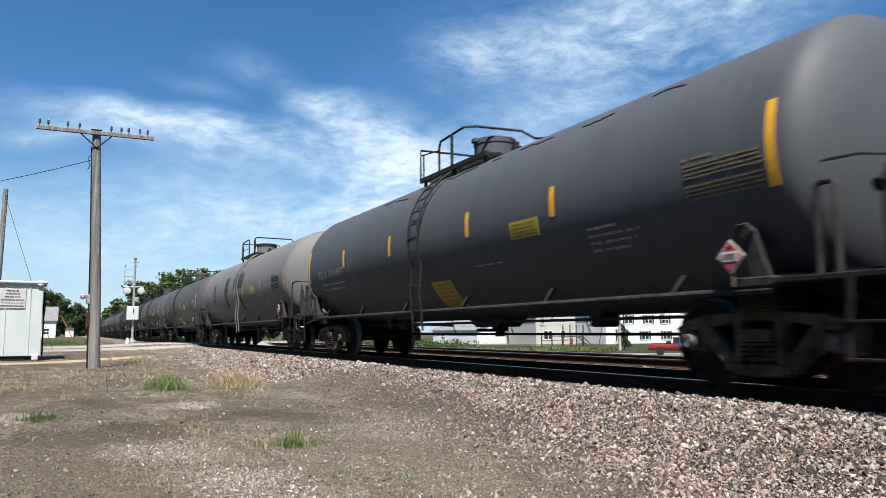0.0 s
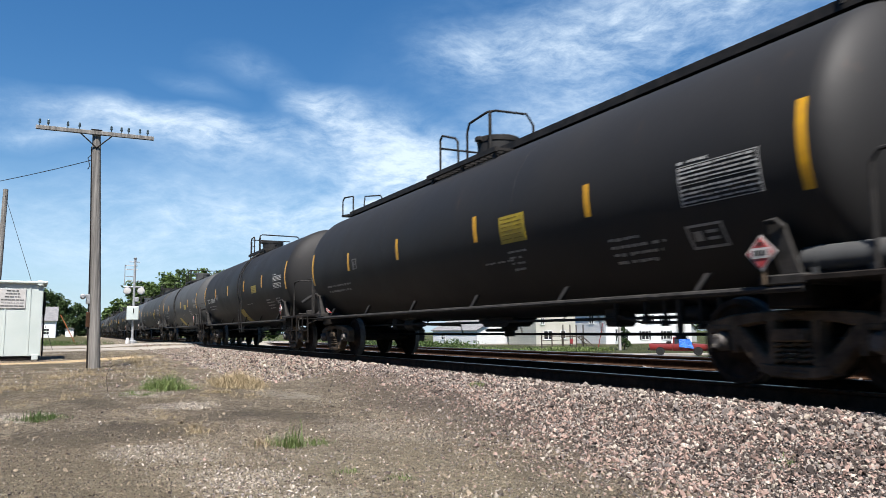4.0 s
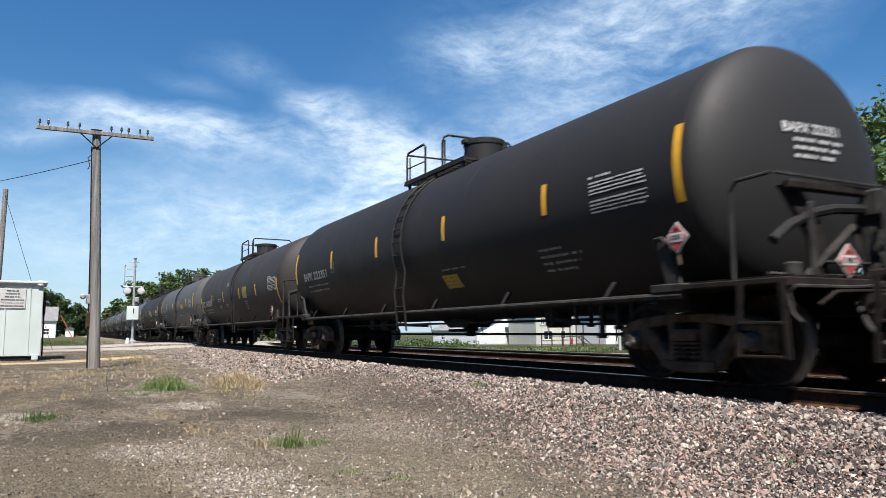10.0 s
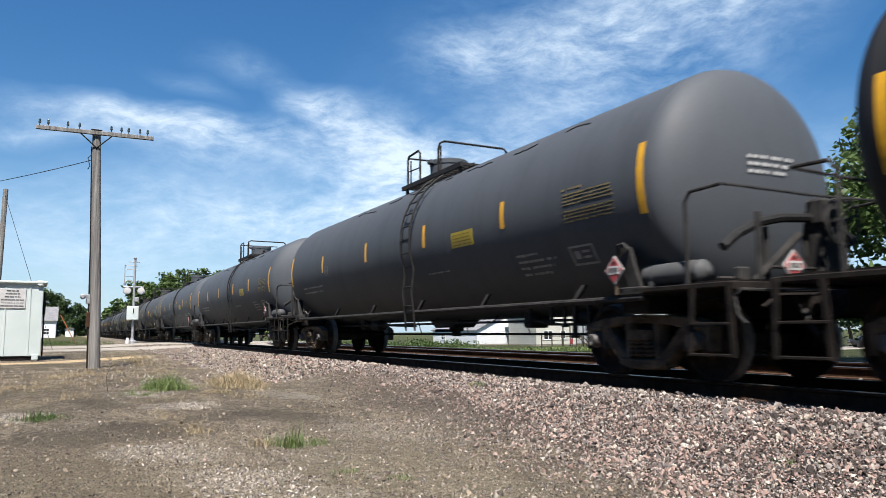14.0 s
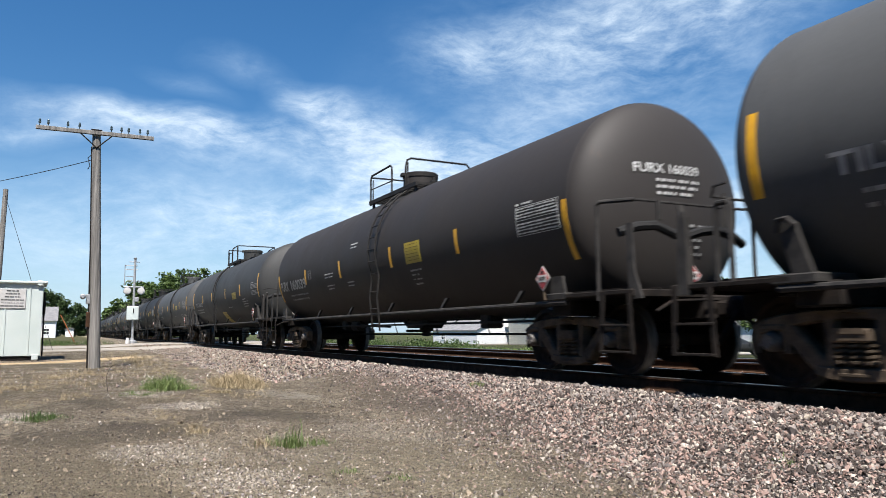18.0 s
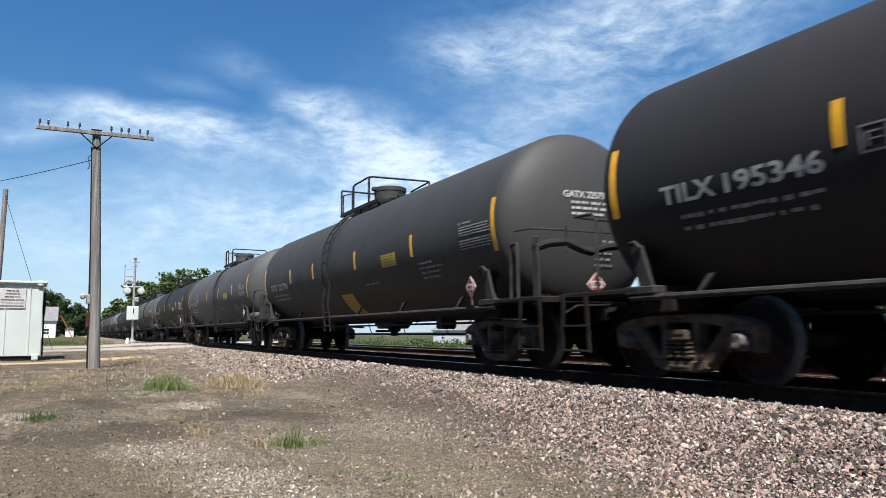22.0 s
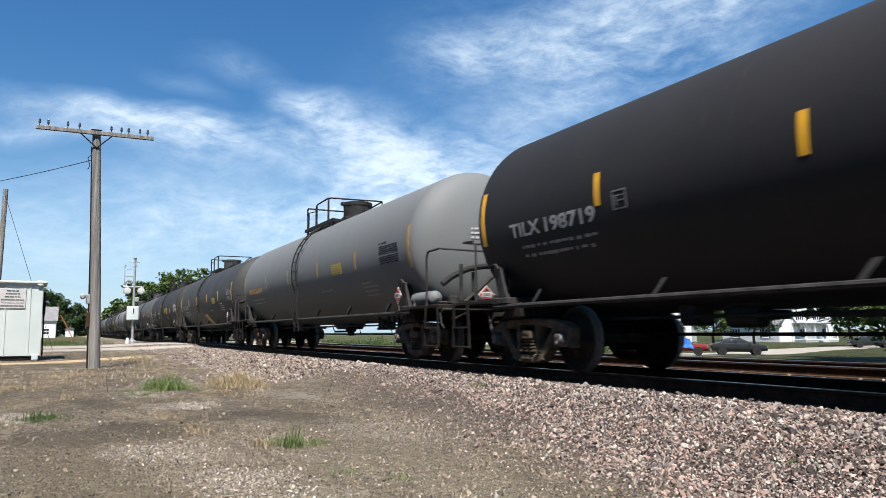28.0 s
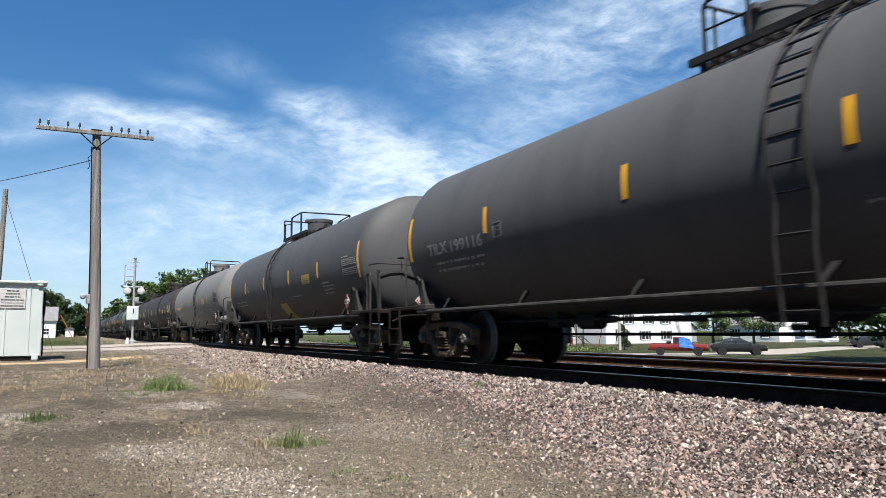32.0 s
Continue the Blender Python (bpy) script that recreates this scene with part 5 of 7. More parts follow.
def wear_shape():
    """Thin dark run marks along the tank's shoulder."""
    s, rng = Shape(), random.Random(77)
    x = -3.2
    while x < 6.2:
        n = rng.randint(3, 8)
        z = rng.uniform(3.4, 3.52)
        pts = []
        for i in range(n):
            pts.append(on_tank(x, z, 0.002))
            x += rng.uniform(0.08, 0.2)
            z += rng.uniform(-0.035, 0.035)
        s.tube(pts, 0.012, 5)
        x += rng.uniform(0.05, 0.7)
    return s


def flank_text(body, x0, x1, z, height):
    """Letters bent round the tank's flank between x0 and x1, on the baseline z."""
    vs, fs = join_text(body.replace(" ", "  "), 1.0)
    lo, hi = min(q[0] for q in vs), max(q[0] for q in vs)
    top = max(q[1] for q in vs)
    s = Shape()
    return s.add([on_tank(x0 + (q[0] - lo) / (hi - lo) * (x1 - x0), z + q[1] / top * height, 0.012) for q in vs], fs)


def on_head(y, z, out=0.012):
    r = min((y * y + (z - ZT) ** 2) / (RT * RT), 0.999)
    return (SEAM + HEAD * math.sqrt(1 - r) + out, y, z)


def head_text(body, y0, y1, z, height):
    vs, fs = join_text(body, 1.0)
    lo, hi, top = min(q[0] for q in vs), max(q[0] for q in vs), max(q[1] for q in vs)
    return Shape().add([on_head(y0 + (q[0] - lo) / (hi - lo) * (y1 - y0), z + q[1] / top * height, 0.014) for q in vs], fs)


def head_bars(y0, z0, rows, height, gap, rng):
    s = Shape()
    for i, w in enumerate(rows):
        z, y = z0 - i * (height + gap), y0
        while y < y0 + w:
            d = min(rng.uniform(0.04, 0.11), y0 + w - y)
            s.add([on_head(y, z - height), on_head(y + d, z - height), on_head(y + d, z), on_head(y, z)], [(0, 1, 2, 3)])
            y += d + rng.choice((0.02, 0.03, 0.06))
    return s


def ladder_rail(x):
    pts = [(x, -1.47, 0.6), (x, -1.5, 0.95), (x, -1.54, 1.3)]
    pts += [on_tank(x, ZT + RT * math.sin(a), 0.09) for a in [math.radians(d) for d in range(-20, 70, 10)]]
    return pts


def stile_shape(x):
    return lambda: Shape().tube(ladder_rail(x), 0.022, 6)


def rung_shape():
    return Shape().tube([(-0.21, 0, 0), (0.21, 0, 0)], 0.014, 6)


def platform_shape():
    s = Shape()
    for y in (-0.82, 0.82):
        s.box((-0.3, y, 3.74), (2.8, 0.06, 0.09))
    for i in range(15):
        s.box((-1.66 + i * 0.194, -0.55, 3.75), (0.05, 0.52, 0.05))
        s.box((-1.66 + i * 0.194, 0.55, 3.75), (0.05, 0.52, 0.05))
    for y in (-0.31, -0.55, 0.31, 0.55):
        s.box((-0.3, y, 3.76), (2.8, 0.03, 0.06))
    for x in (-1.5, -0.2, 1.0):
        for y in (-0.8, 0.8):
            s.box((x, y, 3.62), (0.07, 0.05, 0.26))
    return s


GATES = {"gate_short": (-0.62, 0.02, 0.9), "gate_long": (-1.4, -0.05, 0.75), "gate_back": (-2.05, -0.7, 0.25), "gate_mid": (-1.3, -0.35, 0.45)}


def railing_shape(kind):
    """Pipe railings round the hatch, in three makes."""
    s = Shape()
    r, y, top = 0.024, 0.8, 4.42
    if kind == "frame":
        s.tube([(-1.75, -y, 3.7), (-1.75, -y, top), (-1.72, -y, top + 0.02), (-1.7, y, top)], r)
        s.tube([(-1.6, -y, 3.7), (-1.6, -y, 4.3)], r * 0.8)
        s.tube([(-0.86, -y, 3.7), (-0.86, -y, top - 0.16), (-0.8, -y, top - 0.03), (-0.66, -y, top), (0.3, -y, top + 0.02), (0.4, -y + 0.08, top + 0.02), (0.55, y - 0.1, top), (0.5, y, top), (-0.65, y, top - 0.06), (-0.7, y, 3.7)], r)
        s.tube([(0.35, -y, 3.7), (0.35, -y, top)], r * 1.3)
        s.tube([(-0.76, -y, 3.7), (-0.76, -y, top - 0.05)], r * 0.8)
        s.tube([(-1.75, -y, 4.3), (-0.86, -y, 4.22)], r * 0.6)
        s.tube([(0.5, y, 3.7), (0.5, y, top)], r)
    elif kind == "wavy":
        s.tube([(-1.75, -y, 3.7), (-1.75, -y, top), (-1.7, y, top)], r)
        s.tube([(-1.6, -y, 3.7), (-1.6, -y, 4.3)], r * 0.8)
        s.tube([(-0.86, -y, 3.7), (-0.86, -y, top - 0.16), (-0.8, -y, top - 0.03), (0.2, -y, top + 0.02), (0.35, -y + 0.2, top + 0.02), (0.5, 0.3, top), (0.52, 0.6, top - 0.12), (0.6, y, top - 0.1), (0.5, y, top - 0.2), (-0.2, y, 4.05)], r)
        s.tube([(-0.3, -y, 3.7), (-0.3, -y, top)], r * 1.3)
        s.tube([(-1.75, -y, 4.3), (-0.86, -y, 4.22)], r * 0.6)
    elif kind.startswith("gate"):
        p0, p1, p2 = GATES[kind]
        s.tube([(p0, -y, 3.68), (p0, -y, top - 0.08), (p0 + 0.06, -y, top), (p1 - 0.08, -y, top + 0.02), (p1, -y, top - 0.05), (p1, -y, 3.7)], r)
        s.tube([(p0, -y, top - 0.03), (p0, y, top - 0.03), (p0, y, 3.7)], r * 0.9)
        s.tube([(p0, -y, 4.08), (p1, -y, 4.06)], r * 0.6)
        s.tube([(p0 + 0.16, -y, 3.7), (p0 + 0.16, -y, 4.3)], r * 0.7)
        s.tube([(p2, -y, 3.7), (p2, -y, top - 0.16), (p2 + 0.04, -y + 0.02, top - 0.04), (p2 + 0.07, -y + 0.1, top), (p2 + 0.1, y - 0.12, top - 0.02), (p2 + 0.08, y - 0.02, top - 0.1), (p2 + 0.06, y, top - 0.22), (p2 + 0.06, y, 3.7)], r)
        s.tube([(p2 + 0.07, -y + 0.02, top - 0.1), (p2 + 0.07, -y + 0.02, 3.7)], r * 0.8)
        s.tube([(p1, -y, 3.72), (p2, -y, 3.72)], r * 0.7)
        s.tube([(p2 + 0.06, y, 3.74), (p2 + 0.3, y, 3.74)], r * 0.7)
        s.tube([(p2 + 0.3, y, 3.72), (p2 + 0.32, y, 4.0), (p2 + 0.5, y, 4.08), (p2 + 0.95, y, 3.8), (p2 + 1.0, y, 3.7)], r * 0.8)
    else:
        y, top = 0.45, 4.7
        s.tube([(-2.3, -y, 3.9), (-2.3, -y, top - 0.08), (-2.2, -y, top), (-1.6, -y, 4.5), (-1.5, -y, 4.4), (-1.48, -y, 3.9)], r)
        s.tube([(-2.3, -y, 4.45), (-2.3, y, 4.45), (-2.3, y, 3.9)], r)
        s.tube([(-1.1, -y, 3.9), (-1.1, -y, top - 0.2), (-1.0, -y, top - 0.04), (-0.3, -y, top), (-0.15, -y + 0.1, top), (-0.1, y - 0.15, top), (-0.1, y, top - 0.2), (-0.1, y, 3.9)], r)
        s.tube([(-0.2, -y, 3.9), (-0.2, -y, top)], r * 1.3)
    return s


def hatch_shape():
    s = Shape()
    s.lathe([(3.7, 0.46), (3.86, 0.46), (3.88, 0.41), (4.2, 0.41)], (0.0, 0, 0), "z", 28)
    return s


def lid_shape():
    s = Shape()
    s.lathe([(4.2, 0.425), (4.29, 0.425), (4.31, 0.4), (4.325, 0.0)], (0.0, 0, 0), "z", 28)
    s.box((0.0, -0.42, 4.26), (0.16, 0.16, 0.1), ch=0.02)
    s.box((-0.4, 0.1, 4.28), (0.14, 0.18, 0.12), ch=0.02)
    return s


def valve_shape():
    return Shape().lathe([(3.75, 0.13), (4.0, 0.13), (4.02, 0.09), (4.16, 0.09)], (-0.95, 0.1, 0), "z", 14)


def vent_shape():
    return Shape().lathe([(3.75, 0.1), (3.96, 0.1), (3.98, 0.05), (4.05, 0.05)], (0.95, -0.1, 0), "z", 14)


def sill_shape():
    return Shape().tube([(-7.45, 0, 0), (7.45, 0, 0)], 0.037, 8)


def strut_shape():
    return Shape().plate([(-0.03, 0), (0.05, 0), (0.2, 0.2), (0.11, 0.2)], 0.05, lambda a, b, d: (a, d + b * 0.25, b))


def saddle_shape():
    s = Shape()
    s.plate([(0.0, 0), (0.22, 0), (0.12, 0.3), (0.04, 0.58), (-0.12, 0.58), (-0.1, 0.4)], 0.05, lambda a, b, d: (a, d + 0.02 - 0.06 * b, b))
    s.plate([(0.0, 0.02), (0.06, 0.02), (-0.06, 0.56), (-0.12, 0.5)], 0.16, lambda a, b, d: (a, d + 0.03, b))
    s.box((-0.02, 0.35, 0.06), (0.5, 0.7, 0.1), ch=0.015)
    s.tube([(-0.14, -0.02, 0.5), (-0.1, -0.06, 0.61), (0.0, -0.06, 0.62), (0.06, -0.03, 0.55)], 0.022, 6)
    return s


def low_saddle_shape():
    s = Shape()
    s.plate([(-0.17, 0), (0.2, 0), (0.12, 0.34), (-0.12, 0.34)], 0.05, lambda a, b, d: (a, d + 0.02, b))
    s.box((0.0, 0.35, 0.06), (0.46, 0.7, 0.1), ch=0.015)
    return s


def end_platform_shape():
    s = Shape()
    s.box((8.05, 0, 1.04), (1.5, 2.84, 0.06), ch=0.01)
    s.box((8.78, 0, 1.02), (0.1, 2.86, 0.09), ch=0.01)
    return s


def grating_shape():
    s = Shape()
    for i in range(9):
        s.box((8.05, -1.28 + i * 0.32, 1.085), (1.46, 0.05, 0.025))
    return s


def stub_shape():
    s = Shape()
    s.box((7.75, 0, 0.86), (2.2, 0.62, 0.3), ch=0.02)
    s.box((7.15, 0, 0.9), (0.5, 2.5, 0.24), ch=0.02)
    s.box((6.3, 0, 0.95), (0.9, 0.5, 0.2), ch=0.03)
    return s


def coupler_shape():
    s = Shape()
    s.box((8.95, 0, 0.84), (0.5, 0.2, 0.2), ch=0.03)
    s.box((9.14, -0.04, 0.84), (0.22, 0.3, 0.3), ch=0.06)
    s.tube([(8.9, 0.3, 0.8), (8.98, 0.45, 0.55), (9.15, 0.4, 0.42)], 0.035, 7)
    s.tube([(8.92, -0.15, 0.95), (8.92, -0.9, 0.93), (8.96, -1.2, 0.8)], 0.018, 6)
    return s


def handrail_shape(kind):
    s = Shape()
    r = 0.021
    if kind == "tall":
        for y in (-1.34, 1.34):
            s.tube([(8.12, y, 1.07), (8.12, y, 1.98), (8.2, y, 2.08), (8.6, y * 0.98, 2.1)], r)
        s.tube([(8.62, -1.3, 2.1), (8.66, 0, 2.07), (8.62, 1.3, 2.1)], 0.018, 6)
        s.box((8.72, -0.92, 1.45), (0.04, 0.07, 0.74), ch=0.01)
    elif kind == "posts":
        for y in (-1.4, 1.4):
            k = 1 if y > 0 else -1
            s.tube([(7.97, y, 1.05), (7.97, y, 1.84), (8.0, y, 1.88), (8.13, y, 1.88), (8.16, y, 1.84), (8.16, y, 1.05)], 0.03)
            s.plate([(8.56, 0.95), (8.72, 0.95), (8.68, 1.82), (8.57, 1.86)], 0.03, lambda a, b, d: (a, y + d, b))
            s.plate([(y - 0.1 * k, 0.95), (y, 0.95), (y, 1.8), (y - 0.05 * k, 1.8)], 0.025, lambda a, b, d: (8.58 + d, a, b))
            s.tube([(8.62, y, 1.8), (8.66, y, 1.93)], 0.035, 7)
            s.tube([(8.02, y * 0.985, 2.08), (8.3, y * 0.9, 2.1), (8.6, y * 0.7, 2.06)], 0.016, 6)
        s.tube([(8.6, -0.98, 2.06), (8.64, 0, 2.05), (8.6, 0.98, 2.06)], 0.016, 6)
        for y in (-0.85, -0.2, 0.75):
            s.tube([(8.64, y, 1.72), (8.64, y, 2.12)], 0.018, 6)
    elif kind == "slim":
        for y in (-1.4, 1.4):
            k = 1 if y > 0 else -1
            s.tube([(8.16, y, 0.95), (8.16, y, 2.16), (8.2, y * 0.99, 2.2), (8.55, y * 0.8, 2.2)], 0.028)
            s.plate([(8.7, 1.86), (8.8, 1.86), (8.82, 1.3), (8.95, 0.95), (8.72, 0.95)], 0.03, lambda a, b, d: (a, y + d, b))
        s.tube([(8.55, -1.12, 2.2), (8.62, 0, 2.18), (8.55, 1.12, 2.2)], 0.02, 6)
        for y in (-0.8, 0.35):
            s.tube([(8.63, y, 1.95), (8.63, y, 2.2)], 0.03, 6)
    else:
        for y in (-1.36, 1.36):
            s.tube([(7.95, y, 1.07), (7.95, y, 1.75), (8.0, y, 1.82), (8.62, y, 1.82), (8.7, y, 1.75), (8.7, y, 1.07)], r)
            s.tube([(8.32, y, 1.07), (8.32, y, 1.82)], r)
        s.box((8.72, -1.1, 1.5), (0.05, 0.14, 0.84), ch=0.01)
        s.tube([(8.66, -1.3, 1.95), (8.7, 0, 1.92), (8.66, 1.3, 1.95)], 0.018, 6)
    return s


def hose_shape():
    return Shape().tube([(8.5, -1.2, 1.45), (8.52, -1.0, 1.6), (8.56, -0.7, 1.74), (8.58, -0.4, 1.8), (8.6, 0.0, 1.82), (8.6, 0.4, 1.76), (8.58, 0.8, 1.6)], 0.055, 8)


def long_hose_shape():
    return Shape().tube([(8.5, -1.34, 1.78), (8.56, -1.1, 1.86), (8.62, -0.85, 1.88), (8.66, -0.6, 1.78), (8.68, -0.45, 1.74), (8.7, -0.2, 1.82), (8.7, 0.1, 1.86), (8.68, 0.4, 1.8), (8.66, 0.6, 1.7)], 0.062, 8)


def brace_shape():
    s = Shape()
    s.tube([(8.5, -0.75, 1.1), (8.66, -0.2, 1.62)], 0.04, 6)
    s.tube([(8.5, -0.55, 1.1), (8.5, -0.55, 1.7)], 0.03, 6)
    s.box((8.62, 0.25, 1.42), (0.16, 0.34, 0.7), ch=0.02)
    s.box((8.66, 0.18, 1.88), (0.24, 0.26, 0.3), ch=0.03)
    s.tube([(8.6, -0.6, 1.25), (8.6, 0.6, 1.25)], 0.02, 6)
    return s


def end_gear_shape():
    """The brake gear housing with its chain, bell crank and the uncoupling lever."""
    s = Shape()
    s.lathe([(8.5, 0.0), (8.5, 0.15), (8.56, 0.19), (8.66, 0.19), (8.7, 0.13), (8.74, 0.05)], (0, 0.25, 1.75), "x", 18)
    s.plate([(0.12, 1.1), (0.4, 1.1), (0.5, 1.55), (0.4, 1.92), (0.12, 1.92), (0.02, 1.55)], 0.03, lambda a, b, d: (8.5 + d, a, b))
    for i in range(9):
        s.tube([(8.7, 0.12, 1.7 - i * 0.07), (8.71, 0.125, 1.64 - i * 0.07)], 0.016, 5)
    s.tube([(8.78, -1.38, 0.92), (8.84, -1.36, 0.98), (8.86, -0.6, 0.98), (8.86, -0.2, 1.0), (8.9, -0.05, 1.08)], 0.018, 6)
    s.tube([(8.78, -1.38, 0.92), (8.82, -1.38, 0.72), (8.9, -1.36, 0.64)], 0.018, 6)
    s.tube([(8.6, -0.3, 1.05), (8.72, -0.34, 0.86), (8.86, -0.36, 0.6), (9.0, -0.34, 0.44), (9.1, -0.3, 0.4)], 0.03, 7)
    s.box((8.55, -1.0, 1.16), (0.1, 0.16, 0.16), ch=0.02)
    s.tube([(8.5, -1.3, 1.12), (8.5, 1.3, 1.12)], 0.02, 6)
    return s


def rigging_shape():
    """Hangers, levers and air pipes under the tank ahead of the trucks."""
    s = Shape()
    for x, z, w in ((5.75, 0.55, 0.07), (5.45, 0.62, 0.05), (5.1, 0.5, 0.09), (4.85, 0.66, 0.05), (4.5, 0.7, 0.06), (3.9, 0.66, 0.05)):
        s.box((x, -0.62, (z + 0.96) / 2), (w, 0.05, 0.96 - z), ch=0.008)
        s.box((x, -0.62, z), (w + 0.05, 0.09, 0.06), ch=0.012)
    s.tube([(5.9, -0.62, 0.66), (4.4, -0.62, 0.68), (3.8, -0.6, 0.8)], 0.02, 6)
    s.lathe([(-0.2, 0.0), (-0.2, 0.1), (0.2, 0.1), (0.24, 0.0)], (5.25, -0.5, 0.78), "x", 14)
    return s


def end_plate_shape():
    """Raking plates that carry the tank's end, with a heavy bar across."""
    s = Shape()
    s.box((8.6, 0.1, 2.0), (0.1, 2.4, 0.1), ch=0.02)
    for k in (-1, 1):
        s.plate([(1.12 * k, 2.0), (0.85 * k, 2.0), (0.5 * k, 1.55), (0.5 * k, 1.06), (0.68 * k, 1.06), (0.72 * k, 1.5)], 0.06, lambda a, b, d: (8.5 + d, a, b))
    return s


def brake_wheel_shape():
    s = Shape()
    pts = [(8.86, 0.25 + 0.27 * math.cos(a), 1.75 + 0.27 * math.sin(a)) for a in [2 * math.pi * i / 24 for i in range(25)]]
    s.tube(pts, 0.022, 6)
    for i in range(4):
        a = math.pi / 2 * i + 0.4
        s.tube([(8.84, 0.25, 1.75), (8.86, 0.25 + 0.27 * math.cos(a), 1.75 + 0.27 * math.sin(a))], 0.016, 5)
    s.tube([(8.6, 0.25, 1.75), (8.88, 0.25, 1.75)], 0.035, 8)
    return s


def step_shape():
    s = Shape()
    for x, w in ((-0.27, -0.05), (0.22, 0.04)):
        s.plate([(x, 0.0), (x + 0.07, 0.0), (x + w + 0.06, -0.72), (x + w, -0.72)], 0.02, lambda a, b, d: (a, d - 0.01, b))
    for z in (-0.7, -0.38):
        s.box((-0.02, 0.0, z), (0.52, 0.06, 0.03), ch=0.006)
    return s


def reservoir_shape():
    s = Shape()
    s.lathe([(-0.5, 0.0), (-0.48, 0.08), (-0.42, 0.135), (0.42, 0.135), (0.48, 0.08), (0.5, 0.0)], (0, 0, 0), "x", 20)
    for x in (-0.28, 0.28):
        s.box((x, 0, -0.11), (0.06, 0.26, 0.08))
        s.lathe([(x - 0.025, 0.142), (x + 0.025, 0.142)], (0, 0, 0), "x", 20)
    return s


def diamond(s, half, y):
    s.plate([(0, -half), (half, 0), (0, half), (-half, 0)], 0.008, lambda a, b, d: (a, y - d, b))
    return s


def placard_back():
    return diamond(Shape(), 0.175, 0)


def placard_field():
    return diamond(Shape(), 0.15, -0.009)


def placard_face():
    return Shape().box((0, -0.02, 0.0), (0.2, 0.006, 0.1))


def placard_mark():
    s = Shape()
    for x in (-0.06, -0.02, 0.02, 0.06):
        s.box((x, -0.025, 0.0), (0.024, 0.004, 0.055))
    s.box((0, -0.02, 0.085), (0.05, 0.006, 0.035))
    return s


def add_placard(car, m):
    pl = part("placard", pooled("placard", placard_back, WHITE), WHITE, car, "red and white diamond warning placard", m)
    part("placard_field", pooled("placard_field", placard_field, RED), RED, pl, "red field")
    part("placard_label", pooled("placard_label", placard_face, WHITE), WHITE, pl)
    part("placard_mark", pooled("placard_mark", placard_mark, INK), INK, pl, kind="stuff")
    part("placard_bracket", pooled("placard_bracket", (lambda: Shape().tube([(0, 0.02, -0.3), (0, 0.02, 0.1)], 0.02, 6)), FRAME), FRAME, pl)


def arrow_frame():
    s = Shape()
    for a, b, c, d in ((6.0, 6.03, 1.45, 1.7), (6.48, 6.51, 1.45, 1.7), (6.0, 6.51, 1.45, 1.475), (6.0, 6.51, 1.675, 1.7), (6.08, 6.2, 1.53, 1.63), (6.26, 6.42, 1.53, 1.56), (6.26, 6.42, 1.6, 1.63)):
        p = patch(a, b, c, d, 0.0, 2)
        s.add(p.v, p.f)
    return s


def square_frame():
    s = Shape()
    for a, b, c, d in ((-4.42, -4.4, 2.03, 2.27), (-4.18, -4.16, 2.03, 2.27), (-4.42, -4.16, 2.03, 2.05), (-4.42, -4.16, 2.25, 2.27), (-4.36, -4.22, 2.19, 2.205), (-4.36, -4.22, 2.13, 2.145), (-4.36, -4.335, 2.08, 2.2)):
        p = patch(a, b, c, d, 0, 2)
        s.add(p.v, p.f)
    return s


def pipe_shape(y, z, x0, x1, r):
    def make():
        s = Shape()
        s.tube([(x0, y, z), (x1, y, z)], r, 7)
        for i in range(5):
            x = lerp(x0, x1, (i + 0.5) / 5)
            s.tube([(x, y, z), (x, y * 0.6, 0.95)], 0.012, 5)
        return s
    return make


def outlet_shape():
    s = Shape()
    s.plate([(-0.75, 0.86), (-0.4, 0.66), (0.4, 0.66), (0.75, 0.86)], 0.5, lambda a, b, d: (a, d - 0.25, b))
    s.lathe([(0.48, 0.1), (0.58, 0.1), (0.6, 0.16), (0.7, 0.16)], (0.1, 0, 0), "z", 14)
    s.tube([(0.1, 0, 0.6), (0.1, -0.5, 0.6)], 0.03, 7)
    return s


def brake_cylinder_shape():
    s = Shape()
    s.lathe([(-0.3, 0.0), (-0.3, 0.14), (0.15, 0.14), (0.2, 0.06), (0.5, 0.05)], (-3.4, -0.35, 0.74), "x", 16)
    s.box((-3.4, -0.35, 0.9), (0.6, 0.2, 0.12), ch=0.02)
    s.tube([(-3.0, -0.35, 0.74), (-1.2, -0.35, 0.7)], 0.025, 6)
    return s


def valve_box_shape():
    return Shape().box((0, 0, 0), (0.34, 0.34, 0.3), ch=0.04)


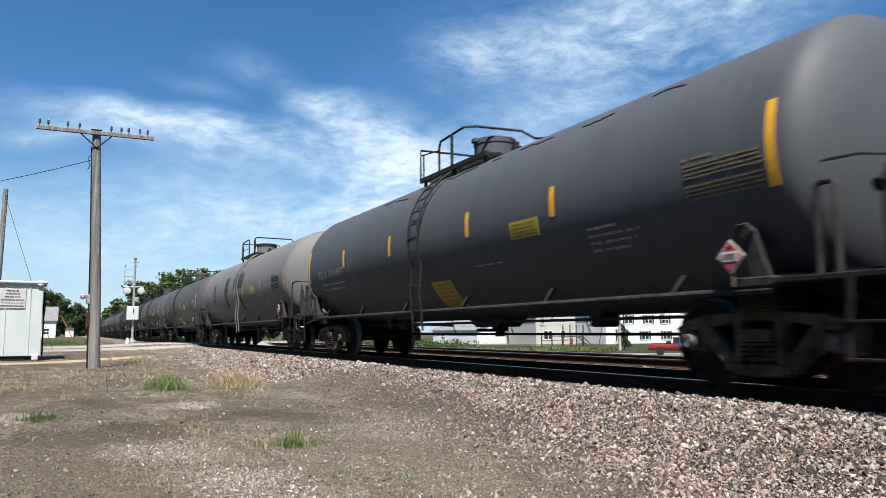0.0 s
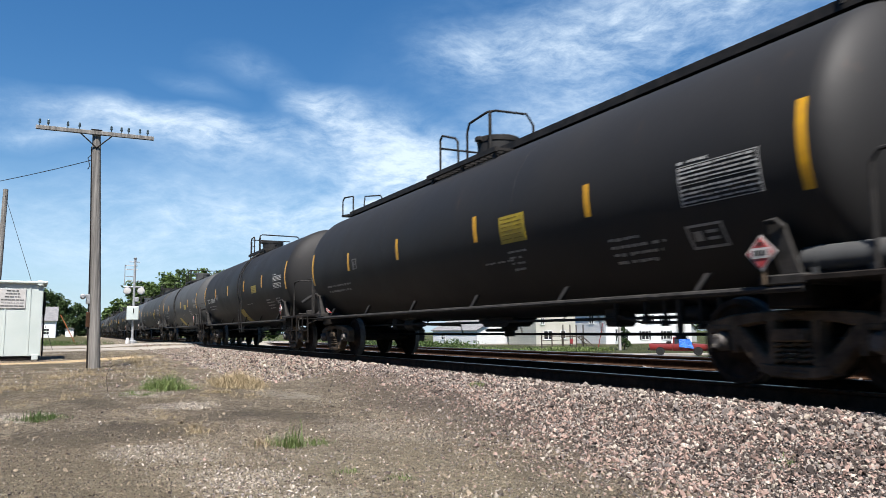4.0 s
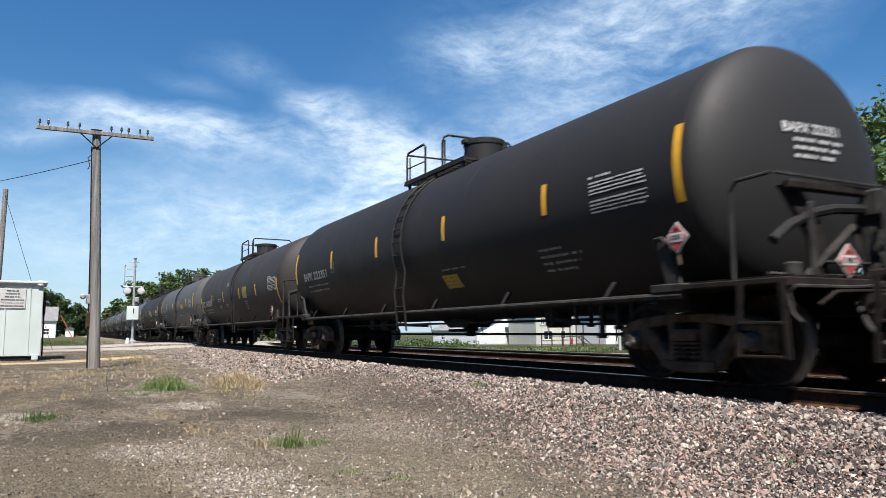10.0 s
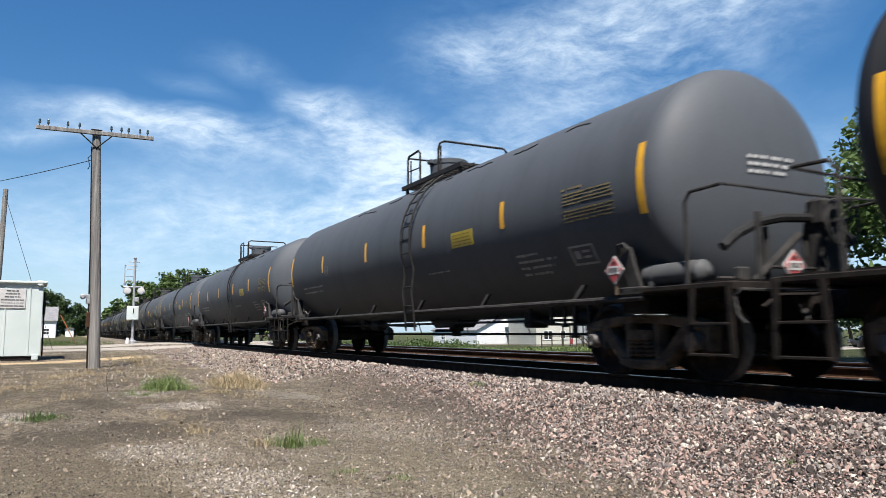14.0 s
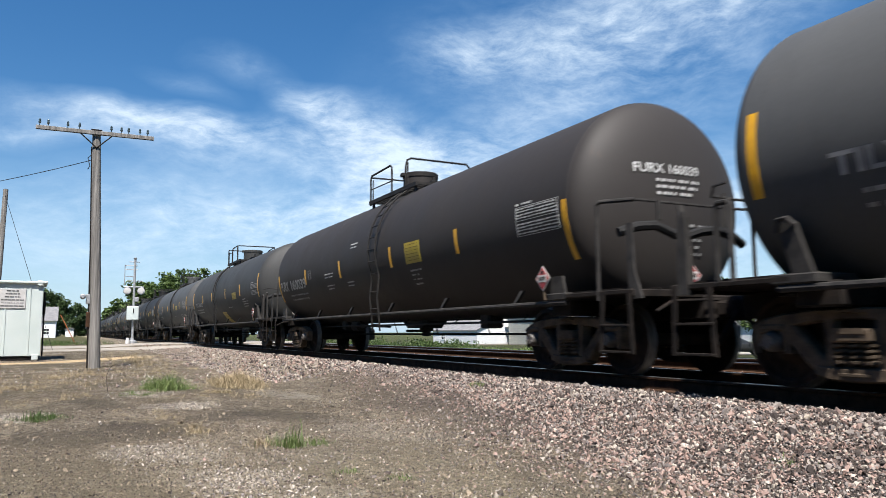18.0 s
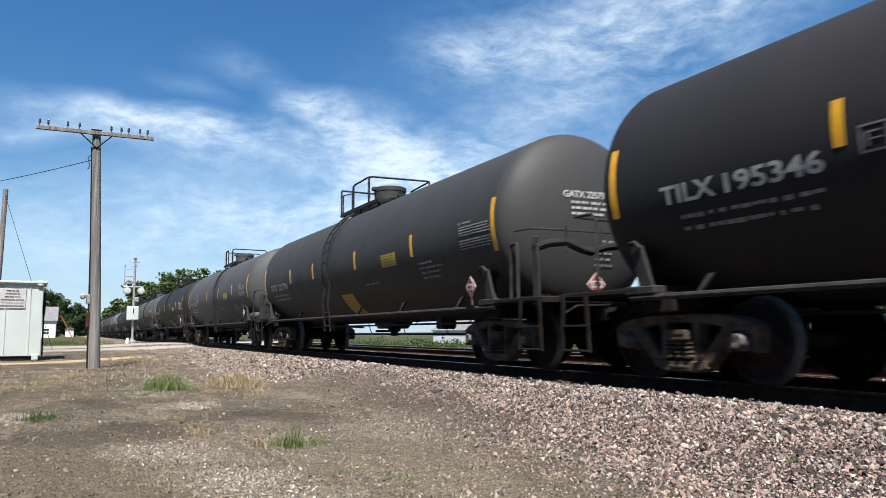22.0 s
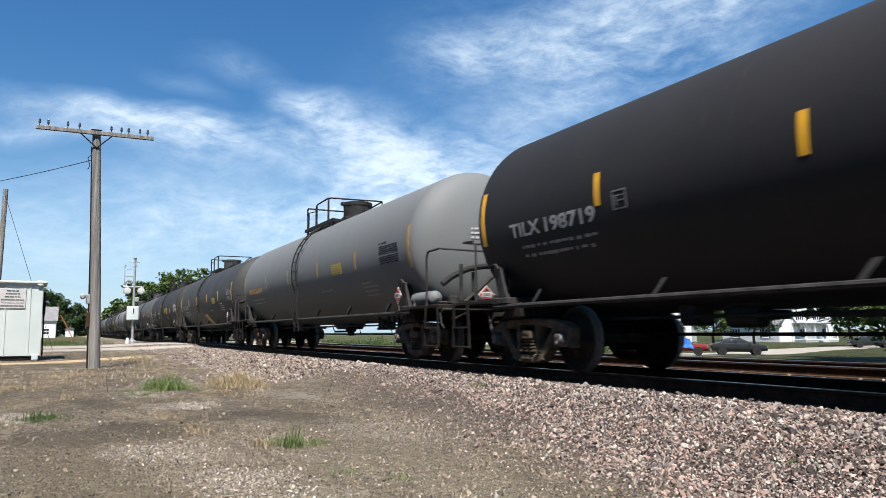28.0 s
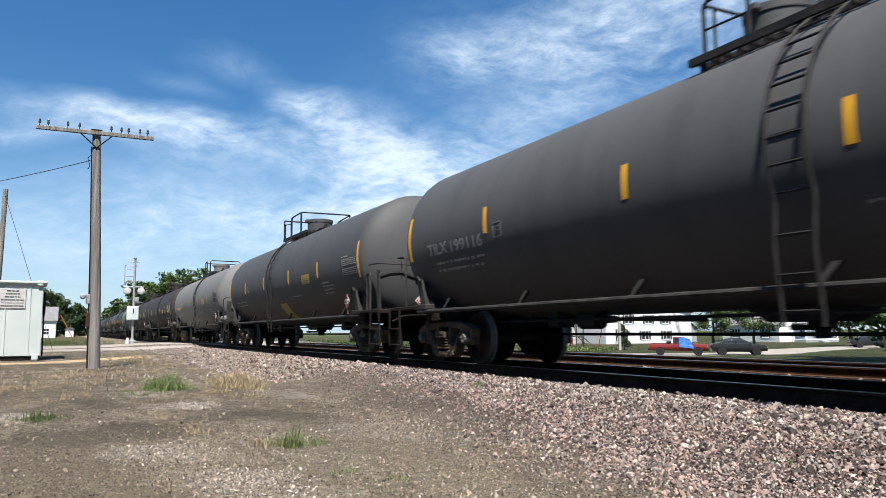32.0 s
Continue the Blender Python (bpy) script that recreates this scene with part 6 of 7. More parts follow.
# trucks: cast side frames on two wheelsets, in the space of the truck's centre on the rail
def side_frame_shape():
    """A cast truss: bowed top chord, broad raking struts and a spring seat, with open windows between."""
    s = Shape()

    def bar(line, w0=-0.07, w1=0.09):
        """A bar of changing depth through (x, z, half depth), its outer face bevelled."""
        n = len(line)
        vs, fs = [], []
        for i, (x, z, h) in enumerate(line):
            a, b = line[max(i - 1, 0)], line[min(i + 1, n - 1)]
            d = Vector((b[0] - a[0], b[1] - a[1])).normalized()
            nx, nz = -d.y, d.x
            for q, y in ((-1, w1), (-1, w0 + 0.03), (-0.72, w0), (0.72, w0), (1, w0 + 0.03), (1, w1)):
                vs.append((x + nx * h * q, y, z + nz * h * q))
        for i in range(n - 1):
            fs += [(i * 6 + j, i * 6 + (j + 1) % 6, (i + 1) * 6 + (j + 1) % 6, (i + 1) * 6 + j) for j in range(6)]
        fs += [tuple(range(6))[::-1], tuple((n - 1) * 6 + j for j in range(6))]
        s.add(vs, fs)

    bar([(-1.1, 0.56, 0.06), (-0.98, 0.61, 0.075), (-0.75, 0.66, 0.075), (-0.45, 0.7, 0.06), (0, 0.72, 0.055), (0.45, 0.7, 0.06), (0.75, 0.66, 0.075), (0.98, 0.61, 0.075), (1.1, 0.56, 0.06)])
    for k in (-1, 1):
        bar([(k * 0.74, 0.6, 0.1), (k * 0.6, 0.46, 0.085), (k * 0.44, 0.3, 0.085), (k * 0.3, 0.2, 0.09)])
        bar([(k * 0.27, 0.16, 0.06), (k * 0.25, 0.4, 0.05), (k * 0.25, 0.7, 0.07)])
        for x in (k * 0.889 - 0.17, k * 0.889 + 0.17):
            bar([(x, 0.34, 0.035), (x, 0.45, 0.045), (x, 0.6, 0.06)])
        s.box((k * 0.889, 0, 0.6), (0.3, 0.17, 0.07), ch=0.02)
    bar([(-0.4, 0.2, 0.05), (-0.25, 0.17, 0.065), (0, 0.165, 0.07), (0.25, 0.17, 0.065), (0.4, 0.2, 0.05)], -0.09, 0.12)
    s.box((0, -0.09, 0.74), (0.26, 0.05, 0.04), ch=0.01)
    s.box((0, -0.085, 0.165), (0.3, 0.03, 0.04), ch=0.01)
    return s


def spring_shape():
    s = Shape()
    for x in (-0.15, 0.0, 0.15):
        pts = [(x + 0.06 * math.cos(a), -0.05 + 0.06 * math.sin(a), 0.24 + 0.2 * a / (2 * math.pi * 4)) for a in [2 * math.pi * 4 * i / 32 for i in range(33)]]
        s.tube(pts, 0.018, 5)
    s.box((0, -0.03, 0.52), (0.4, 0.24, 0.13), ch=0.02)
    s.box((0, -0.15, 0.56), (0.3, 0.02, 0.05))
    return s


def bolster_shape():
    s = Shape()
    s.box((0, 0, 0.6), (0.38, 1.9, 0.2), ch=0.03)
    s.box((0, 0, 0.74), (0.36, 0.5, 0.12), ch=0.02)
    for x in (-0.42, 0.42):
        s.box((x, 0, 0.42), (0.08, 1.6, 0.13), ch=0.02)
        for y in (-0.75, 0.75):
            s.box((x * 1.03, y, 0.45), (0.07, 0.09, 0.3), ch=0.02)
    return s


def wheelset_shape():
    s = Shape()
    r = 0.457
    for k in (-1, 1):
        prof = [(0.66, 0.11), (0.665, 0.2), (0.7, 0.34), (0.675, 0.37), (0.675, 0.482), (0.695, 0.487), (0.71, 0.462), (0.81, r), (0.815, 0.4), (0.77, 0.37), (0.75, 0.24), (0.83, 0.14), (0.84, 0.1)]
        s.lathe([(k * a, q) for a, q in prof], (0, 0, 0), "y", 40)
        for i in range(6):
            a = i * math.pi / 3
            s.lathe([(k * 0.76, 0.02), (k * 0.772, 0.02)], (0.29 * math.cos(a), 0, 0.29 * math.sin(a)), "y", 8)
    s.lathe([(-0.95, 0.075), (-0.84, 0.09), (0, 0.082), (0.84, 0.09), (0.95, 0.075)], (0, 0, 0), "y", 16)
    return s


def bearing_shape():
    s = Shape()
    for k in (-1, 1):
        s.lathe([(k * 0.9, 0.1), (k * 1.06, 0.105), (k * 1.09, 0.095), (k * 1.13, 0.07)], (0, 0, 0), "y", 16)
        for i in range(3):
            a = i * 2 * math.pi / 3
            s.lathe([(k * 1.1, 0.022), (k * 1.145, 0.022)], (0.06 * math.cos(a), 0, 0.06 * math.sin(a)), "y", 6)
    return s


FRONT_WHEELS, REAR_WHEELS = [], []


def add_truck(car, x):
    tr = part("truck", pooled("truck_bolster", bolster_shape, IRON), IRON, car, "four-wheel freight truck of cast steel", pose(x, 0, 0))
    for y in (-0.985, 0.985):
        part("side_frame", pooled("side_frame", side_frame_shape, FRAME), FRAME, tr, at=pose(0, y, 0))
        part("spring_nest", pooled("spring_nest", spring_shape, FRAME), FRAME, tr, at=pose(0, y, 0))
    for dx, pool in ((0.889, FRONT_WHEELS), (-0.889, REAR_WHEELS)):
        key = ("wheelset", "wheel")
        if key not in POOL:
            me = wheelset_shape().mesh("wheelset", WHEEL)
            me.materials.append(TREAD)
            me.materials.append(CAP)
            bs = bearing_shape().mesh("caps", CAP)
            bm = bmesh.new()
            bm.from_mesh(me)
            for f in bm.faces:
                c = f.calc_center_median()
                r = math.hypot(c.x, c.z)
                if 0.44 < r < 0.475 and 0.7 < abs(c.y) < 0.82:
                    f.material_index = 1
            n = len(bm.faces)
            bm.from_mesh(bs)
            bm.faces.ensure_lookup_table()
            for f in bm.faces[n:]:
                f.material_index = 2
            bm.to_mesh(me)
            bm.free()
            bpy.data.meshes.remove(bs)
            POOL[key] = me
        pool.append(part("wheelset", POOL[key], WHEEL, tr, at=pose(dx, 0, 0.457)))


def walkway_shape():
    s = Shape()
    s.box((0, 0, 3.9), (15.6, 0.75, 0.06), ch=0.01)
    for y in (-0.36, 0.36):
        s.box((0, y, 3.9), (15.6, 0.04, 0.12))
    for i in range(12):
        s.box((-7.7 + i * 1.4, 0, 3.83), (0.08, 0.6, 0.1))
    s.plate([(7.8, -0.36), (8.15, -0.5), (8.15, 0.5), (7.8, 0.36)], 0.06, lambda a, b, d: (a, b, 3.86 + d))
    s.plate([(-7.8, -0.36), (-8.15, -0.5), (-8.15, 0.5), (-7.8, 0.36)], 0.06, lambda a, b, d: (a, b, 3.86 + d))
    return s


def end_hoop_shape(near):
    if near:
        return Shape().tube([(7.35, -0.42, 3.88), (7.35, -0.42, 4.36), (7.42, -0.4, 4.44), (7.86, -0.1, 4.46), (7.86, -0.05, 3.9)], 0.022, 6)
    return Shape().tube([(8.05, 0.5, 3.9), (8.05, 0.5, 4.3), (7.9, 0.5, 4.38), (7.45, 0.4, 4.36), (7.45, 0.4, 3.9)], 0.022, 6)


def end_ladder_shape():
    s = Shape()
    for y in (0.35, 0.75):
        s.tube([(8.42, y, 1.1), (8.22, y, 3.9)], 0.022, 6)
    for i in range(9):
        s.tube([(8.41 - i * 0.0214, 0.35, 1.3 + i * 0.3), (8.41 - i * 0.0214, 0.75, 1.3 + i * 0.3)], 0.013, 6)
    return s


def bead_shape():
    s = Shape()
    s.tube([(-7, 0.0, 4.02), (7, 0.0, 4.02)], 0.02, 6)
    for i in range(15):
        s.tube([(-7 + i, 0, 3.78), (-6.75 + i, 0, 4.02)], 0.015, 5)
    return s


def scrawl_shapes(rng):
    """Looping graffiti outlines on the flank, of no letters."""
    out = []
    for i in range(6):
        x0, w, h = -4.0 + i * 0.78, rng.uniform(0.3, 0.46), rng.uniform(0.24, 0.36)
        for q in (1.0, 0.55):
            pts = []
            for j in range(19):
                a = 2 * math.pi * j / 18 + i
                pts.append(on_tank(x0 + q * (w * math.cos(a) + 0.09 * math.sin(3 * a + i)), 1.62 + q * h * math.sin(a) * (0.8 + 0.3 * math.cos(2 * a + i)), 0.003))
            out.append(Shape().tube(pts, 0.008, 4))
    return out


# makes of car: plain (yellow patch low on the flank), braced (air tank at the end), slim (low stripes, slim rails), deck (long top walkway), old (odd single cars)
MAKE = {k: m for m, ks in (("plain", (-1, 0, 2, 3, 6, 17, 19, 22, 29, 32)), ("slim", (11, 18, 30)), ("deck", (4, 7, 13, 26)), ("old", (1, 9, 10, 25, 28))) for k in ks}
HIGH = (0, 5, 8, 10, 12, 14, 15, 16, 21, 23, 24, 27, 31)
NO_AIR_TANK = (1, 5, 9, 10, 24, 27)
# how far the second to fifth stripe stand from their usual places
SHIFT = {0: (0.0, -0.06, 0.07, -0.43), 7: (-0.07, -0.12, -0.17, -0.28), 8: (0.1, 0.39, 0.15, 0.26), 9: (0.47, 0.62, 0.2, 0.0), 10: (0.35, 0.47, 0.43, 0.61), 11: (0.0, 0.0, 0.15, 0.06), 12: (0.05, 0.64, 0.11, 0.36),
         14: (0.13, 0.36, 0.17, 0.05), 17: (-0.13, -0.2, -0.12, 0.0), 19: (0.0, -0.18, -0.09, 0.0), 20: (0.0, 0.43, 0.45, 0.16), 21: (0.1, 0.11, 0.0, -0.09), 22: (0.3, -0.33, -0.24, 0.02), 23: (0.13, 0.2, 0.0, 0.2),
         24: (0.15, 0.2, -0.17, 0.1), 25: (0.0, 0.0, -0.14, 0.13), 28: (0.4, 0.32, 0.1, 0.1), 29: (0.16, -0.03, 0.0, 0.02), 31: (0.05, 0.45, 0.08, -0.1)}
LADDER = {"plain": -0.78, "braced": 1.0, "slim": 0.7, "old": 0.7}
LADDER_OF = {0: -0.45, 9: 0.6, 10: -0.04, 24: -0.09, 25: 1.0, 28: -0.43}
HATCH_OF = {0: 0.0, 1: -1.0, 7: -0.1, 9: -0.7, 10: 0.75, 13: 0.0, 25: -0.6, 28: 0.6}


WIDE = {10: 0.08}


def wider(d):
    """A tank grown by d in width, resting as low as before."""
    k = 1 + d / (2 * RT)
    return Matrix.Translation((0, 0, ZT * (1 - k) + d / 2)) @ Matrix.Diagonal((1, k, k, 1))


def tank_car(k, look_of, words, ink=None, extra=()):
    """One tank car with all its parts. words: what its flank reads, or nothing."""
    rng = random.Random(500 + k)
    make = MAKE.get(k, "braced")
    paint = PAINT[look_of]
    pale = look_of in ("light", "pale")
    tone = {"grey": "dark grey", "blue": "blue-grey", "dark": "charcoal grey", "black": "black", "brown": "grimy brown-black", "light": "pale grey", "pale": "weathered pale grey"}[look_of]
    tail = "with a long top walkway" if make == "deck" else "with a hatch platform on top"
    if "graffiti" in extra:
        tail = "with pale graffiti on its flank"
    elif "diag" in extra:
        tail = "with a yellow flank patch"
    elif "blots" in extra:
        tail = "with black painted-out patches"
    car = thing("tank_car", pose(-30.0 - 18.1 * k, 0, 0), tone + " railway tank car " + tail, "tank car", "tank cars of the train")
    steel = paint if pale else BLACK
    # tank, seams, stripes
    lift = WIDE.get(k, 0.0)
    tank = part("tank", pooled("tank", tank_shape, paint), paint, car, tone + " painted steel tank", wider(lift))
    for x in (-SEAM, -2.6, 2.6, SEAM):
        part("weld_seam", pooled("weld_seam", seam_shape, paint), paint, tank, at=pose(x, 0, 0))
    film = GOLD if pale else YELLOW
    long_z, short_z = ((1.53, 2.33), (1.9, 2.32)) if make == "slim" else ((1.92, 2.76), (2.13, 2.55)) if k in HIGH else ((1.83, 2.67), (2.02, 2.44))
    d = SHIFT.get(k, (0.0, 0.0, 0.0, 0.0))
    for i, x in enumerate((-7.58, -4.7 + d[0], -1.75 + d[1], 1.5 + d[2], 4.45 + d[3], 7.6)):
        if "blots" in extra and i < 3:
            continue
        lo, hi = long_z if i in (0, 5) else short_z
        key = "stripe_%.2f_%.2f" % (lo, hi)
        part("reflective_stripe", pooled(key, (lambda lo=lo, hi=hi: patch(-0.055, 0.055, lo, hi)), film), film, tank, "yellow reflective strip", pose(x, 0, 0))
    # top works
    hx = HATCH_OF.get(k, -0.2)
    if make == "deck":
        part("walkway", pooled("walkway", walkway_shape, BLACK), BLACK, car)
        for turn in (0, 180):
            part("walkway_hoop", pooled("hoop_near", lambda: end_hoop_shape(True), BLACK), BLACK, car, at=pose(0, 0, 0, 0, 0, turn))
            part("walkway_hoop", pooled("hoop_far", lambda: end_hoop_shape(False), BLACK), BLACK, car, at=pose(0, 0, 0, 0, 0, turn))
        part("end_ladder", pooled("end_ladder", end_ladder_shape, BLACK), BLACK, car)
        kind, rx, px = "arch", 0.45, 0.0
    else:
        lx = LADDER_OF.get(k, LADDER[make])
        rails = steel if "blots" in extra else BLACK
        lad = part("ladder", pooled("stile", stile_shape(-0.21), rails), rails, car, at=pose(lx, 0, 0))
        part("stile", pooled("stile", stile_shape(-0.21), rails), rails, lad, at=pose(0.42, 0, 0))
        pts = ladder_rail(0)
        for i in range(12):
            f = 0.4 + i * (len(pts) - 1.6) / 11
            a, b = Vector(pts[int(f)]), Vector(pts[min(int(f) + 1, len(pts) - 1)])
            part("rung", pooled("rung", rung_shape, rails), rails, lad, at=Matrix.Translation(a.lerp(b, f - int(f))))
        kind, rx, px = {"plain": ("frame", 0.0, 0.0), "braced": ("gate_short", 0.0, 0.85), "slim": ("gate_long", 0.0, 0.3), "old": ("gate_back", 0.0, -0.4)}[make]
        if k in (0, 24):
            kind = "wavy"
        elif k in (10, 25):
            kind, px = "gate_mid", 0.35
        elif k == 28:
            kind, px = "frame", -0.2
    part("hatch_platform", pooled("platform", platform_shape, BLACK), BLACK, car, at=pose(px, 0, lift))
    part("railing", pooled("railing_" + kind, (lambda kind=kind: railing_shape(kind)), BLACK), BLACK, car, at=pose(rx, 0, lift))
    hatch = part("hatch", pooled("hatch", hatch_shape, paint if look_of != "light" else BLACK), BLACK, car, at=pose(hx, 0, lift))
    lid_paint = paint if make in ("plain", "braced") else BLACK
    part("lid", pooled("lid", lid_shape, lid_paint), lid_paint, hatch)
    part("valve", pooled("valve", valve_shape, BLACK), BLACK, car, at=pose(hx, 0, lift))
    part("vent", pooled("vent", vent_shape, BLACK), BLACK, car, at=pose(hx, 0, lift))
    if "beads" in extra:
        part("top_rail", pooled("top_rail", bead_shape, BLACK), BLACK, car)
    # side rails, saddles, ends
    for side in (-1, 1):
        sill = part("side_rail", pooled("side_rail", sill_shape, GREYED), GREYED, car, at=pose(0, side * 1.38, 0.955))
        for i in range(6):
            part("strut", pooled("strut", strut_shape, GREYED), GREYED, sill, at=pose(-6.4 + i * 2.5, 0 if side < 0 else -0.1, 0.02))
        saddle, ks = (low_saddle_shape, "low_saddle") if make == "slim" else (saddle_shape, "saddle")
        for x in (-7.25, 7.25):
            part("saddle", pooled(ks, saddle, GREYED), GREYED, car, at=pose(x, side * 1.42, 0.98, 0, 0, 0 if side < 0 else 180))
    hk = {"plain": "posts", "slim": "slim"}.get(make, "posts" if k == 20 else "low" if k == 9 else "tall")
    tank_at = 7.05 if k == 0 else {"plain": 6.85, "slim": 7.05}.get(make, 7.08)
    for end in (0, 180):
        turn = pose(0, 0, 0, 0, 0, end)
        deck = part("end_platform", pooled("end_platform", end_platform_shape, IRON), IRON, car, at=turn)
        part("grating", pooled("grating", grating_shape, IRON), IRON, deck, kind="stuff")
        part("stub_sill", pooled("stub_sill", stub_shape, IRON), IRON, car, at=turn)
        part("coupler", pooled("coupler", coupler_shape, IRON), IRON, car, at=turn)
        part("handrail", pooled("handrail_" + hk, (lambda hk=hk: handrail_shape(hk)), GREYED), GREYED, car, at=turn)
        for y in (-1.43, 1.43):
            part("step", pooled("step", step_shape, IRON), IRON, deck, at=pose(8.5, y, 1.02))
        add_placard(car, turn @ (pose(tank_at + 0.4, -1.46, 1.58) if k == 10 else pose(tank_at, -1.48, 1.3)))
    # facing the way of travel: a placard on the end, to be seen between the cars
    add_placard(car, pose(8.7, -0.38, 1.26, 0, 0, 90))
    if make in ("plain", "slim"):
        part("brake_hose", pooled("long_hose", long_hose_shape, INK), INK, car, "thick black hose slung across the end")
    else:
        part("brake_hose", pooled("brake_hose", hose_shape, INK), INK, car)
        part("brace", pooled("brace", brace_shape, GREYED), GREYED, car)
        part("brake_gear", pooled("end_gear", end_gear_shape, GREYED), GREYED, car, "grimy brake gear housing with chain and lever")
        part("brake_rigging", pooled("rigging", rigging_shape, BLACK), BLACK, car)
        part("brake_wheel", pooled("brake_wheel", brake_wheel_shape, GREYED), FRAME, car)
        if k not in NO_AIR_TANK:
            tank_grey = PAINT["light"] if pale else PAINT["grey"]
            part("air_reservoir", pooled("air_reservoir", reservoir_shape, tank_grey), tank_grey, car, at=pose(7.8, -1.2, 1.21))
    part("brake_rod", pooled("brake_rod", pipe_shape(-0.5, 0.74, -6.2, 6.2, 0.022), BLACK), BLACK, car)
    part("train_pipe", pooled("train_pipe", pipe_shape(0.35, 0.52, -6.0, 6.0, 0.024), BLACK), BLACK, car)
    part("outlet_valve", pooled("outlet_valve", outlet_shape, BLACK), BLACK, car)
    part("brake_cylinder", pooled("brake_cylinder", brake_cylinder_shape, BLACK), BLACK, car)
    for x in (-4.3, 3.6):
        part("valve_box", pooled("valve_box", valve_box_shape, BLACK), BLACK, car, at=pose(x, -0.3, 0.78))
    tx = 7.15 if k in (9, 10) else 6.95 if make == "plain" else 7.03
    add_truck(car, tx)
    add_truck(car, -tx)
    # lettering
    ink = ink or LETTER
    base = 1.84 if make == "slim" else 1.96 if k in HIGH else 1.9
    if words:
        big = 0.27 if make == "slim" else 0.195
        for word, x0, x1 in zip(words.split(), (-7.4, -6.28) if make == "slim" else (-6.78, -5.88), (-6.55, -4.72) if make == "slim" else (-6.0, -4.76)):
            part("lettering", flank_text(word, x0, x1, base, big), ink, tank)
        part("head_lettering", head_text(words, -0.75, 0.35, 2.68, 0.13) if make == "slim" else head_text(words, -0.55, 0.3, 2.66, 0.11), LETTER if make != "old" else ink, tank)
    part("small_print", pooled("small_print_%.2f" % base, lambda: bars(-6.55, base - 0.14, [1.75, 1.62], 0.05, 0.075, random.Random(3)), FAINT), FAINT, tank, kind="stuff")
    if "blots" in extra:
        for x0, x1, z0, z1, lean in ((-4.82, -4.4, 1.93, 2.72, 0.0), (-2.17, -1.36, 2.25, 2.87, 0.0), (-2.15, -1.6, 1.64, 2.25, 0.15), (-0.33, 1.5, 2.32, 2.88, 0.0), (0.8, 1.15, 1.46, 2.06, 0.12)):
            part("painted_patch", patch(x0, x1, z0, z1, lean), PAINTOUT, tank, "dark grey painted-out patch")
    if pale and k != 1:
        part("faded_print", pooled("blot_print", lambda: bars(-6.8, 2.12, [1.9], 0.2, 0.1, random.Random(12)), GOLD), GOLD, tank, "faded yellow marks")
    part("head_print", pooled("head_print", lambda: head_bars(-0.42, 2.6, [0.75, 0.7, 0.6], 0.04, 0.05, random.Random(4)), LETTER), LETTER, tank, kind="stuff")
    if make in ("slim", "plain"):
        part("head_notice", pooled("head_notice", lambda: head_bars(0.02, 2.0, [0.42, 0.3, 0.36, 0.3, 0.36], 0.035, 0.06, random.Random(14)), FAINT), FAINT, tank, kind="stuff")
    part("square_mark", pooled("square_mark", square_frame, SCRAWL), SCRAWL, tank)
    if make in ("braced", "deck") or k == 10:
        part("arrow_frame", pooled("arrow_frame", arrow_frame, FAINT), FAINT, tank, at=pose(-0.2, 0, 0.07) if k == 10 else None)
    px0, pz1 = {"plain": (6.46, 2.4), "slim": (6.4, 2.44), "deck": (6.06, 2.38)}.get(make, (6.06, 2.46))
    print_ink = INK if pale else LETTER if look_of in ("black", "brown") else FAINT if look_of != "blue" else DULLGOLD
    part("data_panel", pooled("data_panel_" + make, lambda: data_shape(px0, pz1, make in ("slim", "deck")), print_ink), print_ink, tank, kind="stuff")
    if make != "slim":
        nz = 1.88 if make == "plain" else 1.7
        part("notice", pooled("notice_%.2f" % nz, lambda: bars(4.7, nz, [0.55, 0.95, 0.85, 0.7], 0.04, 0.05, random.Random(7)), FAINT), FAINT, tank, kind="stuff")
        part("notice", pooled("notice_b", lambda: bars(1.6, 1.66, [0.9], 0.03, 0.06, random.Random(8)), FAINT), FAINT, tank, kind="stuff")
    if "square" in extra:
        x0, z1 = {7: (3.1, 2.16), 9: (2.07, 2.42)}.get(k, (2.27, 2.31))
        plate = part("notice_plate", pooled("yellow_square_%.2f" % x0, lambda: patch(x0, x0 + 0.7, z1 - 0.41, z1), PANEL), PANEL, tank, "yellow notice panel")
        part("print", pooled("square_print_%.2f" % x0, lambda: bars(x0 + 0.06, z1 - 0.04, [0.56] * 6, 0.016, 0.045, random.Random(9), out=0.007), PANELINK), PANELINK, plate, kind="stuff")
        part("notice", pooled("square_notice_%.2f" % x0, lambda: bars(x0 + 0.1, z1 - 0.53, [0.5, 0.32, 0.36, 0.3], 0.035, 0.05, random.Random(19)), FAINT), FAINT, tank, kind="stuff")
    elif k == 10:
        low = part("low_patch", patch(1.48, 2.06, 1.34, 1.56), PANEL, tank, "small yellow reflective patch")
        part("print", bars(1.52, 1.52, [0.48] * 3, 0.014, 0.045, random.Random(21), out=0.007), PANELINK, low, kind="stuff")
        part("end_plate", pooled("end_plate", end_plate_shape, IRON), IRON, car, "dark slanted support plates under a black bar")
    else:
        x0, z1 = (2.9, 2.19) if make == "plain" else (2.8, 2.26)
        plate = part("notice_plate", pooled("yellow_panel_%.2f" % x0, lambda: patch(x0, x0 + 0.76, z1 - 0.26, z1), PANEL), PANEL, tank, "yellow notice panel")
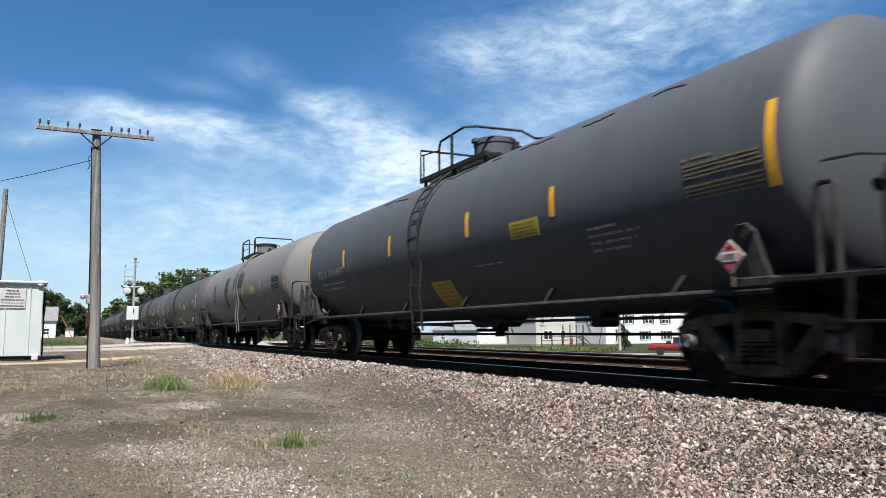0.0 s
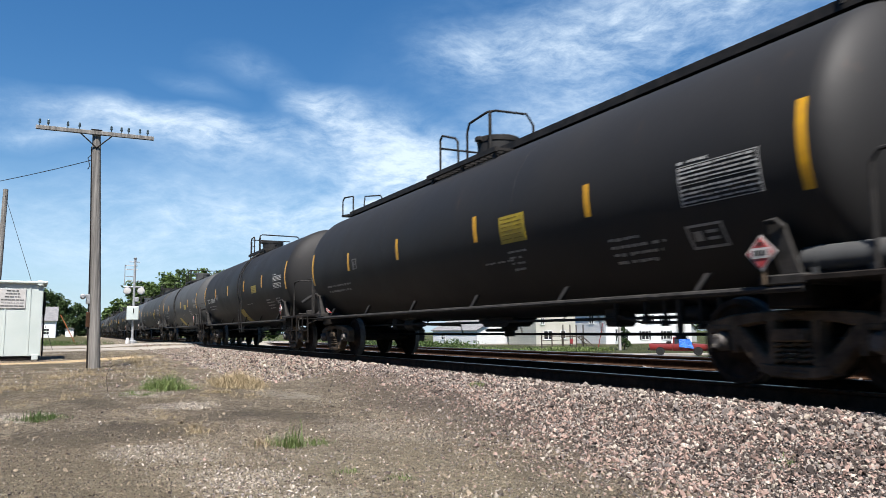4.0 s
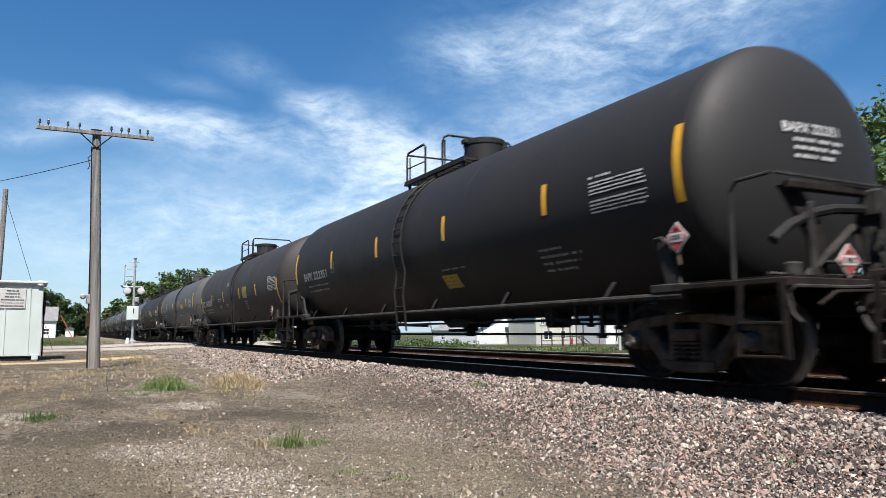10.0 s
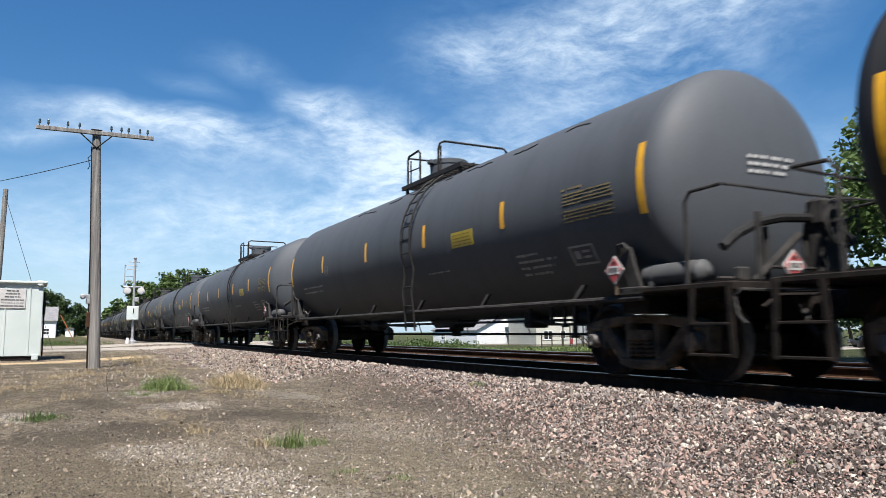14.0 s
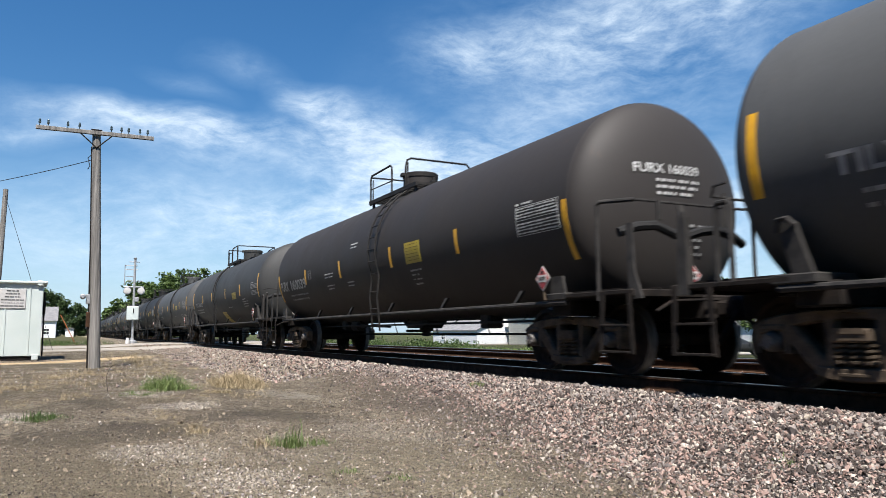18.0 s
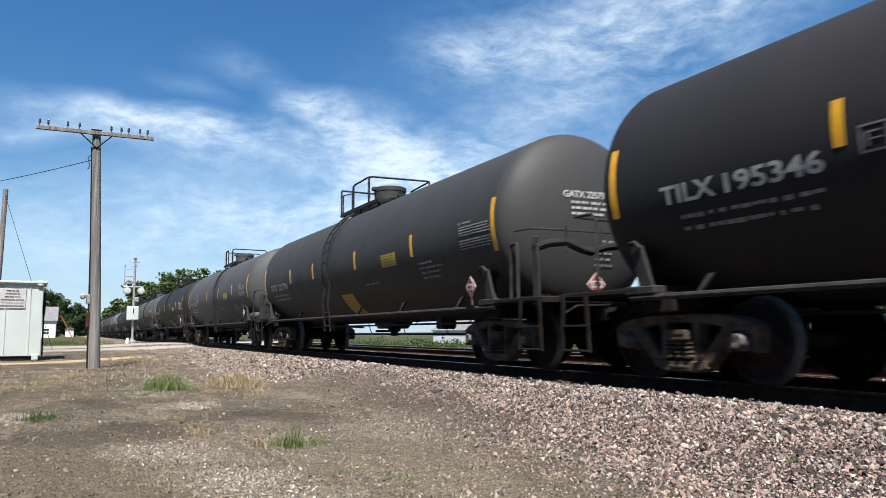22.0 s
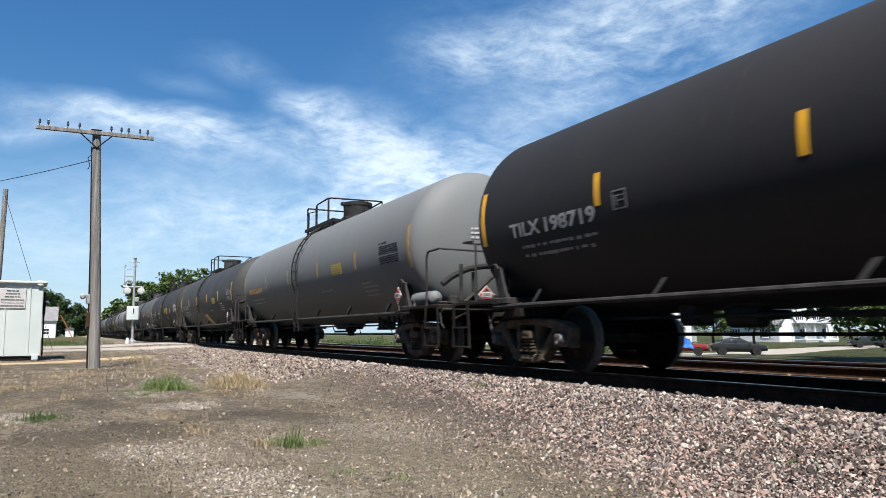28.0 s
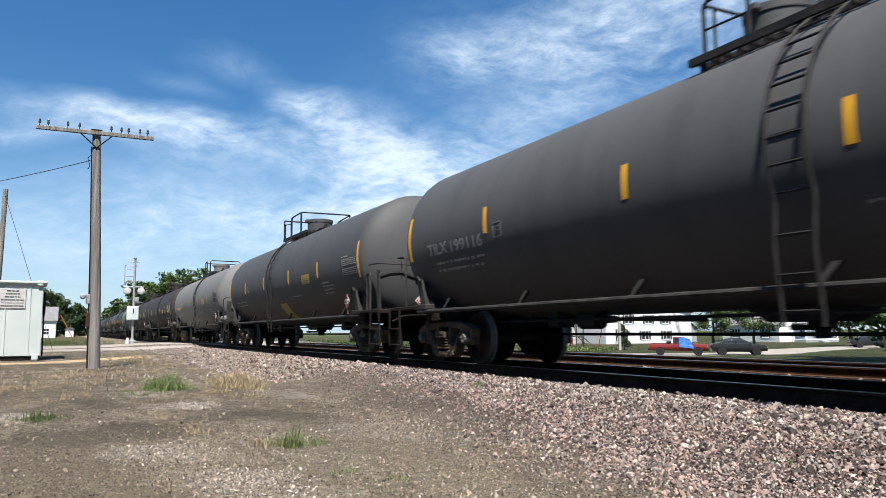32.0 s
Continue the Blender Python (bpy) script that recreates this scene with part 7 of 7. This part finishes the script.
        part("print", pooled("panel_print_%.2f" % x0, lambda: bars(x0 + 0.06, z1 - 0.045, [0.62] * 4, 0.02, 0.036, random.Random(10), out=0.007), PANELINK), PANELINK, plate, kind="stuff")
    if "diag" in extra:
        low = part("low_patch", pooled("low_patch", lambda: patch(-0.3, 0.52, 1.05, 1.5, -0.12), PANEL), PANEL, tank, "yellow reflective patch")
        part("print", pooled("low_print", lambda: bars(-0.24, 1.44, [0.68] * 6, 0.014, 0.055, random.Random(20), out=0.007), PANELINK), PANELINK, low, kind="stuff")
    if look_of == "blue":
        part("shoulder_wear", pooled("shoulder_wear", wear_shape, INK), INK, tank, "thin dark run marks")
    if make == "slim":
        for i, (x, z, w) in enumerate(((-0.95, 2.64, 0.5), (-2.95, 2.07, 0.72), (-2.9, 1.78, 0.55), (-1.35, 1.78, 0.45))):
            part("stencil_line", pooled("stencil_%d" % i, lambda: bars(x, z, [w, w * 0.85], 0.03, 0.05, random.Random(5)), LETTER), LETTER, tank, kind="stuff")
    if "graffiti" in extra:
        for line in scrawl_shapes(rng):
            part("graffiti_outline", line, SCRAWL, tank, "looping pale graffiti")
    return car


# offsets of the front stripe behind the start mark, car by car: about 18.1 m from car to car
LEAD = {-1: -13.45, 0: 4.65, 1: 22.7, 2: 40.8, 3: 58.94, 4: 77.08, 5: 95.22, 6: 113.37, 7: 131.49, 8: 149.58, 9: 168.44, 10: 186.87, 11: 204.58, 12: 222.89, 13: 241.04, 14: 259.11, 15: 277.23, 16: 295.36, 17: 313.49, 18: 331.75, 19: 349.99, 20: 368.14, 21: 386.24, 22: 404.32, 23: 422.46, 24: 440.54, 25: 458.69, 26: 476.73, 27: 494.58, 28: 512.74, 29: 530.68, 30: 548.8, 31: 566.98, 32: 585.11}
LAST_CAR = 50
for i in range(33, LAST_CAR + 1):
    LEAD[i] = LEAD[32] + 18.1 * (i - 32)
LOOKS = {
    -1: ("grey", "", None, ()),
    0: ("blue", "TILX 191497", FAINT, ("diag",)),
    1: ("pale", "", None, ("blots",)),
    2: ("grey", "TILX 360165", FAINT, ("diag",)),
    3: ("grey", "TILX 353319", FAINT, ("diag",)),
    4: ("black", "", None, ("square")),
    5: ("black", "TILX 198569", LETTER, ("diag",)),
    6: ("grey", "TILX 362047", FAINT, ("diag",)),
    7: ("dark", "HSRX 32907", FAINT, ("square", "beads")),
    8: ("blue", "TILX 188902", FAINT, ("graffiti",)),
    9: ("black", "CBGX 302024", GOLD, ("square",)),
    10: ("black", "BAPX 222351", LETTER, ()),
    11: ("brown", "FURX 160058", LETTER, ("square")),
    12: ("grey", "TILX 199106", FAINT, ()),
    13: ("black", "TILX 351660", LETTER, ("square")),
    14: ("blue", "", None, ()),
    15: ("blue", "", None, ()),
    16: ("blue", "", None, ("graffiti",)),
    17: ("grey", "TILX 363419", FAINT, ("diag",)),
    18: ("brown", "FURX 160039", LETTER, ("square")),
    19: ("dark", "TILX 363422", FAINT, ("diag",)),
    20: ("grey", "GATX 225804", PRINT, ()),
    21: ("black", "TILX 195346", LETTER, ()),
    22: ("dark", "GATX 225796", LETTER, ("diag",)),
    23: ("grey", "TILX 197644", FAINT, ()),
    24: ("black", "TILX 198752", LETTER, ("diag",)),
    25: ("grey", "GATX 225811", PRINT, ()),
    26: ("black", "", None, ("square")),
    27: ("black", "TILX 198719", LETTER, ("diag",)),
    28: ("light", "", None, ()),
    29: ("dark", "TILX 363421", FAINT, ("diag",)),
    30: ("brown", "FURX 160025", LETTER, ("square")),
    31: ("grey", "TILX 199116", FAINT, ()),
    32: ("grey", "", None, ("diag",)),
}
AFTER = ["pale", "brown", "brown", "light", "dark", "grey", "black", "dark", "grey", "black", "dark", "grey", "dark", "black", "grey", "dark", "grey", "dark"]
CARS = {}
for i in range(-1, LAST_CAR + 1):
    a, b, c, d = LOOKS.get(i) or (AFTER[(i - 33) % len(AFTER)], "", None, ())
    CARS[i] = tank_car(i, a, b, c, d)


def run(t):
    """How far the train has come at t seconds; it slows a little on the way."""
    return 18.25 * t - 0.0145 * t * t


def motions():
    for i, car in CARS.items():
        walk(car, [(float(t), pose(run(t) - LEAD[i] - 7.7, 0, 0)) for t in range(0, 33, 2)])
    for wheels in (FRONT_WHEELS, REAR_WHEELS):
        x = wheels[0].location.x
        rows = [(f / 30, Matrix.Translation((x, 0, 0.457)) @ Matrix.Rotation(run(f / 30) / 0.457, 4, "Y")) for f in range(0, 961)]
        walk(wheels[0], rows)
        for w in wheels[1:]:
            w.rotation_mode = "QUATERNION"
            w.animation_data_create()
            w.animation_data.action = wheels[0].animation_data.action
            w.animation_data.action_slot = wheels[0].animation_data.action_slot
    walk(CLOUDS, [(0.0, pose(0, -7.33, 0.578)), (32.0, pose(0, -7.33, 0.578, 0, 0, 1.1))])


motions()
